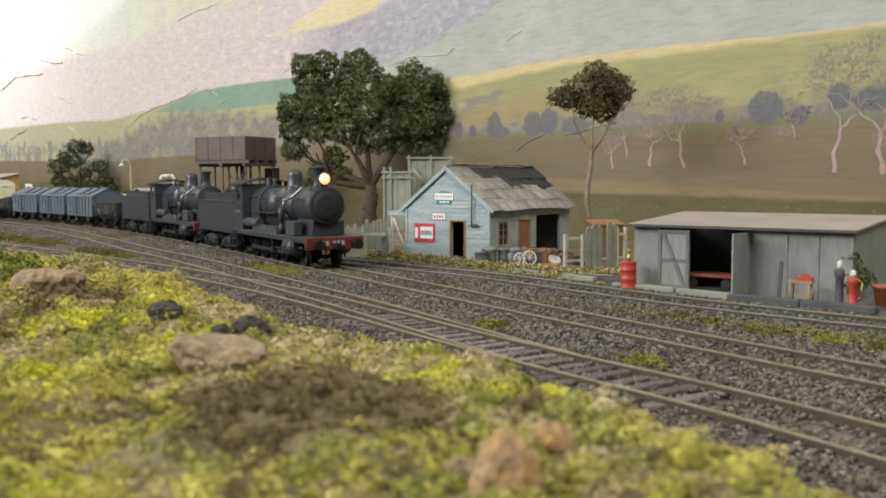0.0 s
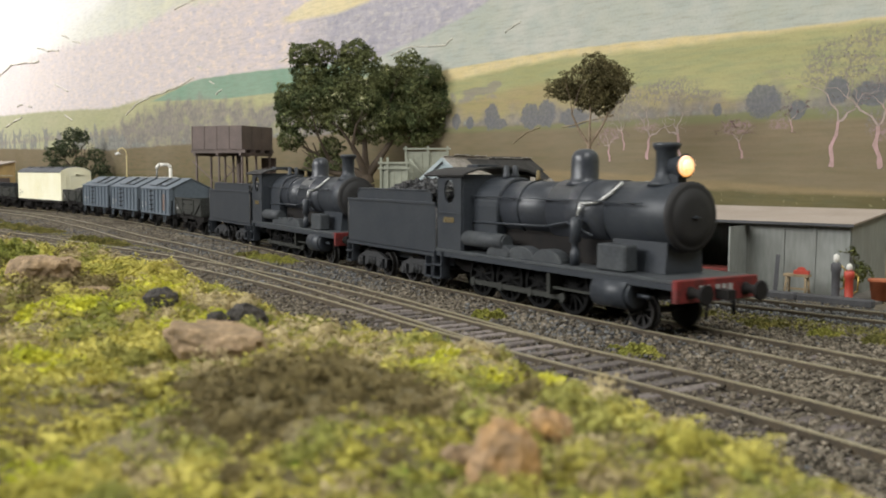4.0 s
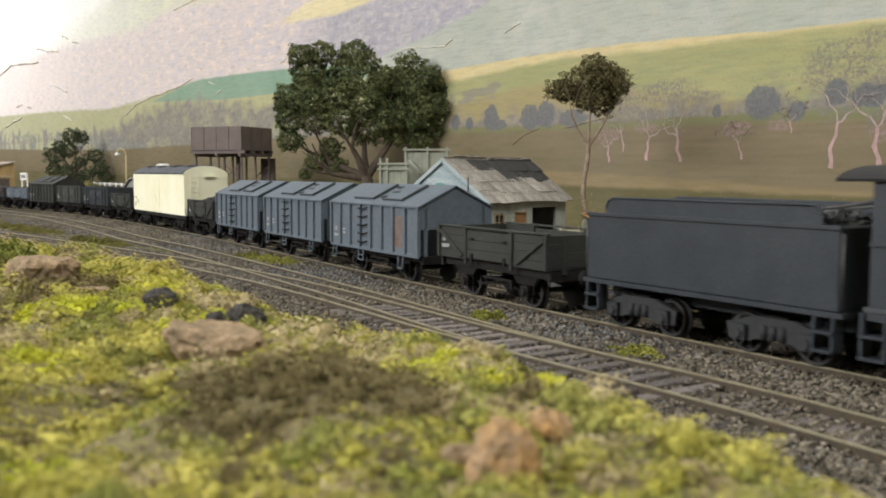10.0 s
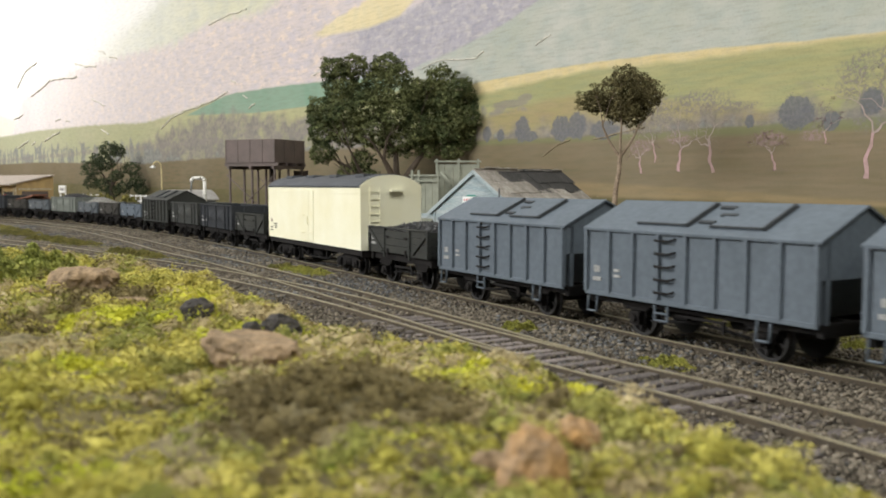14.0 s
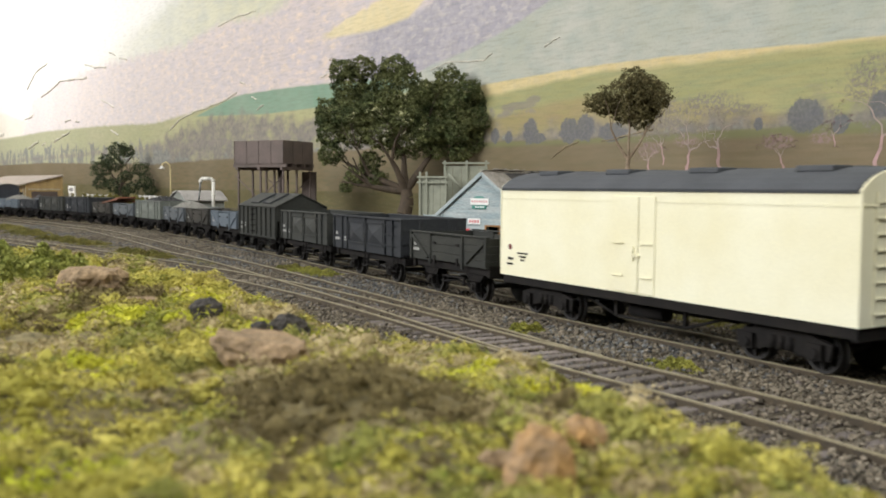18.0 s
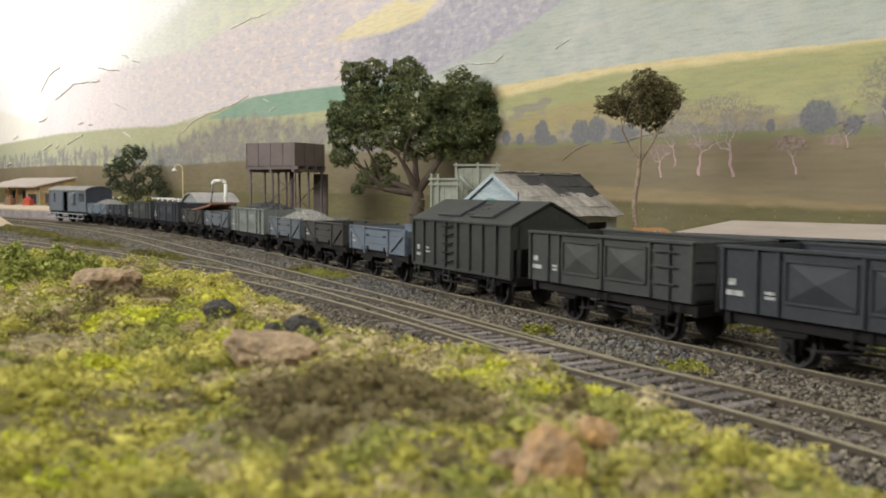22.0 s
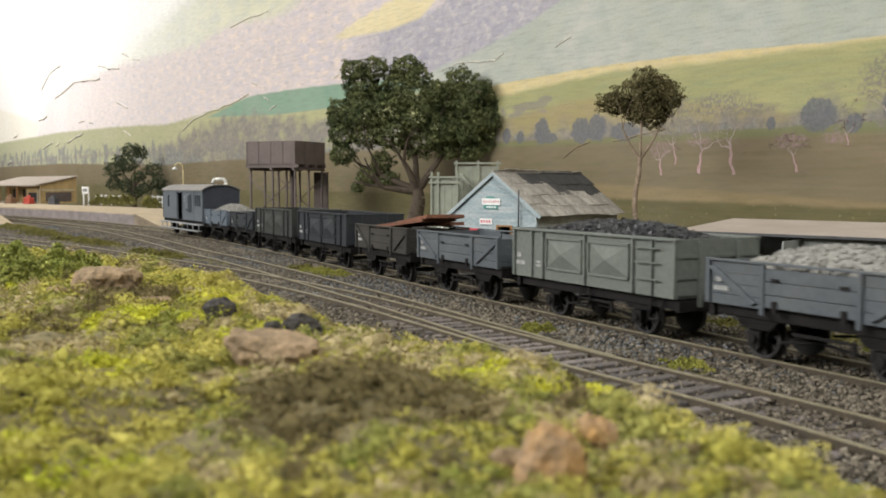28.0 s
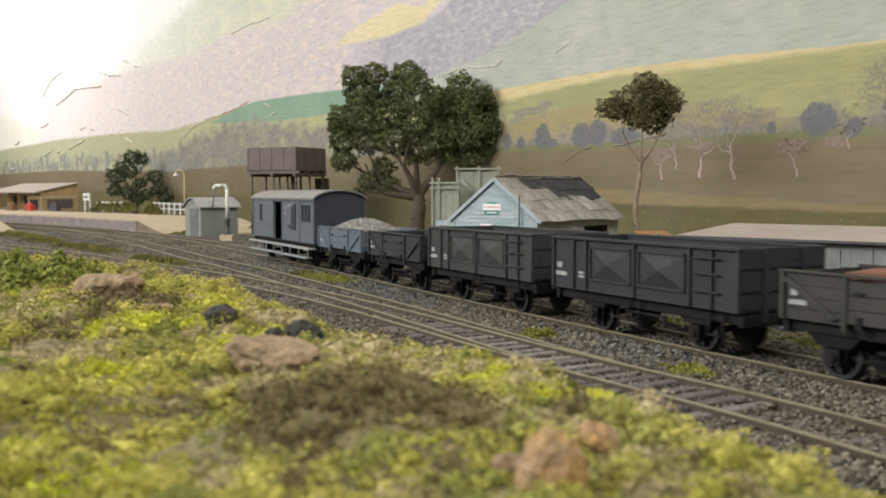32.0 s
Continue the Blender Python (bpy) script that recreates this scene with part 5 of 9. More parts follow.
def platform(name, front, back, h, label):
    ob = thing(name, Matrix(), label, "platform", kind="structure")
    bm = bmesh.new()
    f = [(p.x, p.y) for p in front]
    b = [(p.x, p.y) for p in back]
    prism(bm, f + b[::-1], "z", -0.2, h - 0.16)
    part("retaining_wall", bm, M_FACE, ob)
    bm = bmesh.new()
    prism(bm, f + b[::-1], "z", h - 0.159, h)
    part("deck", bm, M_SAND, ob)
    return ob


fr, bk = offset_main(85.5, 190, -1.8), offset_main(85.5, 190, -13)
plat = platform("platform_far", fr, bk, 1.0, "brick-faced station platform with a sandy top")
bm = bmesh.new()
a, b = fr[0], bk[0]
d = Vector((main_x(79) - main_x(85.5), -6.5, 0))
top = [bm.verts.new((a.x, a.y, 1.0)), bm.verts.new((b.x, b.y, 1.0))]
low = [bm.verts.new((b.x + d.x, b.y + d.y, -0.2)), bm.verts.new((a.x + d.x, a.y + d.y, -0.2))]
und = [bm.verts.new((a.x, a.y, -0.2)), bm.verts.new((b.x, b.y, -0.2))]
bm.faces.new((top[0], top[1], low[0], low[1]))
bm.faces.new((und[0], top[0], low[1]))
bm.faces.new((und[1], low[0], top[1]))
bm.faces.new((und[0], low[1], low[0], und[1]))
part("ramp", bm, M_SAND, plat)
bm = bmesh.new()
wall_n = Vector((d.y, -d.x, 0)).normalized() * 0.06
for p in (a, ):
    v0 = [bm.verts.new(q) for q in ((p.x, p.y, -0.2), (p.x, p.y, 0.96), (p.x + d.x, p.y + d.y, -0.19))]
    v1 = [bm.verts.new(v.co - wall_n) for v in v0]
    bm.faces.new(v0)
    bm.faces.new(v1[::-1])
    for k in range(3):
        bm.faces.new((v0[k], v1[k], v1[(k + 1) % 3], v0[(k + 1) % 3]))
part("ramp_wall", bm, M_FACE, plat)
fr2 = [Vector((-51.5, 91.5, 0)), Vector((-61, 101.5, 0)), Vector((-100, 135, 0))]
bk2 = [Vector((-54.5, 87.5, 0)), Vector((-65, 98, 0)), Vector((-104, 131, 0))]
pl2 = platform("platform_near", fr2, bk2, 1.0, "sandy platform end beside the loop line")
bm = bmesh.new()
top = [bm.verts.new((-51.5, 91.5, 1.0)), bm.verts.new((-54.5, 87.5, 1.0))]
low = [bm.verts.new((-50.0, 84.5, -0.2)), bm.verts.new((-47.8, 88.4, -0.2))]
und = [bm.verts.new((-51.5, 91.5, -0.2)), bm.verts.new((-54.5, 87.5, -0.2))]
bm.faces.new((top[0], top[1], low[0], low[1]))
bm.faces.new((und[0], top[0], low[1]))
bm.faces.new((und[1], low[0], top[1]))
part("ramp", bm, M_SAND, pl2)

station = thing("station_building", place(-69.0, 134.5, 1.0, -44), "ochre timber station building with a skillion roof", "building")
bm = bmesh.new()
box(bm, -24, -0.13, 3.0, 5.9, 0, 2.6)
part("rear_block", bm, M_OCHRE, station)
bm = bmesh.new()
box(bm, -6.5, -0.13, 0.6, 2.99, 0, 2.3)
part("office", bm, M_OCHRE, station)
bm = bmesh.new()
prism(bm, [(-0.6, 2.6), (6.1, 4.12), (6.1, 4.28), (-0.6, 2.76)], "x", -25, 0.35)
part("roof", bm, M_STATROOF, station)
bm = bmesh.new()
prism(bm, [(0.6, 0.0), (5.9, 0.0), (5.9, 4.05), (0.6, 2.85)], "x", -0.12, 0.0)
part("gable_end", bm, M_OCHRE, station)
for x in (-22, -17.5, -13, -8.8):
    bm = bmesh.new()
    box(bm, x - 0.12, x + 0.12, -0.1, 0.14, 0, 2.66)
    part("verandah_post", bm, M_DOOR, station)
# openings and ticket hatch are near-black slabs, their inner shade painted on
for x, w_, z0, z1 in ((-20, 1.3, 0, 2.1), (-15, 1.4, 0.8, 2.1), (-11, 1.4, 0, 2.1)):
    bm = bmesh.new()
    box(bm, x, x + w_, 2.9, 2.99, z0, z1)
    part("doorway" if z0 == 0 else "window", bm, M_DARK, station)
bm = bmesh.new()
box(bm, -5.2, -1.2, 0.5, 0.59, 0.1, 1.6)
part("ticket_hatch", bm, M_DARK, station)
for x in (-5.4, -1.1, -0.1):
    bm = bmesh.new()
    box(bm, x - 0.08, x + 0.08, 0.42, 0.5, 0, 2.3)
    part("trim_post", bm, M_PALING, station)
for yy_ in (0.62, 5.86):
    bm = bmesh.new()
    box(bm, 0.002, 0.1, yy_ - 0.14, yy_ + 0.14, 0, 2.75 if yy_ < 3 else 3.95)
    part("corner_post", bm, M_OCHRE, station)
bm = bmesh.new()
box(bm, 0.002, 0.07, 0.78, 5.7, 1.95, 2.1)
part("waist_trim", bm, M_PALING, station)
bm = bmesh.new()
box(bm, 0.002, 0.05, 1.3, 5.2, 0.25, 1.7)
part("end_window", bm, M_BROWN, station)
sg = thing("station_sign", place(-56.2, 123.0, 1.0, -40), "white station name board on posts", "sign")
bm = bmesh.new()
box(bm, -0.9, 0.9, -0.05, 0.05, 1.6, 2.6)
part("board", bm, M_SIGNWHITE, sg)
bm = bmesh.new()
for k in range(4):
    box(bm, -0.6 + 0.32 * k, -0.4 + 0.32 * k, -0.07, -0.052, 1.9, 2.3)
part("lettering", bm, M_BAULK, sg)
for x in (-0.75, 0.75):
    bm = bmesh.new()
    box(bm, x - 0.08, x + 0.08, 0.06, 0.2, 0, 2.6)
    part("post", bm, M_SIGNWHITE, sg)


def white_fence(x0, y0, x1, y1, n, z=1.0):
    l = math.hypot(x1 - x0, y1 - y0)
    ob = thing("platform_fence", place(x0, y0, z, math.degrees(math.atan2(y1 - y0, x1 - x0))), "white post and rail platform fence", "fence", "white platform fences")
    for k in range(n + 1):
        bm = bmesh.new()
        box(bm, l * k / n - 0.08, l * k / n + 0.08, -0.08, 0.08, 0, 1.45)
        part("post", bm, M_SIGNWHITE, ob)
    for zz_ in (0.65, 1.3):
        bm = bmesh.new()
        box(bm, 0, l, -0.12, -0.081, zz_ - 0.07, zz_ + 0.07)
        part("rail", bm, M_SIGNWHITE, ob)


white_fence(-44.4, 117.0, -36.5, 106.5, 6)
white_fence(-57, 128.5, -50.5, 121.5, 5)
for x, y, r, h in ((-53.6, 121.8, 1.1, 1.5), (-50.6, 118.9, 1.0, 1.6), (-47.6, 116.0, 1.2, 1.7), (-42.6, 111.4, 1.1, 1.6), (-40.6, 107.0, 0.6, 0.8)):
    clump("hedge_bush", x, y, 1.0, r, r * 0.8, h, 1500, 0.15, M_WEED, "clipped olive bush on the platform", "bush", "bushes on the platform")
lamp = thing("platform_lamp", place(-38.2, 111.0, 1.0), "pale yellow swan-neck platform lamp post", "lamp post")
bm = bmesh.new()
tube(bm, [(0, 0, 0), (0, 0, 4.8), (-0.1, 0, 5.3), (-0.5, 0, 5.6), (-0.95, 0, 5.45), (-1.05, 0, 5.1)], 0.09, 8)
part("post", bm, mat("lamp_post_cream", (0.5, 0.42, 0.22), 0.7, 0, 0.2, 2), lamp)
bm = bmesh.new()
cyl(bm, (-1.05, 0, 4.8), (-1.05, 0, 5.12), 0.4, 0.1, 12)
part("shade", bm, M_SIGNWHITE, lamp)
# plain blocks standing in for the tiny model figures
for x, y, m, lab in ((-67.4, 129.0, M_DRUMRED, "plain red shape for a small figure on the platform"), (-62.4, 126.4, M_BAULK, "plain dark shape for small figures on the platform"), (-71.5, 131.5, M_JUNK, "plain brown shape for a small figure on the platform")):
    bm = bmesh.new()
    box(bm, -0.75, 0.75, -0.4, 0.4, 0.25, 0.95)
    box(bm, -0.85, 0.85, -0.5, 0.5, 0.0, 0.25)
    cyl(bm, (-0.4, 0, 0.95), (0.3, 0, 1.15), 0.25, 0.22, 10)
    solid("luggage", bm, m, place(x, y, 1.0, -30), lab, "luggage", "luggage on the platform", bevel=0.06)
# ---- printed backdrop on its board ----
BD_POSE = place(24, 44, 0, -50.98)
BX0, BX1, BZ = -340.0, 110.0, 62.0


def painted_backdrop():
    """One sheet of print: soft-edged fields laid over each other, lowest in the picture last."""
    m = bpy.data.materials.new("printed_landscape")
    m.use_nodes = True
    n, l = m.node_tree.nodes, m.node_tree.links
    p = n["Principled BSDF"]
    p.inputs["Roughness"].default_value, p.inputs["Specular IOR Level"].default_value = 0.75, 0.2
    tc, mp, sep = n.new("ShaderNodeTexCoord"), n.new("ShaderNodeMapping"), n.new("ShaderNodeSeparateXYZ")
    mp.inputs["Scale"].default_value = (87, 87, 87)
    l.new(tc.outputs["Object"], mp.inputs["Vector"])
    l.new(mp.outputs["Vector"], sep.inputs["Vector"])

    def math_(op, a, b=None):
        k = n.new("ShaderNodeMath")
        k.operation = op
        for i, v in enumerate((a, b)):
            if v is not None:
                if isinstance(v, (int, float)):
                    k.inputs[i].default_value = v
                else:
                    l.new(v, k.inputs[i])
        return k.outputs[0]

    def remap(v, a, b, c=0.0, d=1.0, smooth=False):
        k = n.new("ShaderNodeMapRange")
        k.interpolation_type = "SMOOTHSTEP" if smooth else "LINEAR"
        for q, val in zip(("From Min", "From Max", "To Min", "To Max"), (a, b, c, d)):
            k.inputs[q].default_value = val
        l.new(v, k.inputs["Value"])
        return k.outputs["Result"]

    def noise_(scale, detail=4.0, stretch=(1, 1, 1), rough=0.5):
        q = n.new("ShaderNodeMapping")
        q.inputs["Scale"].default_value = stretch
        l.new(mp.outputs["Vector"], q.inputs["Vector"])
        k = n.new("ShaderNodeTexNoise")
        k.inputs["Scale"].default_value, k.inputs["Detail"].default_value, k.inputs["Roughness"].default_value = scale, detail, rough
        l.new(q.outputs["Vector"], k.inputs["Vector"])
        return k.outputs["Fac"]

    def mix(fac, a, b):
        k = n.new("ShaderNodeMix")
        k.data_type = "RGBA"
        for i, v in ((0, fac), (6, a), (7, b)):
            if isinstance(v, tuple):
                k.inputs[i].default_value = (*v, 1)
            elif isinstance(v, (int, float)):
                k.inputs[i].default_value = v
            else:
                l.new(v, k.inputs[i])
        return k.outputs[2]

    ux = remap(sep.outputs["X"], BX0, BX1)
    z = sep.outputs["Z"]
    wob = remap(noise_(0.5, 5), 0.25, 0.75, -0.5, 0.5)

    def height(pts):
        r = n.new("ShaderNodeValToRGB")
        r.color_ramp.interpolation = "LINEAR"
        el = r.color_ramp.elements
        for k, (x, h) in enumerate(pts):
            e = el[k] if k < 2 else el.new(min(1.0, (x - BX0) / (BX1 - BX0)))
            e.position = (x - BX0) / (BX1 - BX0)
            e.color = (h / BZ, h / BZ, h / BZ, 1)
        l.new(ux, r.inputs["Fac"])
        return math_("MULTIPLY", r.outputs["Color"], BZ)

    def below(pts, soft, rough=0.15):
        h = math_("ADD", height(pts), math_("MULTIPLY", wob, rough))
        return remap(math_("SUBTRACT", h, z), -soft, soft, smooth=True)

    def above(pts, soft):
        return remap(math_("SUBTRACT", z, height(pts)), -soft, soft, smooth=True)

    def tone(a, b, scale, grain, c, stretch=(1, 1, 1), amount=0.7):
        return mix(remap(noise_(grain, 3, stretch), 0.42, 0.66, 0, amount), mix(remap(noise_(scale, 4, stretch), 0.36, 0.64), a, b), c)

    col = tone((0.9, 0.89, 0.85), (0.93, 0.92, 0.88), 0.02, 0.3, (0.93, 0.92, 0.87))
    # far forested hill; glare is painted in as whitening to the left
    pale = remap(sep.outputs["X"], -178, -70)
    forest = tone((0.63, 0.55, 0.55), (0.74, 0.63, 0.59), 0.09, 0.9, (0.56, 0.52, 0.58), (0.4, 1, 1))
    forest = mix(remap(noise_(1.3, 3, (0.42, 1, 1), 0.6), 0.5, 0.66), forest, (0.8, 0.66, 0.56))
    forest = mix(remap(noise_(1.9, 3, (0.42, 1, 1), 0.6), 0.56, 0.7), forest, (0.5, 0.45, 0.48))
    forest = mix(remap(pale, 0, 1, 0.6, 0.0), forest, (0.9, 0.85, 0.82))
    hill = math_("MULTIPLY", below([(-150, 24), (-120, 27.5), (-98, 31), (-70, 36), (110, 45)], 2.0, 1.5), remap(sep.outputs["X"], -150, -85))
    col = mix(hill, col, tone((0.6, 0.61, 0.47), (0.7, 0.68, 0.5), 0.1, 0.8, (0.55, 0.57, 0.5), (0.4, 1, 1)))
    col = mix(math_("MULTIPLY", below([(-280, 26), (-240, 23.4), (-210, 19.5), (-177, 14.9), (-160, 12)], 0.5, 0.5), remap(sep.outputs["X"], -160, -178)), col, tone((0.86, 0.8, 0.68), (0.9, 0.86, 0.76), 0.1, 0.8, (0.84, 0.82, 0.7)))
    col = mix(below([(-338, 8), (-212, 12), (-197, 16.5), (-190, 21.8), (-177, 23.9), (-136, 24.0), (-103, 22.7), (-90, 24), (-77, 23.2), (-60, 26), (110, 40)], 0.8, 1.6), col, forest)
    violet = mix(remap(noise_(2.0, 3, (0.5, 1, 1), 0.6), 0.52, 0.66), tone((0.41, 0.385, 0.43), (0.5, 0.46, 0.49), 0.2, 1.6, (0.33, 0.325, 0.39)), (0.56, 0.51, 0.5))
    col = mix(math_("MULTIPLY", below([(-62, 15.5), (-58, 19.4), (-52, 19.3), (-47, 18.9), (-42, 20.6), (-36, 24), (-20, 30), (110, 45)], 0.4, 0.5), remap(sep.outputs["X"], -62, -54)), col, violet)
    col = mix(math_("MULTIPLY", below([(-64, 19.2), (-57.4, 20.4), (-52, 21.3), (-47.8, 20.2), (-42.8, 21.9), (-40, 22.4)], 0.2, 0.5), math_("MULTIPLY", above([(-64, 18.8), (-53.4, 18.4), (-47.8, 18.8), (-42.8, 21.7), (-40, 22.5)], 0.25), math_("MULTIPLY", remap(sep.outputs["X"], -64.5, -62), remap(sep.outputs["X"], -41, -44)))), col, tone((0.72, 0.6, 0.33), (0.8, 0.68, 0.42), 0.12, 0.8, (0.7, 0.62, 0.4)))
    sage = tone((0.44, 0.46, 0.38), (0.52, 0.52, 0.46), 0.13, 0.6, (0.4, 0.44, 0.4), (1, 1, 1.5))
    col = mix(math_("MULTIPLY", below([(-52, 12.4), (-45.3, 14.1), (-39.8, 14.9), (-34.8, 15.9), (-30.4, 17.2), (-26.9, 18.4), (-16, 24), (40, 42), (110, 50)], 0.18, 0.15), remap(sep.outputs["X"], -52, -47)), col, sage)
    slope = tone((0.42, 0.42, 0.2), (0.48, 0.45, 0.25), 0.1, 0.8, (0.37, 0.38, 0.2), (0.5, 1, 2))
    # the slope takes the same painted glare on its left
    slope = mix(remap(pale, 0, 1, 0.45, 0.0), slope, (0.47, 0.49, 0.37))
    col = mix(below([(-338, 15), (-180, 14.7), (-142, 13.9), (-114.5, 12.9), (-101, 13.5), (-85, 14.6), (-62, 14.1), (-44, 12.6), (-40, 11.2), (-36, 9)], 0.3, 0.3), col, slope)
    col = mix(math_("MULTIPLY", math_("MULTIPLY", below([(-99, 12.9), (-84.9, 14.7), (-73, 14.6), (-62, 14.2), (-46, 13.4)], 0.15), above([(-99, 13.0), (-77.4, 12.0), (-62, 11.9), (-46, 12.2)], 0.15)), remap(sep.outputs["X"], -46, -50)), col, tone((0.21, 0.35, 0.25), (0.26, 0.38, 0.28), 0.15, 0.7, (0.25, 0.36, 0.27)))
    col = mix(math_("MULTIPLY", below([(-44, 11.2), (-36.9, 11.95), (-30.4, 12.1), (-24.7, 12.2), (-15.3, 12.0), (-7.9, 11.65), (20, 11.6), (110, 12)], 0.1, 0.12), remap(sep.outputs["X"], -43, -39)), col, tone((0.66, 0.52, 0.24), (0.7, 0.58, 0.3), 0.3, 1.5, (0.62, 0.52, 0.3)))
    field = tone((0.35, 0.345, 0.15), (0.45, 0.41, 0.19), 0.22, 1.1, (0.32, 0.345, 0.17), (0.4, 1, 2.4))
    col = mix(math_("MULTIPLY", below([(-42, 10.6), (-30.4, 11.4), (-24.7, 11.7), (-15.3, 11.45), (-7.9, 11.5), (-2.7, 11.45), (20, 11.4), (110, 11.6)], 0.22, 0.2), remap(sep.outputs["X"], -43, -39)), col, field)
    col = mix(math_("MULTIPLY", below([(-46, 8.0), (-38.4, 8.7), (-32.9, 9.6), (-26.8, 10.1), (-21.6, 9.7), (-12, 8.2), (-4, 6.5)], 0.25, 0.2), remap(sep.outputs["X"], -44, -40)), col, tone((0.36, 0.28, 0.13), (0.4, 0.34, 0.17), 0.2, 1.0, (0.35, 0.31, 0.13), (0.4, 1, 2.4)))
    # wooded belts: clumps of dull trees by thresholded noise
    wood = tone((0.24, 0.215, 0.2), (0.32, 0.28, 0.235), 0.3, 1.8, (0.17, 0.165, 0.17), amount=0.9)
    belt = math_("MULTIPLY", below([(-130, 9.2), (-112, 10.2), (-100, 11.8), (-88, 12.6), (-76, 11.4), (-62, 10.4), (-50, 9.6), (-44, 8)], 0.8, 2.2), remap(noise_(0.6, 5, (0.5, 1, 0.8), 0.65), 0.3, 0.5, 0.1, 0.92))
    col = mix(math_("MULTIPLY", belt, remap(sep.outputs["X"], -130, -110)), col, wood)
    belt2 = math_("MULTIPLY", below([(-338, 12), (-181, 11.4), (-150, 10.8), (-116, 9.8), (-100, 7)], 0.3, 3.4), remap(noise_(0.8, 4, (0.5, 1, 0.25), 0.6), 0.46, 0.52, 0, 0.95))
    col = mix(belt2, col, mix(remap(noise_(2.0, 3), 0.4, 0.6), (0.19, 0.2, 0.19), (0.3, 0.3, 0.27)))
    far_trees = math_("MULTIPLY", math_("MULTIPLY", below([(-44, 9.6), (-38, 9.9), (-33, 9.8), (-31, 9.2)], 0.2, 0.6), above([(-44, 8.9), (-38, 9.0), (-33, 9.3), (-31, 9.4)], 0.2)), remap(noise_(1.0, 3), 0.42, 0.55, 0, 0.8))
    col = mix(far_trees, col, (0.27, 0.24, 0.22))
    brown = tone((0.15, 0.118, 0.06), (0.195, 0.148, 0.078), 0.16, 1.3, (0.118, 0.108, 0.05), (0.35, 1, 2.2), 0.85)
    brown = mix(remap(z, 4.2, 7.2, 0.0, 0.45), brown, (0.225, 0.175, 0.11))
    # paler, rosier paddock with level strokes towards the gums
    rosy = tone((0.235, 0.18, 0.115), (0.29, 0.22, 0.14), 0.2, 1.0, (0.2, 0.165, 0.09), (0.25, 1, 3.0), 0.8)
    brown = mix(remap(sep.outputs["X"], -36, -14, 0.1, 0.6), brown, rosy)
    col = mix(below([(-338, 9), (-181, 8.3), (-115, 6.9), (-64.4, 7.3), (-36.9, 7.35), (-24.6, 7.1), (-15.2, 7.2), (-2.6, 6.9), (40, 6.8), (110, 7)], 0.2, 0.25), col, brown)
    green_edge = math_("MULTIPLY", below([(-40, 7.35), (-24, 7.1), (-2, 7.3), (110, 7.4)], 0.12), above([(-40, 6.95), (-24, 6.8), (-2, 6.6), (110, 6.6)], 0.2))
    col = mix(math_("MULTIPLY", math_("MULTIPLY", green_edge, 0.7), remap(sep.outputs["X"], -42, -36)), col, (0.2, 0.22, 0.09))
    col = mix(math_("MULTIPLY", below([(-60, 3.6), (-35.5, 3.95), (-27.4, 4.0), (-19.6, 3.7), (-11.2, 3.25), (-2.4, 2.85), (30, 2.8)], 0.15, 0.1), remap(sep.outputs["X"], -60, -36, 0, 0.85)), col, tone((0.27, 0.195, 0.095), (0.3, 0.225, 0.11), 0.2, 1.4, (0.23, 0.17, 0.08), (0.4, 1, 2)))
    base = tone((0.115, 0.095, 0.035), (0.15, 0.125, 0.048), 0.3, 1.6, (0.095, 0.09, 0.032), (0.4, 1, 2))
    base = mix(remap(noise_(3.5, 2), 0.64, 0.72, 0, 0.6), base, (0.3, 0.27, 0.14))
    col = mix(below([(-338, 4.3), (-182, 4.2), (-94, 3.2), (-50, 3.2), (-35.5, 2.9), (-27.4, 3.0), (-19.6, 2.9), (-11.2, 2.7), (-2.4, 2.6), (110, 2.6)], 0.15, 0.2), col, base)
    # printed trees: soft clumps with ragged edges
    fine, leafy = noise_(2.1, 5, (1, 1, 1), 0.7), noise_(4.5, 4, (1, 1, 1), 0.7)

    def crowns(rows, ragged, soft, cover):
        best = None
        for cx, cz, rx, rz in rows:
            dx, dz = math_("MULTIPLY", math_("SUBTRACT", sep.outputs["X"], cx), 1 / rx), math_("MULTIPLY", math_("SUBTRACT", z, cz), 1 / rz)
            d = math_("SUBTRACT", 1.0, math_("ADD", math_("MULTIPLY", dx, dx), math_("MULTIPLY", dz, dz)))
            best = d if best is None else math_("MAXIMUM", best, d)
        edge = math_("ADD", best, math_("MULTIPLY", math_("SUBTRACT", fine, 0.5), ragged))
        return math_("MULTIPLY", remap(edge, -soft, soft, smooth=True), cover)

    speck = math_("MULTIPLY", remap(leafy, 0.44, 0.56, 0.05, 0.9), remap(noise_(1.3, 3, (1, 1, 1.4), 0.6), 0.36, 0.5, 0.25, 1.0))
    mauve = mix(remap(leafy, 0.4, 0.6), (0.11, 0.1, 0.108), (0.25, 0.22, 0.19))
    col = mix(crowns(((-19.3, 8.3, 1.7, 1.3), (-15.7, 8.8, 2.3, 0.75), (-17.3, 7.4, 1.3, 0.5), (-13.6, 8.4, 1.9, 0.3), (-4.8, 9.3, 2.2, 1.5), (-3.4, 8.4, 1.4, 1.2), (-5.1, 7.3, 0.9, 0.8), (-7.8, 7.4, 0.7, 0.8), (-2.8, 6.3, 0.6, 0.8), (-3.2, 10.6, 1.0, 0.7), (1.5, 9.0, 2.4, 1.6)), 2.6, 0.5, speck), col, mauve)
    blue = mix(remap(leafy, 0.4, 0.6), (0.12, 0.125, 0.145), (0.17, 0.17, 0.18))
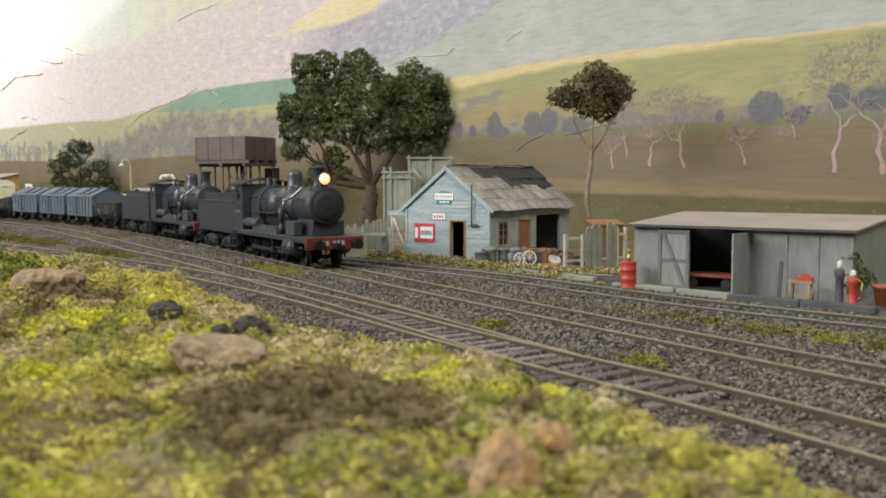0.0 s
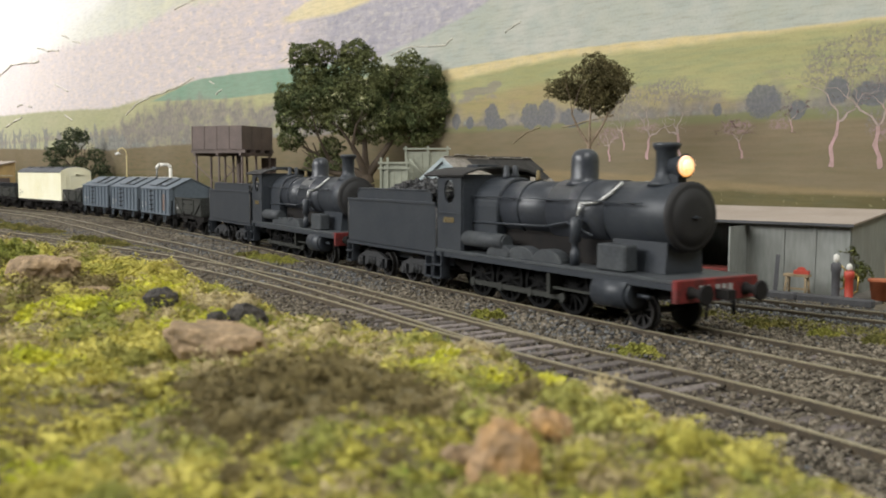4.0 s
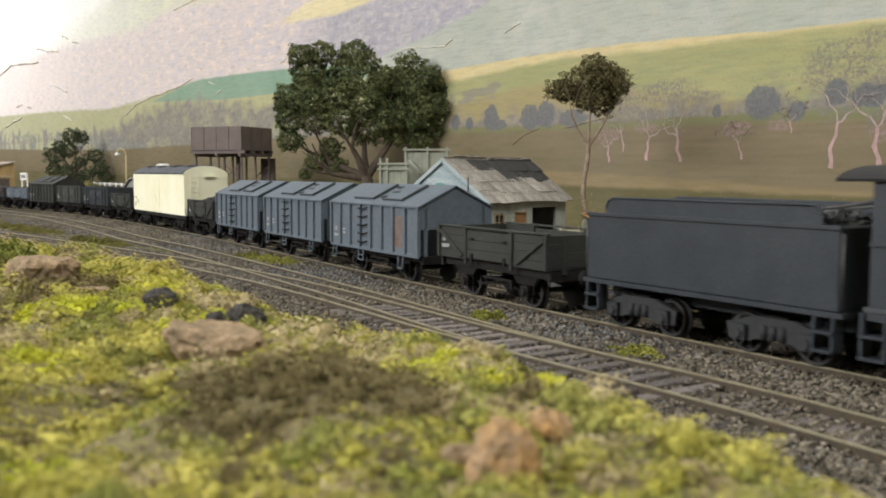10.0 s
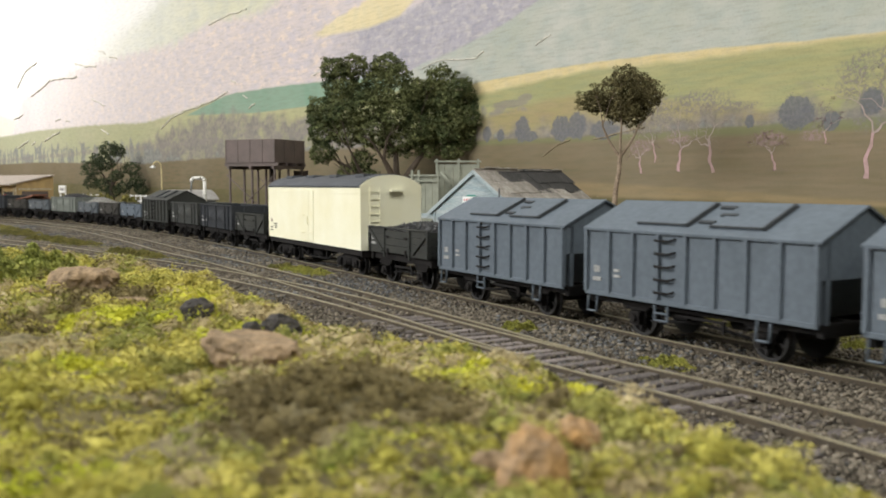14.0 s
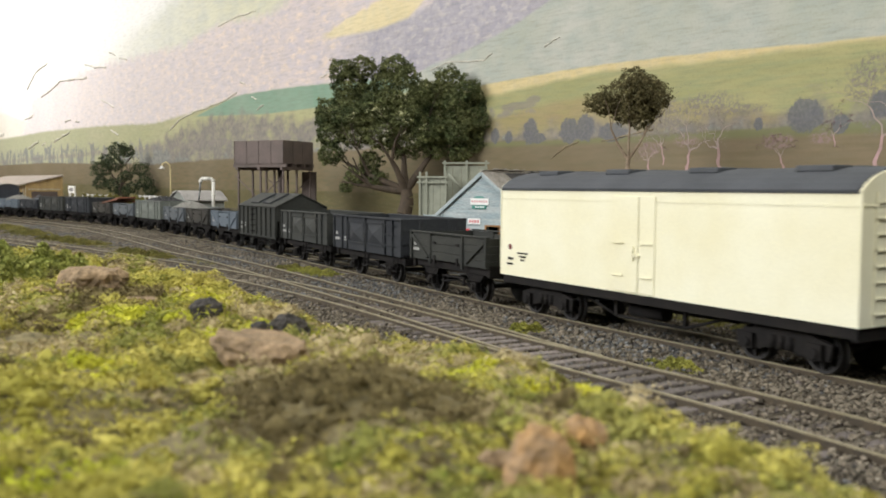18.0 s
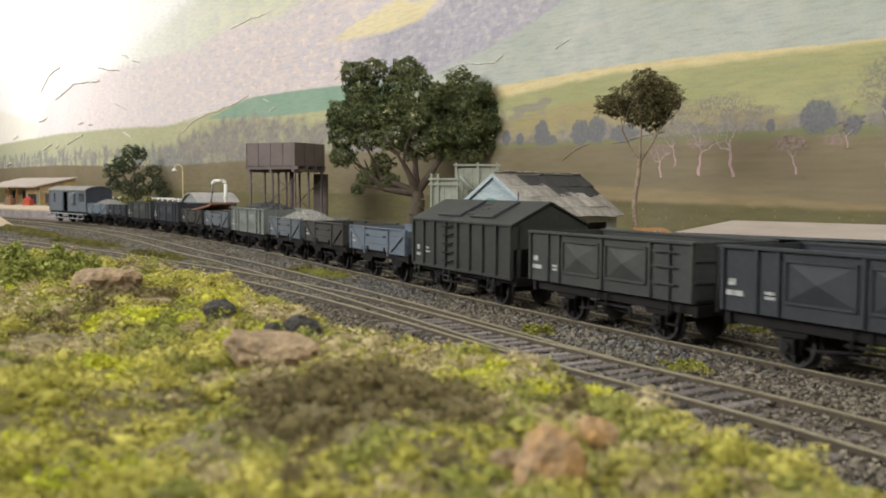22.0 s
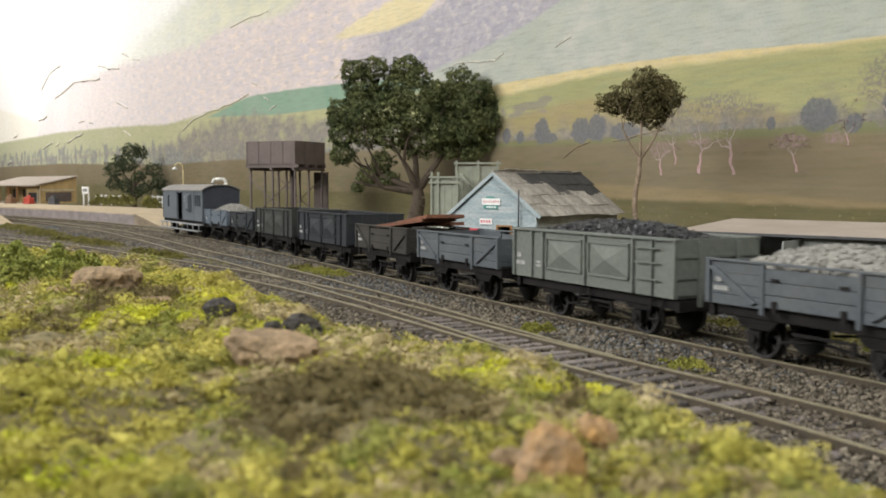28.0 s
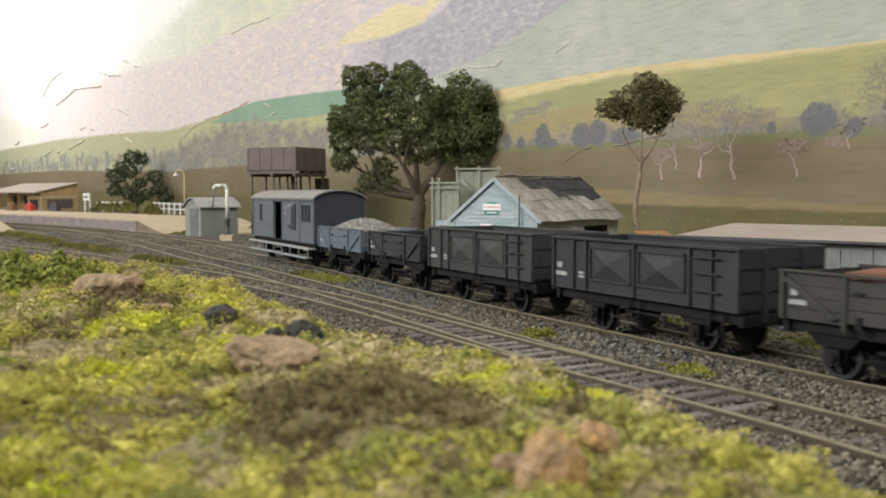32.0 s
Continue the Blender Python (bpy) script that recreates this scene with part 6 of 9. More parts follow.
    col = mix(crowns(((-36.06, 7.75, 0.5, 0.62), (-34.4, 7.6, 0.45, 0.48), (-31.9, 7.9, 0.8, 1.0), (-31.2, 7.4, 1.0, 0.4), (-27.8, 7.8, 1.0, 0.9), (-26.2, 7.9, 0.9, 0.95), (-23.6, 7.5, 1.3, 0.65), (-9.3, 7.8, 1.1, 0.95), (-12.27, 7.45, 0.32, 0.38), (-5.0, 8.1, 0.7, 0.7), (-3.2, 7.8, 1.0, 0.6), (-7.2, 7.2, 0.5, 0.5)), 2.4, 0.25, 0.9), col, blue)
    col = mix(crowns(((-33.3, 9.95, 2.1, 0.3), (-31.6, 10.3, 0.8, 0.3)), 1.4, 0.3, 0.75), col, (0.27, 0.24, 0.2))
    col = mix(crowns(((-20.4, 6.2, 0.85, 0.5), (-11.0, 6.4, 1.05, 0.45), (-8.3, 6.5, 0.7, 0.35), (-2.4, 5.9, 0.8, 0.5), (-17.4, 6.7, 0.9, 0.4)), 1.6, 0.6, speck), col, (0.33, 0.22, 0.22))
    # faint upright stains and rubbed patches of the old print
    col = mix(remap(noise_(0.12, 4, (1, 1, 0.25)), 0.35, 0.75, 0.0, 0.1), col, (0.42, 0.38, 0.33))
    # grain of the print: fine flecks and short level strokes
    col = mix(remap(noise_(5.5, 3, (1, 1, 1), 0.7), 0.5, 0.72, 0.0, 0.35), col, mix(0.5, col, (0.12, 0.11, 0.08)))
    col = mix(remap(noise_(1.4, 4, (0.35, 1, 3.2), 0.65), 0.46, 0.72, 0.0, 0.5), col, mix(0.55, col, (0.16, 0.16, 0.1)))
    hue = n.new("ShaderNodeHueSaturation")
    hue.inputs["Value"].default_value, hue.inputs["Saturation"].default_value = 0.88, 0.96
    l.new(col, hue.inputs["Color"])
    l.new(hue.outputs["Color"], p.inputs["Base Color"])
    return m


def print_mat(name, a, b, scale, grain):
    m = mat(name, a, 0.75, 0, 0.15, scale, 0, grain, tint=b, spec=0.2)
    return m


PR_MAUVE = print_mat("print_mauve_foliage", (0.17, 0.15, 0.12), (0.25, 0.21, 0.16), 0.6, 3.0)
PR_MAGENTA = print_mat("print_pink_foliage", (0.27, 0.16, 0.18), (0.2, 0.16, 0.13), 0.6, 3.0)
PR_TRUNK = print_mat("print_pink_trunk", (0.46, 0.3, 0.3), (0.32, 0.23, 0.2), 1.6, 5.0)
PR_BOUGH = print_mat("print_grey_bough", (0.4, 0.32, 0.29), (0.25, 0.2, 0.17), 1.6, 5.0)
M_PEEL = mat("peeling_paper", (0.66, 0.62, 0.54), 0.8, 0, 0.2, 1.5, tint=(0.46, 0.44, 0.37))
M_PEEL_TAN = mat("peeling_tan_paper", (0.3, 0.24, 0.15), 0.8, 0, 0.2, 1.5, tint=(0.2, 0.16, 0.1))

backdrop = thing("backdrop", BD_POSE, "printed backdrop of pale hills and gum trees", "backdrop", kind="structure")
bm = bmesh.new()
box(bm, BX0, BX1, 0.0, 1.2, -0.3, BZ)
part("board", bm, painted_backdrop(), backdrop, "curving sheet printed with hills and fields")


rp = random.Random(4)
def print_gum(x, z, h, lean, seed, fol, spread, trunk_w=0.17):
    """A flat gum of the print: crooked forked trunk, greyer boughs and a thin, gappy crown of flecks."""
    r = random.Random(seed)
    meshes = {"print_trunk": bmesh.new(), "print_bough": bmesh.new()}
    tips = []

    def limb(x0, z0, x1, z1, w0, w1, depth):
        bm = meshes["print_trunk" if depth > 2 else "print_bough"]
        n, prev = 7, None
        bow, ph = r.uniform(-0.1, 0.1) * h / 3, r.uniform(0, 6)
        dx, dz = z1 - z0, -(x1 - x0)
        q = max(1e-6, math.hypot(dx, dz))
        for i in range(n + 1):
            t = i / n
            off = bow * math.sin(math.pi * t) + 0.018 * h * math.sin(t * 9 + ph) * math.sin(math.pi * t)
            cx, cz = x0 + (x1 - x0) * t + dx / q * off, z0 + (z1 - z0) * t + dz / q * off
            w = (w0 + (w1 - w0) * t) * r.uniform(0.75, 1.2)
            row = [bm.verts.new((cx - dx / q * w, -0.01 - 0.002 * depth, cz - dz / q * w)), bm.verts.new((cx + dx / q * w, -0.01 - 0.002 * depth, cz + dz / q * w))]
            if prev:
                bm.faces.new((prev[0], prev[1], row[1], row[0]))
            prev = row
        tips.append((x1, z1))
        if depth:
            for s_ in (-1, 1) if depth < 3 or r.random() < 0.5 else (-1, 0.3, 1):
                l = math.hypot(x1 - x0, z1 - z0) * r.uniform(0.55, 1.15)
                a = math.atan2(z1 - z0, x1 - x0) + s_ * r.uniform(0.3, 1.15)
                limb(x1, z1, x1 + l * math.cos(a), z1 + l * (math.sin(a) * 0.85 + 0.1), w1 * 0.8, w1 * 0.3, depth - 1)

    limb(x, z, x + lean, z + h * 0.36, trunk_w * 1.05, trunk_w * 0.62, 3)
    part("print_trunk", meshes["print_trunk"], PR_TRUNK, backdrop)
    part("print_bough", meshes["print_bough"], PR_BOUGH, backdrop)
    pts = []
    for tx_, tz_ in tips[1:]:
        for _ in range(r.randrange(2, 15)):
            pts.append((tx_ + r.gauss(0, 0.2) * spread, -0.02, tz_ + r.gauss(0.08, 0.14) * spread))
    for _ in range(14):
        pts.append((x + r.gauss(0, 0.45) * spread, -0.02, z + r.gauss(0.0, 0.03)))
    pts = np.array(pts)
    shards("print_foliage", pts, np.array([r.uniform(0.015, 0.045) for _ in pts]), fol, parent=backdrop, squash=(1, 0.004, 0.7))


print_gum(-20.3, 4.5, 2.8, -0.1, 1, PR_MAGENTA, 0.7, 0.09)
print_gum(-19.2, 5.2, 3.4, -0.2, 2, PR_MAUVE, 0.9, 0.07)
print_gum(-17.3, 4.6, 4.0, 0.2, 3, PR_MAUVE, 1.1, 0.12)
print_gum(-14.7, 4.5, 4.6, -0.3, 4, PR_MAUVE, 1.3, 0.13)
print_gum(-10.5, 4.6, 2.4, -0.25, 5, PR_MAGENTA, 0.7, 0.07)
print_gum(-7.5, 6.0, 1.7, -0.1, 6, PR_MAGENTA, 0.5, 0.05)
print_gum(-5.2, 4.1, 6.6, 0.3, 7, PR_MAUVE, 1.5, 0.14)
print_gum(-2.6, 4.0, 6.0, -0.2, 8, PR_MAUVE, 1.5, 0.15)
print_gum(-2.2, 6.4, 2.2, -0.4, 9, PR_MAGENTA, 0.8, 0.05)
print_gum(0.8, 4.0, 6.4, 0.3, 10, PR_MAUVE, 1.5, 0.15)

# curled, peeling edges of the paper
CURLS = [((-194.5, 24.5), (-187.1, 27.2), (-176.2, 28.3)), ((-181.6, 21.9), (-167, 23.7), (-149, 22.8)), ((-149.6, 25.2), (-143.7, 24.1), (-137.5, 23.5)), ((-135.9, 25.9), (-132.2, 24.9)), ((-130.2, 24.2), (-126.7, 23.6)), ((-90.4, 23.8), (-84.9, 24.2), (-79.5, 24.1)), ((-108, 11.6), (-103.2, 13.1), (-99.2, 13.5)), ((-98.9, 13.7), (-94.9, 13.8), (-92.1, 14.2)), ((-92, 14.1), (-88, 14.5), (-85.1, 15)), ((-79.2, 12.7), (-77.5, 13.1)), ((-80.8, 14.2), (-79.5, 13.9))]
CURLS += [((-84, 16.3), (-82.7, 15.9)), ((-163.9, 16), (-160.1, 16)), ((-156.6, 15.5), (-154.3, 15.3)), ((-194, 11.9), (-185.2, 12.9)), ((-172.4, 12.4), (-160.8, 13.7)), ((-135.6, 12.9), (-131.5, 11.9)), ((-224.3, 15.6), (-219.7, 16)), ((-197.1, 18), (-189.8, 18.6)), ((-140.7, 18.4), (-133.3, 16.6)), ((-232.2, 9.3), (-227.4, 9.7)), ((-182, 11.9), (-179.3, 12.4)), ((-64.2, 15), (-60.7, 15.4)), ((-44.8, 13.8), (-42.1, 14.2), (-37.6, 13.8), (-36.5, 14.3)), ((-30.5, 14.1), (-28.9, 14.6)), ((-29.6, 5.9), (-28, 6.7), (-26.8, 7)), ((-24.6, 6.9), (-20.1, 7.5))]
for k, q in enumerate(CURLS):
    bm = bmesh.new()
    w = 0.034 + 0.0007 * abs(q[0][0])
    pts = []
    for (x0, z0), (x1, z1) in zip(q[:-1], q[1:]):
        for i in range(5):
            t = i / 5
            pts.append((x0 + (x1 - x0) * t, -0.02, z0 + (z1 - z0) * t + rp.uniform(-0.9, 0.9) * w))
    pts.append((q[-1][0], -0.02, q[-1][1]))
    for i, (p0, p1) in enumerate(zip(pts[:-1], pts[1:])):
        r = [w * (0.35 + 0.75 * abs(math.sin((i + j) * 1.9 + k))) for j in (0, 1)]
        cyl(bm, p0, p1, r[0], r[1], 8)
    part("paper_curl", bm, M_PEEL if q[0][1] > 8 else M_PEEL_TAN, backdrop, "curled edge of the peeling paper")

# ---- the room round the layout ----
for nm, bx in (("room_floor", (-420, 300, -330, 480, -105, -100)), ("ceiling", (-420, 300, -330, 480, 125, 130)), ("wall_west", (-425, -420, -330, 480, -105, 130)), ("wall_east", (300, 305, -330, 480, -105, 130)), ("wall_south", (-420, 300, -335, -330, -105, 130)), ("wall_north", (-420, 300, 480, 485, -105, 130))):
    bm = bmesh.new()
    box(bm, *bx)
    solid(nm, bm, M_WALL, Matrix(), kind="structure")


# ---- trees ----
M_LEAVES = scatter_mat("fig_leaves", (0.06, 0.08, 0.032), (0.13, 0.14, 0.055), (0.2, 0.21, 0.085), 0.45, 0.85, rnd=0.45, grain=1.6)
M_LEAVES_DARK = scatter_mat("dark_tree_leaves", (0.035, 0.05, 0.026), (0.06, 0.078, 0.036), (0.1, 0.115, 0.05), 0.45, 0.85, rnd=0.45, grain=1.6)
M_GUM = scatter_mat("gum_leaves", (0.085, 0.075, 0.03), (0.12, 0.1, 0.045), (0.16, 0.14, 0.06), 0.6, 0.85, rnd=0.5, grain=2.0)
M_TRUNK = mat("fig_bark", (0.085, 0.062, 0.042), 0.9, 0, 0.4, 2.0, 0.03, 9.0, tint=(0.045, 0.034, 0.024))
M_GUMBARK = mat("gum_bark", (0.3, 0.23, 0.16), 0.85, 0, 0.4, 2.5, 0.02, 9.0, tint=(0.17, 0.12, 0.08))


def limbs(bm, p, d, length, r0, depth, rnd, gnarl=0.25):
    n = 4
    q = Vector(p)
    dirn = Vector(d).normalized()
    r = r0
    for i in range(n):
        dirn = (dirn + Vector((rnd.uniform(-1, 1), rnd.uniform(-1, 1), rnd.uniform(-0.3, 0.6))) * gnarl * 0.5).normalized()
        q2 = q + dirn * length / n
        r2 = r * 0.86
        cyl(bm, q, q2, r, r2, 8, False)
        q, r = q2, r2
    if depth:
        for _ in range(rnd.choice((2, 2, 3))):
            d2 = (dirn + Vector((rnd.uniform(-1, 1), rnd.uniform(-1, 1), rnd.uniform(-0.2, 0.7))) * 0.8).normalized()
            limbs(bm, q, d2, length * rnd.uniform(0.55, 0.8), r * 0.7, depth - 1, rnd, gnarl)


def tree(name, base, trunk_h, r0, starts, blobs, leaf_mat, bark, n_per, leaf_size, label, seed, group="", deep=1.0):
    """Tapered trunk with forking limbs; the crown is leaves on and within uneven clumps (x, z, radius) about the trunk."""
    rnd = random.Random(seed)
    ob = thing(name, place(*base), label, "tree", group)
    bm = bmesh.new()
    q = Vector((0, 0, -0.2))
    for i in range(6):
        q2 = Vector((0.06 * min(trunk_h, 2.4) * math.sin(i * 1.3 + seed), 0.03 * math.cos(i), -0.2 + (trunk_h + 0.2) * (i + 1) / 6))
        cyl(bm, q, q2, r0 * (1.25 - 0.45 * i / 6 if i else 1.5), r0 * (1.25 - 0.45 * (i + 1) / 6), 12, False)
        q = q2
    part("trunk", bm, bark, ob)
    for d, l, dep in starts:
        bm = bmesh.new()
        limbs(bm, q - Vector((0, 0, 0.15)), d, l, r0 * 0.62, dep, rnd)
        part("limb", bm, bark, ob)
    g = np.random.default_rng(seed)
    for x, z, r in blobs:
        n = int(n_per * r * r)
        c = np.array((x, g.uniform(-0.6, 0.6) * r, z))
        v = g.normal(size=(n, 3))
        v /= np.linalg.norm(v, axis=1)[:, None]
        lob = 0.72 + 0.38 * np.abs(np.sin(v[:, 0] * 4 + x * 3) * np.sin(v[:, 2] * 5 + z * 2) + 0.5 * np.sin(v[:, 1] * 6 + x))
        rad = r * lob * g.uniform(0.55, 1.0, n) ** 0.4
        gaps = np.sin(v[:, 0] * 6.5 + z) + np.sin(v[:, 2] * 7.5 + x * 2) + np.sin(v[:, 1] * 6 + r) > -2.1
        pts = c + v * rad[:, None] * np.array((1.08, deep, 0.85))
        pts = pts[gaps]
        shards("crown", pts, g.uniform(0.6, 1.35, len(pts)) * leaf_size, leaf_mat, parent=ob, leaf=True)
    return ob


tree("tree", (-5.9, 73.2, -0.2), 3.7, 0.6, (((-1.0, -0.1, 0.5), 3.2, 3), ((0.65, 0.1, 0.85), 3.7, 3), ((0.05, 0.3, 1), 2.9, 3), ((-0.3, -0.4, 0.9), 2.7, 2), ((-0.9, -0.2, 0.1), 2.7, 2)),
     [(-5.1, 13.2, 1.1), (-3.4, 13.5, 1.1), (-4.5, 12.1, 1.46), (-1.0, 13.5, 1.34), (0.0, 12.6, 1.22), (-1.7, 12.4, 1.1), (-6.1, 9.9, 1.46), (-4.4, 9.6, 1.46), (-2.4, 10.1, 1.71), (-6.1, 8.1, 1.22), (-6.1, 6.5, 1.1), (-4.1, 8.2, 1.46), (-2.0, 8.2, 1.71), (0.0, 9.6, 1.59), (1.2, 11.1, 1.1), (0.0, 7.7, 1.71), (2.0, 8.4, 1.46), (3.5, 12.6, 1.22), (5.0, 11.6, 1.1), (3.9, 10.6, 1.34), (6.1, 10.9, 1.34), (5.4, 9.2, 1.46), (3.9, 8.4, 1.34), (5.9, 7.7, 1.22), (4.4, 6.7, 0.98), (2.4, 7.0, 1.1), (-4.1, 4.8, 0.98), (-4.9, 3.8, 0.54), (-2.4, 4.5, 0.98), (-2.9, 6.0, 0.98), (1.5, 9.9, 1.1), (-3.2, 11.3, 1.22), (2.7, 9.6, 1.22), (2.3, 10.9, 1.35), (3.0, 11.6, 1.0), (5.6, 8.6, 1.2), (6.2, 10.2, 0.9), (-6.3, 9.2, 1.1), (-4.6, 11.0, 1.2), (1.6, 11.6, 1.1), (0.9, 10.6, 1.2), (-1.2, 10.9, 1.2), (2.6, 8.0, 1.2)],
     M_LEAVES, M_TRUNK, 1500, 0.1, "large dark-green fig tree with a spreading crown", 3)
tree("tree", (8.18, 50.65, -0.2), 5.6, 0.15, (((-0.55, 0, 0.9), 2.0, 2), ((0.5, -0.1, 0.9), 2.0, 1), ((0.05, -0.2, 1), 1.75, 2)),
     [(-1.62, 8.55, 0.74), (-0.4, 9.07, 1.0), (0.64, 9.24, 1.13), (1.42, 8.89, 0.87), (0.38, 8.2, 0.87), (-1.1, 8.46, 0.78), (0.38, 9.94, 0.74), (1.34, 9.42, 0.78), (0.9, 8.37, 0.78), (1.86, 8.72, 0.52), (0.75, 7.75, 0.75), (-0.1, 8.0, 0.7), (1.2, 8.2, 0.75)],
     M_GUM, M_GUMBARK, 2600, 0.062, "slender gum tree with a bare pale trunk", 8, deep=0.7)
tree("tree", (-52.5, 131, 0.8), 2.6, 0.3, (((-0.5, 0, 0.9), 2.6, 2), ((0.5, 0.2, 0.9), 2.4, 2), ((0.1, 0.2, 1), 3.0, 2)),
     [(-0.1, 8.0, 1.4), (1.0, 7.9, 1.1), (-2.7, 5.3, 1.5), (-0.6, 6.0, 1.3), (2.8, 5.3, 1.3), (3.8, 3.4, 1.2), (4.4, 2.2, 1.0), (-1.1, 3.0, 1.4), (-3.1, 3.3, 1.2), (-2.2, 6.7, 1.0), (0.9, 4.3, 1.0), (2.0, 2.6, 1.1), (0.0, 1.9, 1.2)],
     M_LEAVES_DARK, M_TRUNK, 900, 0.11, "dark-green bushy tree beside the station platform", 12)
# ---- train: shared pieces ----
SPEED, GAIN = 5.48189, 0.0049585


def progress(t):
    return SPEED * t + GAIN * (t - 16) ** 2


M_UNDER = mat("underframe_grime", (0.013, 0.012, 0.012), 0.85, 0, 0.4, 2, tint=(0.022, 0.019, 0.017), spec=0.2)
M_STEEL = mat("dull_steel", (0.1, 0.096, 0.092), 0.55, 0.5, 0.3, 3)
M_TYRE = mat("wheel_tread", (0.022, 0.02, 0.019), 0.7, 0.0, 0.3, 3)
M_LOCO = mat("loco_black_paint", (0.03, 0.035, 0.043), 0.44, 0, 0.25, 1.0, 0.002, 14, tint=(0.042, 0.047, 0.054), spec=0.35)
# paler loco paint for running plate, splashers, side boxes and reservoirs
M_LOCO_PALE = mat("paler_loco_paint", (0.06, 0.066, 0.07), 0.6, 0, 0.35, 1.5, 0.002, 10, tint=(0.04, 0.044, 0.05), spec=0.3)
# next two: shade below the running plate is put into the colour
M_WHEEL = mat("shaded_wheel", (0.008, 0.008, 0.008), 0.85, 0, 0.3, 3, spec=0.15)
M_ROD = mat("shaded_rod", (0.035, 0.037, 0.032), 0.6, 0.2, 0.3, 3)
M_LOCO_SHINE = mat("smoother_boiler_paint", (0.034, 0.038, 0.046), 0.36, 0, 0.3, 0.7, bump=0.004, tint=(0.042, 0.047, 0.057), grain=10)
M_SOOT = mat("sooty_smokebox", (0.018, 0.017, 0.017), 0.75, 0, 0.3, 2)
M_RED = mat("buffer_beam_red", (0.2, 0.018, 0.016), 0.65, 0, 0.45, 2.5, 0, 9, tint=(0.07, 0.016, 0.014))
M_GOLD = mat("faded_gold_lettering", (0.17, 0.125, 0.05), 0.6, 0, 0.2, 2)
M_LETTER = mat("white_lettering", (0.42, 0.42, 0.4), 0.8, 0, 0.5, 6)
M_PIPE = mat("pale_pipe", (0.6, 0.6, 0.58), 0.4, 0.3, 0.2, 3)
M_COAL = mat("coal", (0.022, 0.022, 0.024), 0.45, 0, 0.4, 4)
M_GRAVEL = mat("gravel_load", (0.32, 0.31, 0.28), 0.95, 0, 0.5, 5, tint=(0.2, 0.19, 0.17))
M_RUST = mat("rusty_plate", (0.22, 0.085, 0.045), 0.85, 0, 0.45, 1.5, tint=(0.11, 0.055, 0.035))
M_LAMP = glow("headlamp_glow", (1.0, 0.42, 0.06), 1.2)
M_CORE = glow("headlamp_core", (1.0, 0.6, 0.17), 1.35)
M_RUSTSTAIN = mat("rust_stain", (0.15, 0.09, 0.07), 0.8, 0, 0.4, 2, tint=(0.18, 0.16, 0.15))


def wagon_paint(name, c, tint=None):
    return mat(name, c, 0.62, 0, 0.17, 0.7, bump=0.003, grain=7.0, tint=tint or tuple(v * 0.72 for v in c), mix=0.7, spec=0.22)


P_BLUE = wagon_paint("blue_grey_wagon_paint", (0.128, 0.152, 0.178), (0.1, 0.12, 0.14))
P_BLACKISH = wagon_paint("green_black_wagon_paint", (0.029, 0.031, 0.029), (0.052, 0.052, 0.045))
P_DARK = wagon_paint("dark_wagon_paint", (0.026, 0.029, 0.035), (0.048, 0.05, 0.052))
P_OLIVE = wagon_paint("dark_olive_wagon_paint", (0.036, 0.039, 0.038), (0.066, 0.066, 0.058))
P_GREEN = wagon_paint("grey_green_wagon_paint", (0.135, 0.15, 0.135), (0.18, 0.19, 0.165))
P_SLATE = wagon_paint("slate_wagon_paint", (0.08, 0.094, 0.108), (0.13, 0.135, 0.135))
P_BROWN = wagon_paint("brown_black_wagon_paint", (0.032, 0.031, 0.029), (0.068, 0.062, 0.052))
P_CREAM = mat("cream_van_paint", (0.85, 0.825, 0.64), 0.55, 0, 0.07, 0.5, tint=(0.78, 0.73, 0.5))
P_ROOF = mat("dark_van_roof", (0.07, 0.075, 0.085), 0.7, 0, 0.3, 1)
P_BRAKE = wagon_paint("brake_van_paint", (0.125, 0.14, 0.155), (0.1, 0.11, 0.12))


def lathe(bm, prof, x=0.0, y=0.0, z=0.0, axis="z", seg=20):
    """Turns a profile of (radius, height) about an axis."""
    rings = []
    for r, h in prof:
        ring = []
        for i in range(seg):
            a = 2 * math.pi * i / seg
            c, s_ = r * math.cos(a), r * math.sin(a)
            ring.append(bm.verts.new({"z": (x + c, y + s_, z + h), "x": (x + h, y + c, z + s_), "y": (x + c, y + h, z + s_)}[axis]))
        rings.append(ring)
    for a, b in zip(rings[:-1], rings[1:]):
        for i in range(seg):
            j = (i + 1) % seg
            bm.faces.new((a[i], a[j], b[j], b[i])).smooth = True
    bm.faces.new(rings[0][::-1])
    bm.faces.new(rings[-1])


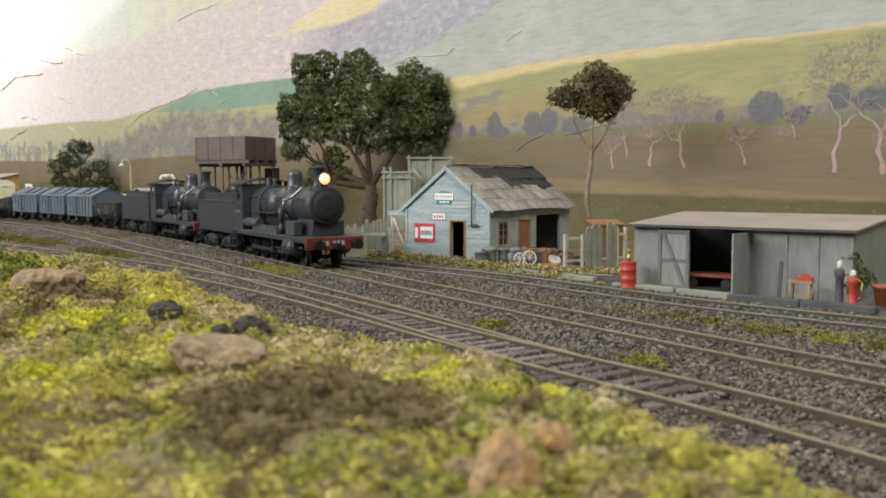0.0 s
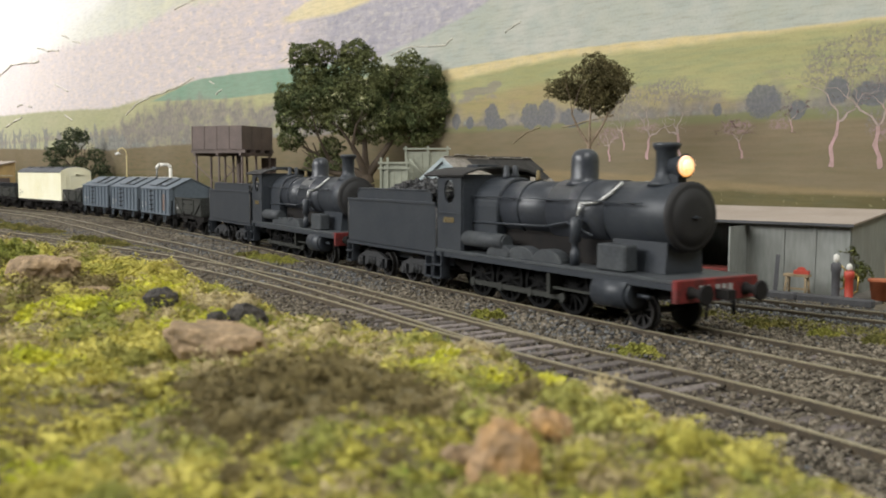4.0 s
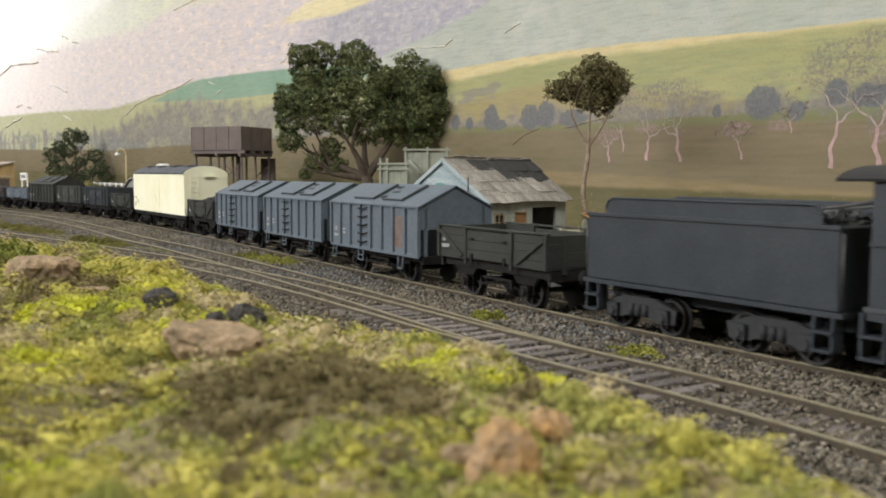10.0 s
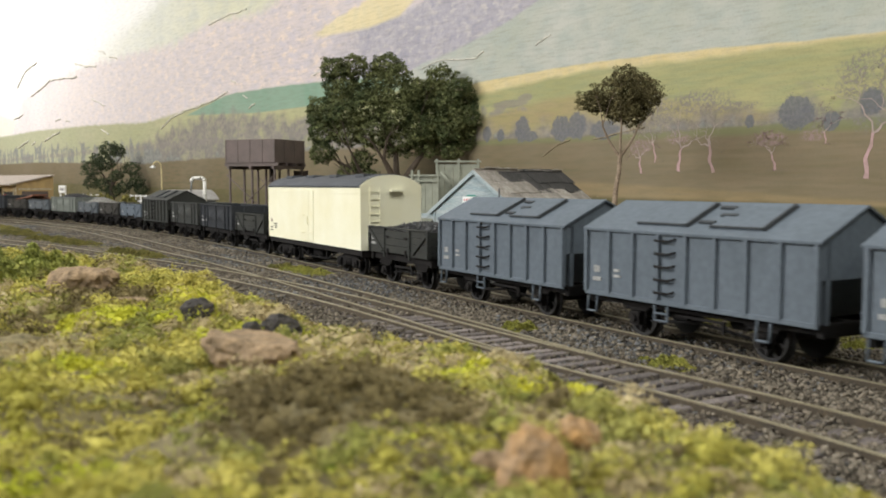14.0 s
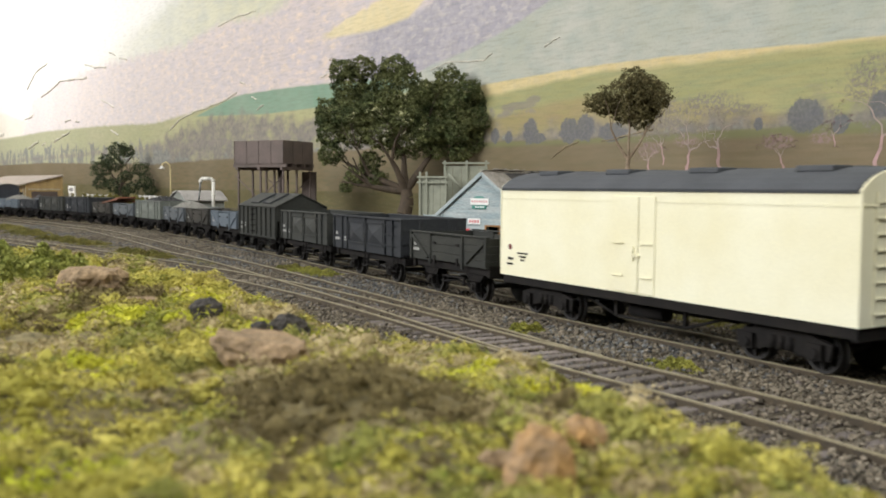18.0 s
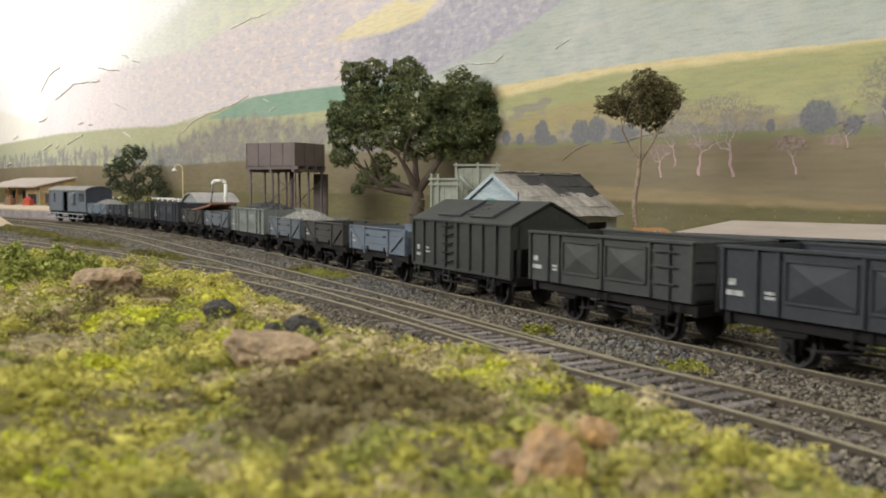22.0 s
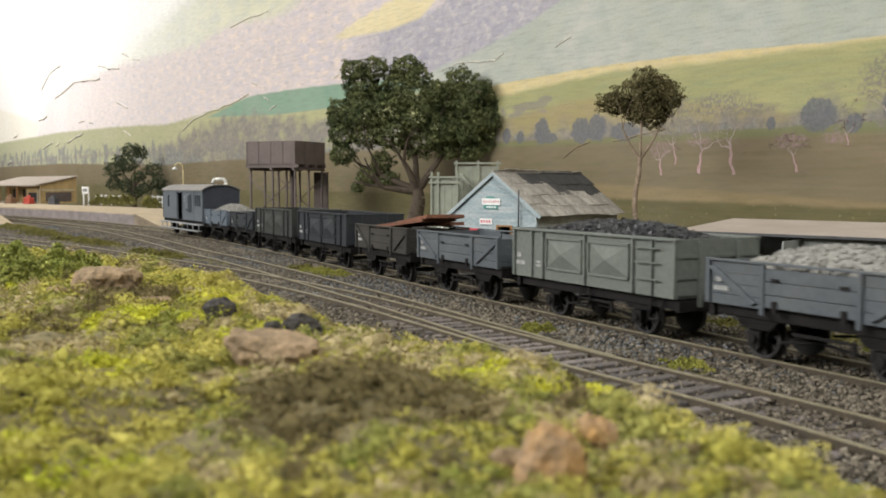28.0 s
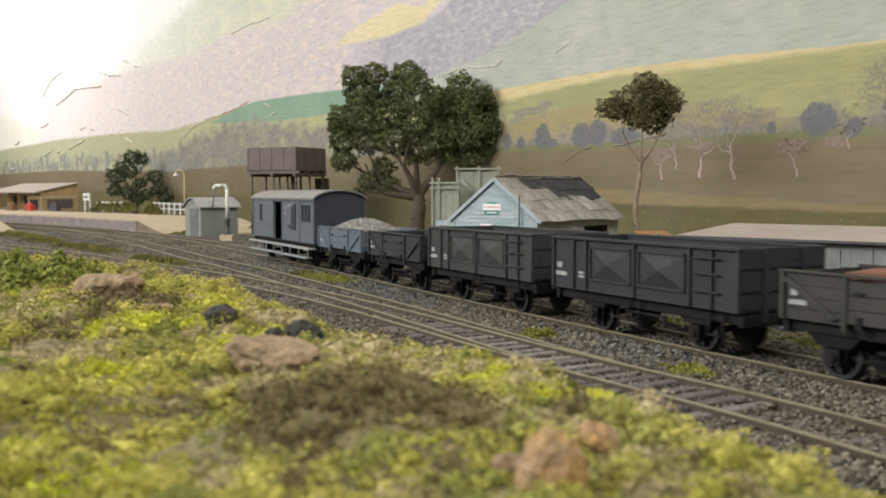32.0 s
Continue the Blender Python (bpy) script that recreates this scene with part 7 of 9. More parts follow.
def make_wheelset_mesh(name, r, spokes):
    bm = bmesh.new()
    cyl(bm, (0, -0.85, 0), (0, 0.85, 0), 0.08, seg=8)
    for sgn in (-1, 1):
        y0, y1 = 0.68 * sgn, 0.82 * sgn
        yi, yo = min(y0, y1), max(y0, y1)
        rings = []
        for rr, yy in ((r, yi), (r, yo), (r * 0.84, yo), (r * 0.84, yi)):
            rings.append([bm.verts.new((rr * math.cos(2 * math.pi * i / 24), yy, rr * math.sin(2 * math.pi * i / 24))) for i in range(24)])
        for k in range(4):
            a, b = rings[k], rings[(k + 1) % 4]
            for i in range(24):
                bm.faces.new((a[i], a[(i + 1) % 24], b[(i + 1) % 24], b[i]))
        yf0, yf1 = (y0 - 0.06 * sgn, y0)
        cyl(bm, (0, yf0, 0), (0, yf1, 0), r + 0.06, seg=24)
        cyl(bm, (0, yi + 0.02, 0), (0, yo + 0.02 * sgn, 0), r * 0.24, seg=12)
        for i in range(spokes):
            a = 2 * math.pi * i / spokes
            cyl(bm, (0.2 * r * math.cos(a), 0.75 * sgn, 0.2 * r * math.sin(a)), (0.86 * r * math.cos(a), 0.75 * sgn, 0.86 * r * math.sin(a)), 0.05, 0.04, 6, False)
    return mesh_of(name, bm, M_TYRE if r < 0.5 else M_WHEEL)


WHEELS = {}
spinning = []
rods = []


def wheelset(parent, x, r, spokes=8):
    if (r, spokes) not in WHEELS:
        WHEELS[(r, spokes)] = make_wheelset_mesh("wheelset", r, spokes)
    ob = new("wheelset", WHEELS[(r, spokes)])
    ob.parent = parent
    ob.matrix_basis = place(x, 0, r)
    spinning.append((ob, x, r))
    return ob


def bars(parent, name, material, cells, y, sgn):
    """Small plain bars that stand for lettering on a side: (x, z, width, height)."""
    bm = bmesh.new()
    for x, z, w, h in cells:
        a, b = sorted((y * sgn, (y + 0.02) * sgn))
        box(bm, x, x + w, a, b, z, z + h)
    return part(name, bm, material, parent)


def axlebox(bm):
    box(bm, -0.16, 0.16, -0.12, 0.1, 0.3, 0.62)
    cyl(bm, (0, -0.2, 0.46), (0, -0.1, 0.46), 0.1, seg=8)
    for k in range(4):
        box(bm, -0.55 + 0.05 * k, 0.55 - 0.05 * k, -0.07, 0.05, 0.82 - 0.055 * k, 0.865 - 0.055 * k)
    prism(bm, [(-0.28, 1.0), (0.28, 1.0), (0.2, 0.3), (0.1, 0.3), (0.1, 0.66), (-0.1, 0.66), (-0.1, 0.3), (-0.2, 0.3)], "y", 0.06, 0.1)


def underframe(ob, half, wheelbase, floor=1.02, buffers=True):
    bm = bmesh.new()
    for sgn in (-1, 1):
        box(bm, -half, half, sgn * 1.05 - 0.06, sgn * 1.05 + 0.06, floor - 0.24, floor)
    for x in (-half + 0.08, half - 0.08):
        box(bm, x - 0.08, x + 0.08, -1.2, 1.2, floor - 0.28, floor)
    for x in (-half * 0.3, half * 0.3):
        box(bm, x - 0.06, x + 0.06, -1.0, 1.0, floor - 0.2, floor - 0.02)
    box(bm, -half + 0.1, half - 0.1, -0.15, 0.15, floor - 0.2, floor - 0.03)
    part("underframe", bm, M_UNDER, ob, bevel=0.015)
    for sgn in (-1, 1):
        for x in (-wheelbase / 2, wheelbase / 2):
            shared("axlebox", "axlebox", axlebox, M_UNDER, ob, place(x, 1.0 * sgn, 0, 180 if sgn > 0 else 0))
        bm = bmesh.new()
        box(bm, -0.5, 0.9, sgn * 1.12 - 0.03, sgn * 1.12 + 0.03, 0.66, 0.72)
        box(bm, 0.86, 0.96, sgn * 1.12 - 0.03, sgn * 1.12 + 0.03, 0.45, 0.72)
        tube(bm, [(-wheelbase * 0.5 + 0.5, sgn * 0.85, 0.42), (0, sgn * 0.85, 0.55), (wheelbase * 0.5 - 0.5, sgn * 0.85, 0.42)], 0.035, 6)
        part("brake_gear", bm, M_UNDER, ob)
    for x in (-wheelbase / 2, wheelbase / 2):
        wheelset(ob, x, 0.46)
    for e in (-1, 1):
        bm = bmesh.new()
        box(bm, min(e * half, e * (half + 0.42)), max(e * half, e * (half + 0.42)), -0.1, 0.1, floor - 0.24, floor - 0.1)
        box(bm, min(e * (half + 0.26), e * (half + 0.46)), max(e * (half + 0.26), e * (half + 0.46)), -0.17, 0.17, floor - 0.3, floor - 0.04)
        part("coupler", bm, M_UNDER, ob, bevel=0.02)


def lumps(bm, x0, x1, y0, y1, z0, peak, size, n, seed):
    """A heap of loose lumps over a mound."""
    rnd = random.Random(seed)
    cols, rws = 16, 8
    grid = []
    for i in range(cols + 1):
        row = []
        for j in range(rws + 1):
            fx, fy = i / cols, j / rws
            h = peak * max(0.0, math.sin(math.pi * fx)) ** 0.6 * max(0.0, math.sin(math.pi * fy)) ** 0.7
            row.append(bm.verts.new((x0 + (x1 - x0) * fx, y0 + (y1 - y0) * fy, z0 + h + rnd.uniform(-0.03, 0.03))))
        grid.append(row)
    for i in range(cols):
        for j in range(rws):
            bm.faces.new((grid[i][j], grid[i + 1][j], grid[i + 1][j + 1], grid[i][j + 1]))
    for _ in range(n):
        fx, fy = rnd.uniform(0.02, 0.98), rnd.uniform(0.04, 0.96)
        h = peak * math.sin(math.pi * fx) ** 0.6 * math.sin(math.pi * fy) ** 0.7
        c = Vector((x0 + (x1 - x0) * fx, y0 + (y1 - y0) * fy, z0 + h))
        s = size * rnd.uniform(0.5, 1.3)
        q = Euler((rnd.uniform(0, 6), rnd.uniform(0, 6), rnd.uniform(0, 6))).to_matrix()
        pts = [c + q @ Vector(p) * s * rnd.uniform(0.7, 1.2) for p in ((1, 0, 0), (-1, 0, 0), (0, 1, 0), (0, -1, 0), (0, 0, 0.8), (0, 0, -0.8))]
        v = [bm.verts.new(p) for p in pts]
        for a, b, d in ((0, 2, 4), (2, 1, 4), (1, 3, 4), (3, 0, 4), (2, 0, 5), (1, 2, 5), (3, 1, 5), (0, 3, 5)):
            bm.faces.new((v[a], v[b], v[d]))


train = []


def vehicle(name, front, rear, label, category="wagon", group="wagons of the goods train"):
    ob = thing(name, Matrix(), label, category, group)
    train.append((ob, (front + rear) / 2, (front - rear) / 2))
    return ob, (front - rear) / 2


LETTERS = [(-0.02, 0.48, 0.16, 0.12), (-0.06, 0.3, 0.42, 0.1)]


def open_wagon(front, rear, paint, label, load=None, seed=1, extra=None):
    ob, h = vehicle("open_wagon", front, rear, label)
    underframe(ob, h, 3.0, 1.12)
    z0, z1, w = 1.13, 2.07, 1.28
    bm = bmesh.new()
    box(bm, -h, h, -w + 0.08, w - 0.08, z0, z0 + 0.08)
    part("floor", bm, M_UNDER, ob)
    for sgn in (-1, 1):
        a, b = sorted((sgn * (w - 0.07), sgn * w))
        n = 4
        for k in range(n):
            for c, d in ((-h, -h * 0.42), (h * 0.42, h)):
                bm = bmesh.new()
                box(bm, c, d, a, b, z0 + (z1 - z0) / n * k, z0 + (z1 - z0) / n * (k + 1) - 0.012)
                part("side_plank", bm, paint, ob)
        a2, b2 = sorted((sgn * (w - 0.05), sgn * (w + 0.025)))
        for k in range(3):
            bm = bmesh.new()
            box(bm, -h * 0.41, h * 0.41, a2, b2, z0 + 0.05 + 0.275 * k, z0 + 0.05 + 0.275 * (k + 1) - 0.012)
            part("door_plank", bm, paint, ob, bevel=0.01)
        o0, o1 = sorted((sgn * w, sgn * (w + 0.07)))
        for x in (-h * 0.42, h * 0.42):
            bm = bmesh.new()
            box(bm, x - 0.05, x + 0.05, o0, o1, z0 - 0.12, z1 - 0.002)
            part("stanchion", bm, paint, ob, bevel=0.008)
        for x in (-h + 0.04, h - 0.1):
            bm = bmesh.new()
            box(bm, x - 0.03, x + 0.09, o0, o1, z0, z1 - 0.002)
            part("stanchion", bm, paint, ob, bevel=0.008)
        for e in (-1, 1):
            bm = bmesh.new()
            prism(bm, [(e * (h * 0.42 + 0.14), z0 + 0.12), (e * (h * 0.42 + 0.28), z0 + 0.06), (e * (h - 0.1), z1 - 0.16), (e * (h - 0.22), z1 - 0.08)], "y", o0, o1)
            part("diagonal_brace", bm, paint, ob, bevel=0.008)
        bm = bmesh.new()
        box(bm, -h - 0.02, h + 0.02, min(sgn * (w - 0.08), sgn * (w + 0.06)), max(sgn * (w - 0.08), sgn * (w + 0.06)), z1, z1 + 0.05)
        part("top_rail", bm, paint, ob, bevel=0.008)
        bm = bmesh.new()
        for x in (-h * 0.3, h * 0.3):
            box(bm, x - 0.06, x + 0.06, o0, o1, z0 - 0.05, z0 + 0.2)
            box(bm, x - 0.09, x + 0.09, o0, o1, z0 + 0.6, z0 + 0.67)
        part("door_latch", bm, M_UNDER, ob)
        bars(ob, "lettering", M_LETTER, [(-h + 0.28 + x, z0 + z, ww, hh) for x, z, ww, hh in LETTERS], w + 0.001, sgn)
    for e in (-1, 1):
        for k in range(4):
            bm = bmesh.new()
            box(bm, min(e * (h - 0.08), e * h), max(e * (h - 0.08), e * h), -w + 0.08, w - 0.08, z0 + 0.235 * k, z0 + 0.235 * (k + 1) - 0.012)
            part("end_plank", bm, paint, ob)
        for y in (-0.75, 0.75):
            bm = bmesh.new()
            box(bm, min(e * h, e * (h + 0.07)), max(e * h, e * (h + 0.07)), y - 0.06, y + 0.06, z0 - 0.1, z1)
            part("end_post", bm, paint, ob)
    if load == "gravel":
        bm = bmesh.new()
        lumps(bm, -h + 0.1, h - 0.1, -w + 0.1, w - 0.1, z1 - 0.35, 0.75, 0.085, 900, seed)
        part("gravel_load", bm, M_GRAVEL, ob, "heaped pale gravel")
    elif load == "coal":
        bm = bmesh.new()
        lumps(bm, -h + 0.1, h - 0.1, -w + 0.1, w - 0.1, z1 - 0.3, 0.5, 0.1, 700, seed)
        part("coal_load", bm, M_COAL, ob, "heaped black coal")
    elif load == "plates":
        for k, (x, y, z, ry, rz) in enumerate(((0.9, -0.2, 2.24, -6, 4), (1.4, 0.15, 2.38, -6, -6), (0.2, 0.35, 2.14, -3, 12))):
            bm = bmesh.new()
            box(bm, -1.9, 1.9, -0.75, 0.75, -0.07, 0.07)
            p = part("rusty_plate", bm, M_RUST, ob, "rusty steel plate", 0.01)
            p.matrix_basis = place(x, y, z, rz, 0, ry)
    return ob


def pyramid_panel(bm, x0, x1, z0, z1, y, out, sgn):
    """A pressed panel: four slopes that meet at a point."""
    cx, cz = (x0 + x1) / 2, (z0 + z1) / 2
    v = [bm.verts.new((x, y * sgn, z)) for x, z in ((x0, z0), (x1, z0), (x1, z1), (x0, z1))]
    c = bm.verts.new((cx, (y + out) * sgn, cz))
    for i in range(4):
        bm.faces.new((v[i], v[(i + 1) % 4], c))
    bm.faces.new(v)


def high_wagon(front, rear, paint, label, load=None, seed=1):
    ob, h = vehicle("high_sided_wagon", front, rear, label)
    underframe(ob, h, 3.7)
    z0, z1, w = 1.06, 2.41, 1.3
    bm = bmesh.new()
    box(bm, -h, h, -w + 0.06, w - 0.06, z0, z0 + 0.08)
    part("floor", bm, M_UNDER, ob)
    for sgn in (-1, 1):
        a, b = sorted((sgn * (w - 0.06), sgn * w))
        bm = bmesh.new()
        box(bm, -h, h, a, b, z0, z1)
        part("side", bm, paint, ob)
        for x0, x1 in ((-h * 0.52, -0.12), (0.12, h * 0.52)):
            bm = bmesh.new()
            o0, o1 = sorted((sgn * (w + 0.002), sgn * (w + 0.06)))
            box(bm, x0, x1, o0, o1, z0 + 0.3, z0 + 0.36)
            box(bm, x0, x1, o0, o1, z1 - 0.2, z1 - 0.14)
            box(bm, x0, x0 + 0.06, o0, o1, z0 + 0.3, z1 - 0.14)
            box(bm, x1 - 0.06, x1, o0, o1, z0 + 0.3, z1 - 0.14)
            pyramid_panel(bm, x0 + 0.06, x1 - 0.06, z0 + 0.36, z1 - 0.2, w + 0.004, 0.13, sgn)
            part("door", bm, paint, ob)
        o0, o1 = sorted((sgn * (w + 0.003), sgn * (w + 0.075)))
        for x in (-h + 0.05, -h * 0.72, -h * 0.56, 0, h * 0.56, h * 0.76, h - 0.05):
            bm = bmesh.new()
            box(bm, x - 0.045, x + 0.045, o0, o1, z0 + 0.01, z1 - 0.002)
            part("rib", bm, paint, ob, bevel=0.008)
        bm = bmesh.new()
        box(bm, -h - 0.02, h + 0.02, min(sgn * (w - 0.09), sgn * (w + 0.09)), max(sgn * (w - 0.09), sgn * (w + 0.09)), z1, z1 + 0.07)
        part("top_rail", bm, paint, ob, bevel=0.01)
        bm = bmesh.new()
        o2 = sorted((sgn * (w + 0.08), sgn * (w + 0.12)))
        for z in (1.45, 1.85, 2.2):
            bm = bmesh.new()
            box(bm, h * 0.6, h * 0.84, o2[0], o2[1], z, z + 0.035)
            part("hand_grab", bm, paint, ob)
        for x in (-0.1, h * 0.78):
            bm = bmesh.new()
            tube(bm, [(x - 0.2, sgn * 1.2, 1.0), (x - 0.2, sgn * 1.26, 0.5), (x + 0.2, sgn * 1.26, 0.5), (x + 0.2, sgn * 1.2, 1.0)], 0.03, 6)
            part("step_iron", bm, M_UNDER, ob)
        bars(ob, "lettering", M_LETTER, [(-h + 0.2, 1.62, 0.2, 0.14), (-h + 0.14, 1.4, 0.46, 0.11), (-h * 0.66, 1.5, 0.24, 0.06), (-h * 0.66, 1.4, 0.3, 0.06)], w + 0.002, sgn)
    for e in (-1, 1):
        bm = bmesh.new()
        box(bm, min(e * (h - 0.06), e * h), max(e * (h - 0.06), e * h), -w + 0.06, w - 0.06, z0, z1 + 0.05)
        part("end", bm, paint, ob)
        for z in (z0 + 0.5, z0 + 1.0):
            bm = bmesh.new()
            box(bm, min(e * h, e * (h + 0.03)), max(e * h, e * (h + 0.03)), -w, w, z - 0.04, z + 0.04)
            part("end_rail", bm, paint, ob)
        for y in (-0.6, 0.6):
            bm = bmesh.new()
            box(bm, min(e * h, e * (h + 0.1)), max(e * h, e * (h + 0.1)), y - 0.05, y + 0.05, z0 - 0.2, z1)
            part("end_post", bm, paint, ob)
    if load:
        bm = bmesh.new()
        lumps(bm, -h + 0.1, h - 0.1, -w + 0.1, w - 0.1, z1 - 0.22, 0.55, 0.11, 1100, seed)
        part("coal_load", bm, M_COAL, ob, "heaped black coal")
    return ob


M_HATCH = mat("dark_hatch_edge", (0.045, 0.05, 0.055), 0.75, 0, 0.3, 2)


def hopper(front, rear, paint, label, rust=False):
    ob, h = vehicle("covered_hopper_wagon", front, rear, label)
    underframe(ob, h, 3.8, 1.0)
    z0, z1, z2, w = 0.98, 2.58, 3.24, 1.34
    bm = bmesh.new()
    # body with end sheets that slope inwards below
    prism(bm, [(-h, 1.85), (-h, z1), (h, z1), (h, 1.85), (h - 0.75, z0), (-h + 0.75, z0)], "y", -w + 0.05, w - 0.05)
    part("body", bm, paint, ob)
    for sgn in (-1, 1):
        a, b = sorted((sgn * (w - 0.045), sgn * w))
        bm = bmesh.new()
        box(bm, -h, h, a, b, z0, z1)
        part("side", bm, paint, ob)
        xs = [-h + 0.05 + (2 * h - 0.1) * k / 8 for k in range(9)]
        o0, o1 = sorted((sgn * (w + 0.002), sgn * (w + 0.085)))
        for x in xs:
            shared("rib", ("hrib", sgn, paint.name), lambda bm: box(bm, -0.05, 0.05, o0, o1, z0 + 0.02, z1 - 0.03), paint, ob, place(x, 0, 0))
        bm = bmesh.new()
        box(bm, -h, h, min(sgn * (w - 0.02), sgn * (w + 0.05)), max(sgn * (w - 0.02), sgn * (w + 0.05)), z1 - 0.06, z1 + 0.02)
        box(bm, -h, h, min(sgn * w, sgn * (w + 0.05)), max(sgn * w, sgn * (w + 0.05)), z0 - 0.06, z0 + 0.05)
        part("edge_rail", bm, paint, ob, bevel=0.01)
        bm = bmesh.new()
        o2 = sorted((sgn * (w + 0.09), sgn * (w + 0.13)))
        x = -h * 0.19
        for z in np.arange(1.2, z1 - 0.15, 0.3):
            tube(bm, [(x - 0.3, sgn * w, z + 0.05), (x - 0.22, sgn * (w + 0.13), z), (x + 0.22, sgn * (w + 0.13), z), (x + 0.3, sgn * w, z + 0.05)], 0.028, 5)
        part("ladder_rung", bm, M_UNDER, ob)
        bm = bmesh.new()
        for xx in (x - 0.22, x + 0.18):
            box(bm, xx, xx + 0.04, o2[0], o2[1], 0.55, z0 - 0.062)
        for z in (0.55, 0.72):
            box(bm, x - 0.18, x + 0.18, o2[0], o2[1], z, z + 0.035)
        part("lower_step", bm, paint, ob)
        for xx in (-h * 0.93, h * 0.62):
            bm = bmesh.new()
            tube(bm, [(xx - 0.17, sgn * 1.3, 1.0), (xx - 0.17, sgn * 1.34, 0.5), (xx + 0.17, sgn * 1.34, 0.5), (xx + 0.17, sgn * 1.3, 1.0)], 0.03, 6)
            part("step_iron", bm, paint, ob)
        bars(ob, "lettering", M_LETTER, [(-h + 0.32, 1.5, 0.2, 0.16), (-h + 0.28, 1.28, 0.3, 0.1), (-h + 1.05, 1.55, 0.2, 0.07), (-h + 1.05, 1.42, 0.24, 0.06)], w + 0.002, sgn)
        if rust:
            bm = bmesh.new()
            box(bm, h * 0.5, h * 0.66, min(sgn * w, sgn * (w + 0.004)), max(sgn * w, sgn * (w + 0.004)), 1.2, 2.25)
            part("rust_stain", bm, M_RUSTSTAIN, ob, "streaked rust stain")
    bm = bmesh.new()
    for sgn in (-1, 1):
        v = [(-h - 0.06, sgn * (w + 0.08), z1 - 0.03), (h + 0.06, sgn * (w + 0.08), z1 - 0.03), (h + 0.06, 0, z2), (-h - 0.06, 0, z2)]
        lo = [bm.verts.new(p) for p in v]
        up = [bm.verts.new((p[0], p[1], p[2] + 0.05)) for p in v]
        bm.faces.new(lo)
        bm.faces.new(up)
        for i in range(4):
            bm.faces.new((lo[i], lo[(i + 1) % 4], up[(i + 1) % 4], up[i]))
    part("roof", bm, paint, ob)
    for e in (-1, 1):
        bm = bmesh.new()
        prism(bm, [(-w, z1 - 0.02), (w, z1 - 0.02), (0, z2)], "x", min(e * (h - 0.05), e * h), max(e * (h - 0.05), e * h))
        for y in (-1.1, 1.1):
            box(bm, min(e * (h - 0.1), e * h), max(e * (h - 0.1), e * h), y - 0.06, y + 0.06, z0, z1)
        part("gable", bm, paint, ob)
    slope = (z2 - z1 + 0.03) / (w + 0.08)
    ang = math.degrees(math.atan(slope))
    for sgn in (-1, 1):
        for x0, x1 in ((-h * 0.52, -h * 0.06), (h * 0.14, h * 0.56)):
            bm = bmesh.new()
            box(bm, x0, x1, -0.55, 0.5, 0.0, 0.03)
            p = part("roof_hatch", bm, paint, ob)
            p.matrix_basis = place(0, sgn * 0.66, z2 + 0.055 - slope * 0.66, 0, -sgn * ang)
            bm = bmesh.new()
            box(bm, x1, x1 + 0.07, -0.55, 0.55, 0.0, 0.09)
            box(bm, x0, x1, min(sgn * 0.5, sgn * 0.55), max(sgn * 0.5, sgn * 0.55), 0.0, 0.06)
            p = part("hatch_edge", bm, M_HATCH, ob)
            p.matrix_basis = place(0, sgn * 0.66, z2 + 0.055 - slope * 0.66, 0, -sgn * ang)
        for x, yy in ((0.15, 0.3), (0.45, 0.62), (0.1, 0.95)):
            bm = bmesh.new()
            box(bm, x, x + 0.45, -0.05, 0.05, 0.0, 0.05)
            p = part("hatch_clip", bm, M_HATCH, ob)
            p.matrix_basis = place(-0.1, sgn * yy, z2 + 0.055 - slope * yy, 0, -sgn * ang)
    for sgn in (-1, 1):
        bm = bmesh.new()
        for x in (-0.9, 0.9):
            prism(bm, [(x - 0.5, 1.0), (x + 0.5, 1.0), (x + 0.22, 0.5), (x - 0.22, 0.5)], "y", min(sgn * 0.2, sgn * 0.6), max(sgn * 0.2, sgn * 0.6))
        part("discharge_chute", bm, M_UNDER, ob)
    return ob


def bogie(parent, x, material, wheelbase=1.7, r=0.42):
    def frame_side(bm):
        prism(bm, [(-wheelbase / 2 - 0.35, 0.62), (-wheelbase / 2 - 0.3, 0.3), (-wheelbase / 2 + 0.25, 0.3), (-0.4, 0.36), (0.4, 0.36), (wheelbase / 2 - 0.25, 0.3), (wheelbase / 2 + 0.3, 0.3), (wheelbase / 2 + 0.35, 0.62), (0.5, 0.82), (-0.5, 0.82)], "y", -0.06, 0.06)
        for xx in (-wheelbase / 2, wheelbase / 2):
            box(bm, xx - 0.17, xx + 0.17, -0.16, 0.06, 0.3, 0.62)
            cyl(bm, (xx, -0.22, 0.44), (xx, -0.1, 0.44), 0.11, seg=10)
        for k in range(3):
            cyl(bm, (-0.22 + 0.22 * k, -0.05, 0.38), (-0.22 + 0.22 * k, -0.05, 0.66), 0.085, seg=8)
    for sgn in (-1, 1):
        shared("bogie_side", ("bogie", wheelbase, material.name), frame_side, material, parent, place(x, sgn * 0.98, 0, 180 if sgn > 0 else 0))
    bm = bmesh.new()
    box(bm, x - 0.25, x + 0.25, -0.95, 0.95, 0.5, 0.85)
    part("bolster", bm, M_UNDER, parent)
    for e in (-1, 1):
        wheelset(parent, x + e * wheelbase / 2, r)


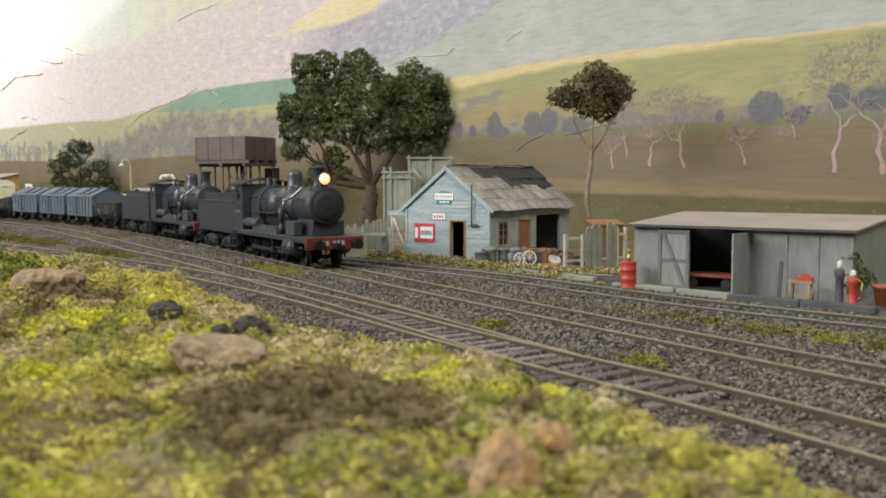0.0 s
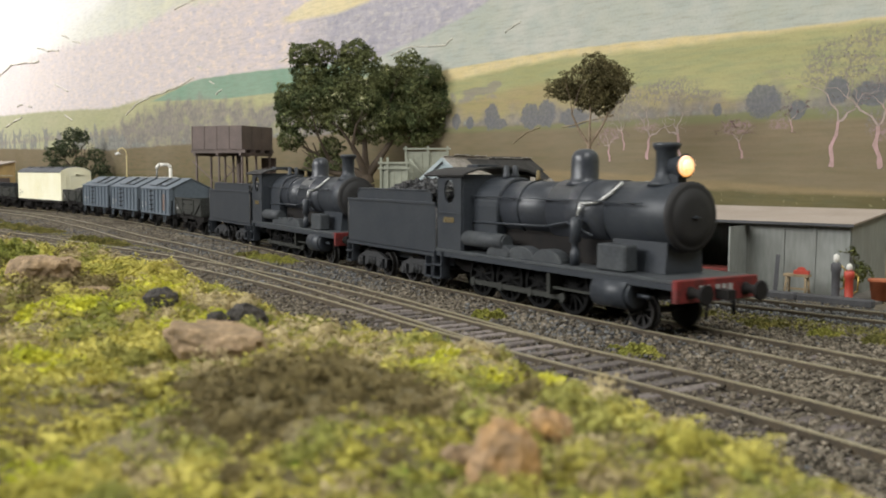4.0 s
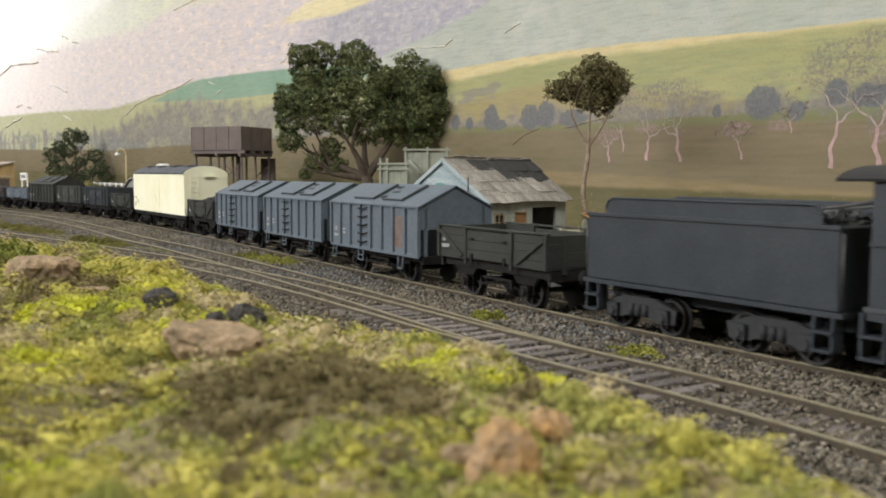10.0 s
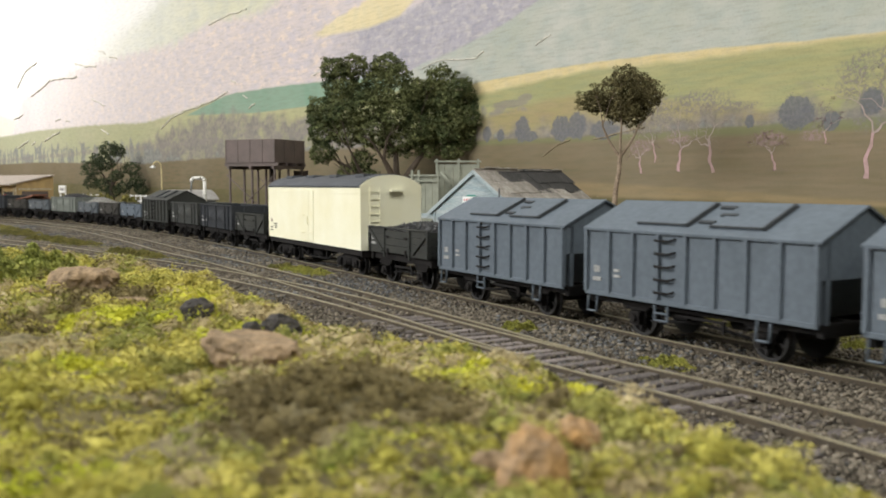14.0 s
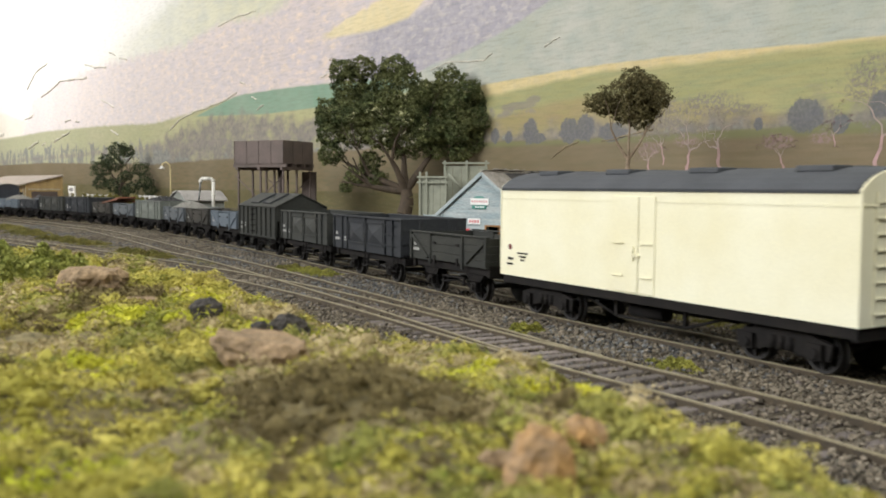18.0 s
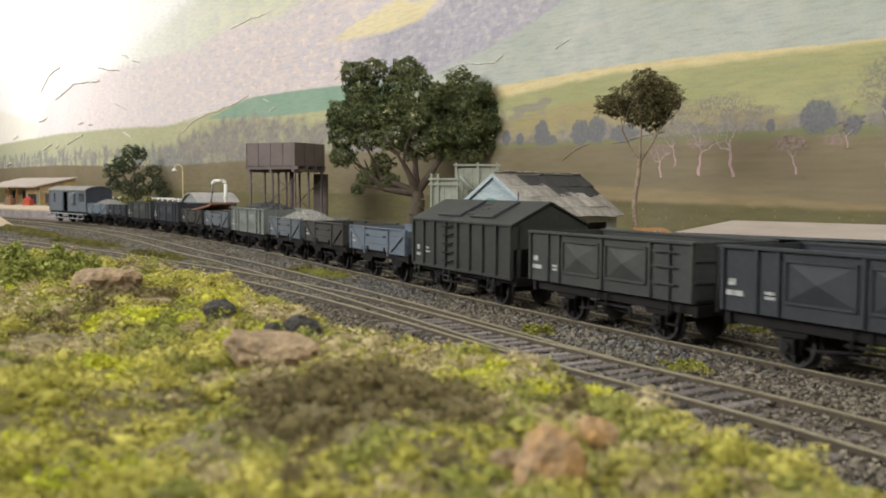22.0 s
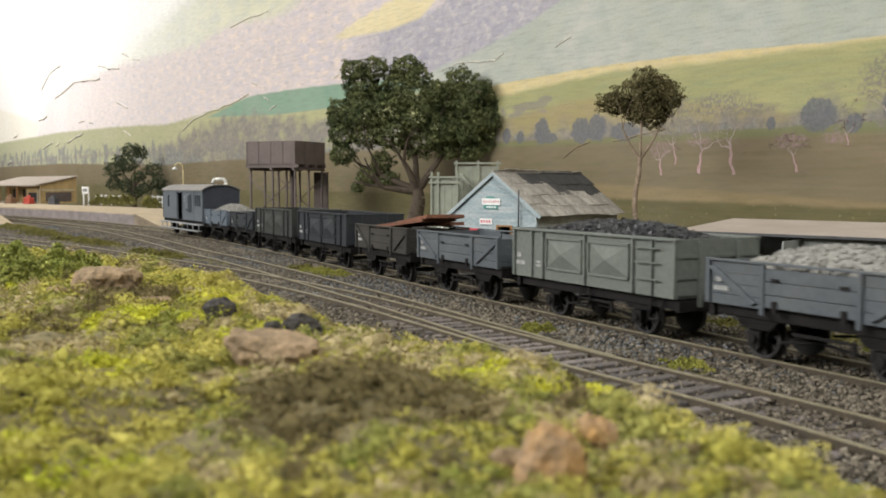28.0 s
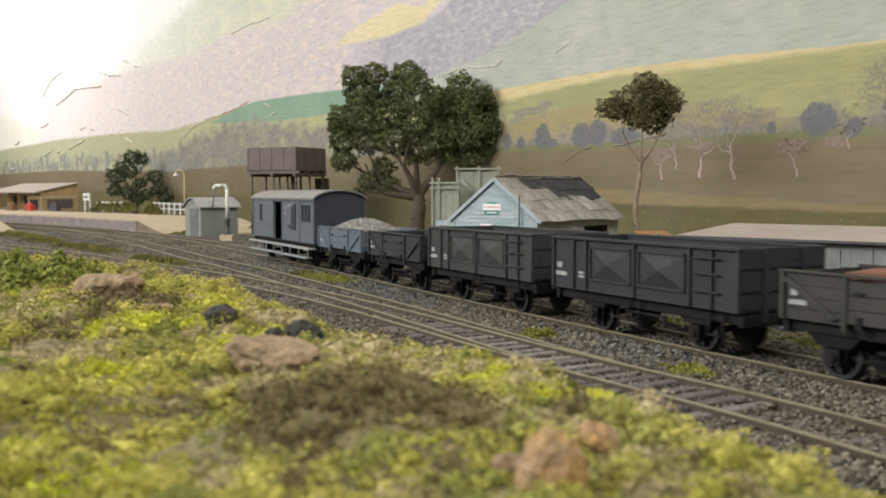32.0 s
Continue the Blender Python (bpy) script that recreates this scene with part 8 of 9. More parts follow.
def arc_roof(bm, x0, x1, w, z_eave, z_top, thick=0.07, n=12):
    pts = [(w * math.sin(a), z_eave + (z_top - z_eave) * (math.cos(a) - math.cos(1.2)) / (1 - math.cos(1.2))) for a in np.linspace(-1.2, 1.2, n + 1)]
    sx = w / abs(pts[0][0])
    up = [(p[0] * sx, p[1]) for p in pts]
    lo = [(p[0] * sx * 0.985, p[1] - thick) for p in pts]
    prism(bm, up + lo[::-1], "x", x0, x1)
    return up


def refrigerator_van(front, rear):
    ob, h = vehicle("refrigerator_van", front, rear, "cream bogie refrigerator van with a dark curved roof", "van")
    z0, z1, z2, w = 1.08, 3.66, 4.1, 1.32
    bm = bmesh.new()
    box(bm, -h, h, -w + 0.05, w - 0.05, z0, z1)
    part("body", bm, P_CREAM, ob, bevel=0.03)
    for sgn in (-1, 1):
        y0, y1 = sorted((sgn * (w - 0.045), sgn * w))
        for nm, g, za, zb in (("side", 0.0, z0, z1 - 0.342), ("waist_rail", 0.012, z1 - 0.34, z1 - 0.3), ("upper_side", 0.0, z1 - 0.298, z1)):
            bm = bmesh.new()
            box(bm, -h - g * 0.8, h + g * 0.8, y0 - g, y1 + g, za, zb)
            part(nm, bm, P_CREAM, ob)
        d0, d1 = sorted((sgn * (w + 0.003), sgn * (w + 0.06)))
        d0, d1 = sorted((sgn * (w + 0.003), sgn * (w + 0.03)))
        for nm, x, x1 in (("door", -0.92, 0.02), ("door_post", 0.05, 0.6)):
            bm = bmesh.new()
            box(bm, x, x1, d0, d1, z0 + 0.03, z1 - 0.2)
            part(nm, bm, P_CREAM, ob, bevel=0.01)
        bm = bmesh.new()
        h0, h1 = sorted((sgn * (w + 0.065), sgn * (w + 0.1)))
        h0, h1 = sorted((sgn * (w + 0.032), sgn * (w + 0.075)))
        box(bm, -0.16, -0.1, h0, h1, 1.9, 2.25)
        box(bm, -0.24, 0.1, h0, h1, 2.0, 2.04)
        part("door_bar", bm, P_CREAM, ob)
        for z in (1.5, 2.3):
            for x in (-0.9, 0.1):
                bm = bmesh.new()
                box(bm, x, x + 0.4, h0 - 0.02, h1 - 0.04, z, z + 0.035)
                part("hinge_strap", bm, P_CREAM, ob)
        bars(ob, "lettering", M_UNDER, [(-h + 0.35, 1.55, 0.28, 0.06), (-h + 0.3, 1.4, 0.3, 0.05), (-h + 0.85, 1.74, 0.5, 0.04), (-h + 0.95, 1.64, 0.3, 0.04), (-h + 1.0, 1.54, 0.18, 0.04)], w + 0.001, sgn)
        bm = bmesh.new()
        cyl(bm, (-h + 0.46, sgn * (w + 0.001), 1.92), (-h + 0.46, sgn * (w + 0.02), 1.92), 0.08, seg=10)
        part("red_marking", bm, M_RED, ob, "red disc marking")
    bm = bmesh.new()
    up = arc_roof(bm, -h + 0.02, h - 0.02, w + 0.05, z1 - 0.02, z2)
    part("roof", bm, P_ROOF, ob)
    for e in (-1, 1):
        bm = bmesh.new()
        prism(bm, [(-w - 0.01, z0)] + [(p[0] * 0.985, p[1] - 0.015) for p in up] + [(w + 0.01, z0)], "x", min(e * (h + 0.003), e * (h + 0.05)), max(e * (h + 0.003), e * (h + 0.05)))
        box(bm, min(e * (h + 0.05), e * (h + 0.065)), max(e * (h + 0.05), e * (h + 0.065)), -w, w, z1 - 0.33, z1 - 0.3)
        part("end", bm, P_CREAM, ob)
        bm = bmesh.new()
        for z in np.arange(1.3, 3.5, 0.3):
            box(bm, min(e * (h + 0.05), e * (h + 0.09)), max(e * (h + 0.05), e * (h + 0.09)), -0.95, -0.5, z, z + 0.03)
        for y in (-0.95, -0.52):
            box(bm, min(e * (h + 0.01), e * (h + 0.09)), max(e * (h + 0.01), e * (h + 0.09)), y, y + 0.03, 1.1, 3.6)
        part("end_ladder", bm, P_CREAM, ob)
        bm = bmesh.new()
        box(bm, min(e * h, e * (h + 0.28)), max(e * h, e * (h + 0.28)), -0.1, 0.5, 3.42, 3.5)
        part("end_shelf", bm, P_CREAM, ob)
    for x in (-h * 0.75, -h * 0.25, h * 0.25, h * 0.75):
        for y in (-0.45, 0.45):
            bm = bmesh.new()
            box(bm, x - 0.45, x + 0.45, y - 0.3, y + 0.3, z2 - 0.1, z2 + 0.03)
            part("ice_hatch", bm, P_ROOF, ob, bevel=0.02)
    bm = bmesh.new()
    for sgn in (-1, 1):
        box(bm, -h, h, sgn * 1.2 - 0.06, sgn * 1.2 + 0.06, 0.84, 1.07)
    for e in (-1, 1):
        box(bm, min(e * (h - 0.15), e * h), max(e * (h - 0.15), e * h), -1.25, 1.25, 0.8, 1.07)
        box(bm, min(e * h, e * (h + 0.45)), max(e * h, e * (h + 0.45)), -0.15, 0.15, 0.78, 1.0)
    box(bm, -h + 0.2, h - 0.2, -0.3, 0.3, 0.82, 1.06)
    part("underframe", bm, M_UNDER, ob, bevel=0.015)
    bm = bmesh.new()
    for sgn in (-1, 1):
        tube(bm, [(-h * 0.45, sgn * 0.9, 0.85), (-1.2, sgn * 0.9, 0.4), (1.2, sgn * 0.9, 0.4), (h * 0.45, sgn * 0.9, 0.85)], 0.04, 6)
        for x in (-1.2, 1.2):
            box(bm, x - 0.05, x + 0.05, sgn * 0.9 - 0.05, sgn * 0.9 + 0.05, 0.4, 0.9)
    part("truss_rod", bm, M_UNDER, ob)
    bm = bmesh.new()
    cyl(bm, (-0.9, -0.6, 0.6), (0.3, -0.6, 0.6), 0.2, seg=12)
    part("air_reservoir", bm, M_UNDER, ob)
    for e in (-1, 1):
        bogie(ob, e * (h - 1.9), M_UNDER)
    return ob


M_FOOTBOARD = mat("pale_footboard", (0.36, 0.37, 0.37), 0.75, 0, 0.3, 2)


def brake_van(front, rear):
    ob, h = vehicle("brake_van", front, rear, "blue-grey guard's brake van with an open side door", "brake van")
    z0, z1, z2, w = 1.2, 3.42, 3.82, 1.32
    # side layout along x, as (start, end): panels with openings for a door and windows
    for sgn in (-1, 1):
        y0, y1 = sorted((sgn * (w - 0.06), sgn * w))
        gaps = [(-h + 1.45, -h + 1.85, 2.1, 3.0), (-h + 4.25, -h + 5.5, z0, 3.2)] + [(h - 1.84 + 0.48 * k, h - 1.44 + 0.48 * k, 2.25, 3.05) for k in range(3)]
        edges = [-h] + [e for g in gaps for e in g[:2]] + [h]
        slabs = []
        for a, b in zip(edges[::2], edges[1::2]):
            n = max(1, int((b - a) / 0.28))
            slabs += [(a + (b - a) * k / n, a + (b - a) * (k + 1) / n - 0.006, z0, z1) for k in range(n)]
        for a, b, c, d in gaps:
            slabs += [(a, b, d, z1)] + ([(a, b, z0, c)] if c > z0 else [])
        for a, b, c, d in slabs:
            bm = bmesh.new()
            box(bm, a, b, y0, y1, c, d)
            part("side_board", bm, P_BRAKE, ob)
        for a, b, c, d in gaps[:1] + gaps[2:]:
            bm = bmesh.new()
            f0, f1 = sorted((sgn * (w + 0.002), sgn * (w + 0.03)))
            box(bm, a - 0.035, a, f0, f1, c - 0.04, d + 0.04)
            box(bm, b, b + 0.035, f0, f1, c - 0.04, d + 0.04)
            box(bm, a, b, f0, f1, c - 0.04, c)
            box(bm, a, b, f0, f1, d, d + 0.04)
            part("window_frame", bm, P_BRAKE, ob)
            bm = bmesh.new()
            g0, g1 = sorted((sgn * (w - 0.05), sgn * (w - 0.035)))
            box(bm, a, b, g0, g1, c, d)
            part("pane", bm, M_GLASS, ob)
        d0, d1 = sorted((sgn * (w + 0.01), sgn * (w + 0.07)))
        bm = bmesh.new()
        box(bm, -h + 2.2, -h + 4.2, d0, d1, z0 + 0.05, 3.25)
        part("sliding_door", bm, P_BRAKE, ob, "slid-open plank door", 0.012)
        bm = bmesh.new()
        box(bm, -h + 2.2, -h + 4.2, min(sgn * (w + 0.072), sgn * (w + 0.1)), max(sgn * (w + 0.072), sgn * (w + 0.1)), 1.95, 2.03)
        part("door_rail", bm, P_BRAKE, ob)
        bm = bmesh.new()
        prism(bm, [(sgn * (w + 0.01), 1.75), (sgn * (w + 0.3), 2.05), (sgn * (w + 0.3), 3.0), (sgn * (w + 0.01), 3.15)], "x", -h + 7.2, -h + 7.95)
        part("lookout_ducket", bm, P_BRAKE, ob, bevel=0.03)
        bm = bmesh.new()
        for x in (-h + 0.05, -h + 5.62, -h + 8.55, h - 0.05):
            box(bm, x - 0.045, x + 0.045, min(sgn * (w + 0.002), sgn * (w + 0.035)), max(sgn * (w + 0.002), sgn * (w + 0.035)), z0, z1 - 0.12)
        part("corner_strip", bm, P_BRAKE, ob)
        bm = bmesh.new()
        box(bm, -h + 0.9, h - 0.2, d0, d1 - 0.01, 3.27, 3.32)
        part("door_track", bm, P_BRAKE, ob)
        for x, i, o, z, zt in ((h, 1.2, 1.62, 0.92, 0.98), (h - 0.3, 1.3, 1.66, 0.48, 0.53)):
            bm = bmesh.new()
            box(bm, -x, x, min(sgn * i, sgn * o), max(sgn * i, sgn * o), z, zt)
            part("footboard", bm, M_FOOTBOARD, ob, "long pale footboard")
        for x in np.linspace(-h + 0.4, h - 0.4, 8):
            bm = bmesh.new()
            box(bm, x - 0.03, x + 0.03, sgn * 1.5 - 0.03, sgn * 1.5 + 0.03, 0.53, 0.92)
            part("footboard_hanger", bm, M_FOOTBOARD, ob)
        bars(ob, "lettering", M_LETTER, [(-h + 6.0, 2.8, 0.22, 0.14), (-h + 5.98, 2.55, 0.26, 0.1)], w + 0.001, sgn)
    bm = bmesh.new()
    up = arc_roof(bm, -h - 0.12, h + 0.12, w + 0.1, z1 - 0.02, z2)
    part("roof", bm, mat("pale_grey_roof", (0.24, 0.225, 0.205), 0.75, 0, 0.25, 1), ob)
    for e in (-1, 1):
        bm = bmesh.new()
        prism(bm, [(-w + 0.07, z0)] + [(p[0] * 0.92, p[1] - 0.06) for p in up] + [(w - 0.07, z0)], "x", min(e * (h - 0.06), e * h), max(e * (h - 0.06), e * h))
        part("end", bm, wagon_paint("brake_van_end", (0.055, 0.06, 0.075)), ob)
    bm = bmesh.new()
    box(bm, -h, h, -w + 0.07, w - 0.07, z0 - 0.1, z0)
    part("floor", bm, M_UNDER, ob)
    bm = bmesh.new()
    for sgn in (-1, 1):
        box(bm, -h, h, sgn * 1.05 - 0.06, sgn * 1.05 + 0.06, 0.86, 1.1)
    for e in (-1, 1):
        box(bm, min(e * (h - 0.15), e * h), max(e * (h - 0.15), e * h), -1.25, 1.25, 0.82, 1.1)
        box(bm, min(e * h, e * (h + 0.45)), max(e * h, e * (h + 0.45)), -0.15, 0.15, 0.8, 1.02)
    part("underframe", bm, M_UNDER, ob)
    for x in (-h + 1.6, 0, h - 1.6):
        for sgn in (-1, 1):
            shared("axlebox", "axlebox", axlebox, M_UNDER, ob, place(x, 1.0 * sgn, 0, 180 if sgn > 0 else 0))
        wheelset(ob, x, 0.46)
    return ob


def holed_panel(bm, x0, x1, z0, z1, y0, y1, cx, cz, rx, rz, seg=20):
    """A plate with an oval opening."""
    rect = []
    for i in range(seg):
        a = 2 * math.pi * (i + 0.5) / seg
        c, s_ = math.cos(a), math.sin(a)
        k = min((x1 - cx if c > 0 else cx - x0) / max(abs(c), 1e-6), (z1 - cz if s_ > 0 else cz - z0) / max(abs(s_), 1e-6))
        rect.append((cx + c * k, cz + s_ * k))
    for corner in ((x0, z0), (x1, z0), (x1, z1), (x0, z1)):
        i = min(range(seg), key=lambda q: (rect[q][0] - corner[0]) ** 2 + (rect[q][1] - corner[1]) ** 2)
        rect[i] = corner
    oval = [(cx + rx * math.cos(2 * math.pi * (i + 0.5) / seg), cz + rz * math.sin(2 * math.pi * (i + 0.5) / seg)) for i in range(seg)]
    vs = [[[bm.verts.new((p[0], y, p[1])) for p in ring] for ring in (rect, oval)] for y in (y0, y1)]
    for i in range(seg):
        j = (i + 1) % seg
        for k in (0, 1):
            bm.faces.new((vs[k][0][i], vs[k][0][j], vs[k][1][j], vs[k][1][i]))
        bm.faces.new((vs[0][1][i], vs[0][1][j], vs[1][1][j], vs[1][1][i]))
        bm.faces.new((vs[0][0][i], vs[0][0][j], vs[1][0][j], vs[1][0][i]))


def locomotive(front, lamp, label):
    rear = front - 10.4
    ob, h = vehicle("steam_locomotive", front, rear, label, "locomotive", "steam locomotives of the double-headed train")
    F0 = h          # buffer beam face
    zc, rb = 2.66, 0.78

    def X(d):       # distance behind the beam
        return F0 - d
    bm = bmesh.new()
    box(bm, X(10.2), X(0.15), -1.3, 1.3, 1.24, 1.33)
    part("running_plate", bm, M_LOCO_PALE, ob, bevel=0.012)
    # dark filler added to close off the bright background below the boiler
    bm = bmesh.new()
    box(bm, X(8.7), X(3.0), -0.5, 0.5, 1.331, 2.2)
    part("underboiler_filler", bm, M_UNDER, ob)
    for sgn in (-1, 1):
        bm = bmesh.new()
        box(bm, X(10.2), X(0.16), sgn * 1.27 - 0.03, sgn * 1.27 + 0.03, 1.1, 1.239)
        part("valance", bm, M_LOCO, ob)
    bm = bmesh.new()
    for sgn in (-1, 1):
        prism(bm, [(X(10.2), 1.2), (X(0.3), 1.2), (X(0.3), 0.85), (X(2.2), 0.6), (X(9.6), 0.6), (X(10.2), 0.8)], "y", min(sgn * 0.5, sgn * 0.56), max(sgn * 0.5, sgn * 0.56))
    box(bm, X(9.5), X(2.4), -0.5, 0.5, 0.8, 1.15)
    part("main_frame", bm, M_UNDER, ob)
    bm = bmesh.new()
    box(bm, X(0.15), X(0), -1.32, 1.32, 0.82, 1.34)
    part("buffer_beam", bm, M_RED, ob, "red buffer beam", 0.02)
    bm = bmesh.new()
    for y in (-0.62, -0.42, -0.1, 0.1, 0.3):
        box(bm, X(-0.002), X(-0.02), y, y + 0.13, 1.0, 1.2)
    part("number_marking", bm, M_LETTER, ob)
    for y in (-0.88, 0.88):
        bm = bmesh.new()
        lathe(bm, [(0.15, 0.0), (0.13, 0.08), (0.1, 0.1), (0.1, 0.38), (0.22, 0.4), (0.23, 0.45), (0.2, 0.48)], F0, y, 1.05, "x", 16)
        part("buffer", bm, M_UNDER, ob)
    bm = bmesh.new()
    tube(bm, [(F0 + 0.02, 0.35, 0.95), (F0 + 0.12, 0.36, 0.9), (F0 + 0.14, 0.38, 0.5)], 0.05, 8)
    tube(bm, [(F0 + 0.02, -0.45, 0.95), (F0 + 0.1, -0.46, 0.85), (F0 + 0.1, -0.5, 0.45)], 0.04, 8)
    box(bm, F0, F0 + 0.4, -0.12, 0.12, 0.88, 1.1)
    part("brake_hose", bm, M_UNDER, ob)
    # boiler
    bm = bmesh.new()
    lathe(bm, [(rb, X(8.0)), (rb, X(5.3))], 0, 0, zc, "x", 32)
    part("boiler", bm, M_LOCO_SHINE, ob)
    bm = bmesh.new()
    lathe(bm, [(rb + 0.06, X(5.28)), (rb + 0.06, X(3.0))], 0, 0, zc, "x", 32)
    part("boiler_cladding", bm, M_LOCO_SHINE, ob)
    bm = bmesh.new()
    pts = [(0.86 * math.cos(a), zc + 0.02 + 0.86 * math.sin(a)) for a in np.linspace(0, math.pi, 17)]
    prism(bm, [(0.86, 1.4)] + pts + [(-0.86, 1.4)], "x", X(9.3), X(7.5))
    part("firebox", bm, M_LOCO, ob, bevel=0.03)
    bm = bmesh.new()
    lathe(bm, [(rb + 0.03, X(3.0)), (rb + 0.03, X(0.95)), (rb - 0.02, X(0.9))], 0, 0, zc, "x", 32)
    part("smokebox", bm, M_LOCO, ob)
    bm = bmesh.new()
    prism(bm, [(-0.62, 1.34), (0.62, 1.34), (0.55, 2.1), (-0.55, 2.1)], "x", X(2.9), X(1.05))
    part("smokebox_saddle", bm, M_LOCO, ob)
    bm = bmesh.new()
    lathe(bm, [(rb + 0.05, X(0.94)), (rb + 0.05, X(0.86)), (rb - 0.06, X(0.82)), (0.66, X(0.83)), (0.64, X(0.78)), (0.4, X(0.745)), (0.1, X(0.73))], 0, 0, zc, "x", 32)
    part("smokebox_door", bm, M_SOOT, ob, "sooty dished door")
    bm = bmesh.new()
    tube(bm, [(X(0.7), -0.12, zc), (X(0.7), 0.12, zc)], 0.02, 6)
    cyl(bm, (X(0.74), 0, zc), (X(0.66), 0, zc), 0.04, seg=8)
    part("door_handle", bm, M_LOCO, ob)
    for d in (3.0, 4.0, 5.29, 6.6, 7.5):
        bm = bmesh.new()
        lathe(bm, [(rb + (0.075 if 3.0 < d < 5.28 else 0.035), X(d) - 0.03), (rb + (0.075 if 3.0 < d < 5.28 else 0.035), X(d) + 0.03)], 0, 0, zc, "x", 32)
        part("boiler_band", bm, M_LOCO, ob)
    # mountings
    bm = bmesh.new()
    lathe(bm, [(0.46, 3.38), (0.36, 3.48), (0.27, 3.58), (0.25, 3.7), (0.25, 4.2), (0.3, 4.25), (0.34, 4.32), (0.34, 4.38), (0.27, 4.4)], X(1.7), 0, 0, "z", 20)
    part("chimney", bm, M_LOCO, ob, bevel=0.0)
    bm = bmesh.new()
    lathe(bm, [(0.52, 3.34), (0.42, 3.46), (0.37, 3.56), (0.37, 3.98), (0.35, 4.12), (0.28, 4.24), (0.16, 4.3), (0.04, 4.32)], X(4.65), 0, 0, "z", 24)
    part("steam_dome", bm, M_LOCO_SHINE, ob)
    for y in (-0.16, 0.16):
        bm = bmesh.new()
        lathe(bm, [(0.12, 3.45), (0.12, 3.62), (0.09, 3.66), (0.09, 3.86), (0.05, 3.9)], X(8.0), y, 0, "z", 12)
        part("safety_valve", bm, M_LOCO, ob)
    bm = bmesh.new()
    lathe(bm, [(0.1, 3.46), (0.06, 3.56), (0.05, 3.75)], X(7.0), 0.25, 0, "z", 10)
    part("whistle", bm, M_GOLD, ob, "dull brass whistle")
    if lamp:
        bm = bmesh.new()
        lathe(bm, [(0.12, X(1.53)), (0.2, X(1.48)), (0.27, X(1.13)), (0.29, X(1.08))], 0, 0, 3.84, "x", 20)
        box(bm, X(1.53), X(1.18), -0.14, 0.14, 3.44, 3.66)
        part("headlamp_case", bm, M_LOCO, ob)
        bm = bmesh.new()
        lathe(bm, [(0.25, X(1.08)), (0.24, X(1.04)), (0.2, X(1.03))], 0, 0, 3.84, "x", 20)
        lens = part("headlamp_lens", bm, M_LAMP, ob, "bright glowing lens")
        bm = bmesh.new()
        lathe(bm, [(0.17, X(1.027)), (0.1, X(0.98)), (0.03, X(0.97))], 0, 0, 3.84, "x", 16)
        part("headlamp_bulb", bm, M_CORE, lens, "glowing bulb")
    for sgn in (-1, 1):
        bm = bmesh.new()
        y = sgn * (rb + 0.16)
        tube(bm, [(X(9.2), y, 2.98), (X(3.2), y, 2.98), (X(1.5), y, 2.98)], 0.018, 8)
        for d in (2.0, 3.6, 5.2, 6.8, 8.6):
            cyl(bm, (X(d), sgn * (rb - 0.1), 2.95), (X(d), y, 2.98), 0.03, seg=6)
        part("handrail", bm, M_LOCO, ob)
        bm = bmesh.new()
        tube(bm, [(X(9.2), sgn * 0.88, 2.2), (X(5.2), sgn * 0.88, 2.25), (X(4.3), sgn * 0.9, 2.4), (X(3.3), sgn * 0.86, 2.1)], 0.035, 6)
        part("feed_pipe", bm, M_LOCO, ob)
        bm = bmesh.new()
        tube(bm, [(X(2.75), sgn * 0.4, 3.45), (X(2.85), sgn * 0.66, 3.2), (X(3.1), sgn * 0.86, 2.96), (X(3.7), sgn * 0.93, 2.9), (X(3.78), sgn * 0.95, 2.6)], 0.045, 8)
        part("steam_pipe", bm, M_PIPE, ob, "pale steam pipe")
        bm = bmesh.new()
        tube(bm, [(X(9.0), sgn * 1.0, 3.0), (X(8.9), sgn * 1.05, 2.7), (X(8.95), sgn * 1.1, 2.2), (X(8.85), sgn * 1.1, 1.4)], 0.055, 8)
        part("injector_pipe", bm, M_PIPE, ob, "pale injector pipe")
        bm = bmesh.new()
        cyl(bm, (X(8.75), sgn * 1.05, 1.72), (X(6.75), sgn * 1.05, 1.72), 0.23, seg=18)
        cyl(bm, (X(6.75), sgn * 1.05, 1.72), (X(6.68), sgn * 1.05, 1.72), 0.19, seg=18)
        part("air_reservoir", bm, M_LOCO_PALE, ob)
        for d in (5.9, 4.75, 6.9):
            bm = bmesh.new()
            pts = [(X(d) + 0.62 * math.cos(a), 1.32 + 0.36 * math.sin(a)) for a in np.linspace(0, math.pi, 13)]
            prism(bm, pts, "y", min(sgn * 0.82, sgn * 1.2), max(sgn * 0.82, sgn * 1.2))
            part("wheel_splasher", bm, M_LOCO_PALE, ob, bevel=0.02)
        bm = bmesh.new()
        lathe(bm, [(0.12, 1.34), (0.12, 1.7), (0.08, 1.74), (0.08, 1.9), (0.14, 1.94), (0.14, 2.5), (0.07, 2.56)], X(3.75), sgn * 1.05, 0, "z", 14)
        part("air_pump" if sgn < 0 else "lubricator", bm, M_LOCO, ob)
        bm = bmesh.new()
        box(bm, X(2.75), X(1.75), min(sgn * 0.8, sgn * 1.22), max(sgn * 0.8, sgn * 1.22), 1.34, 1.98)
        part("side_box", bm, M_LOCO_PALE, ob, bevel=0.04)
        # cylinder, slide bars and steps
        bm = bmesh.new()
        cyl(bm, (X(2.7), sgn * 1.08, 0.84), (X(1.55), sgn * 1.08, 0.84), 0.38, seg=20)
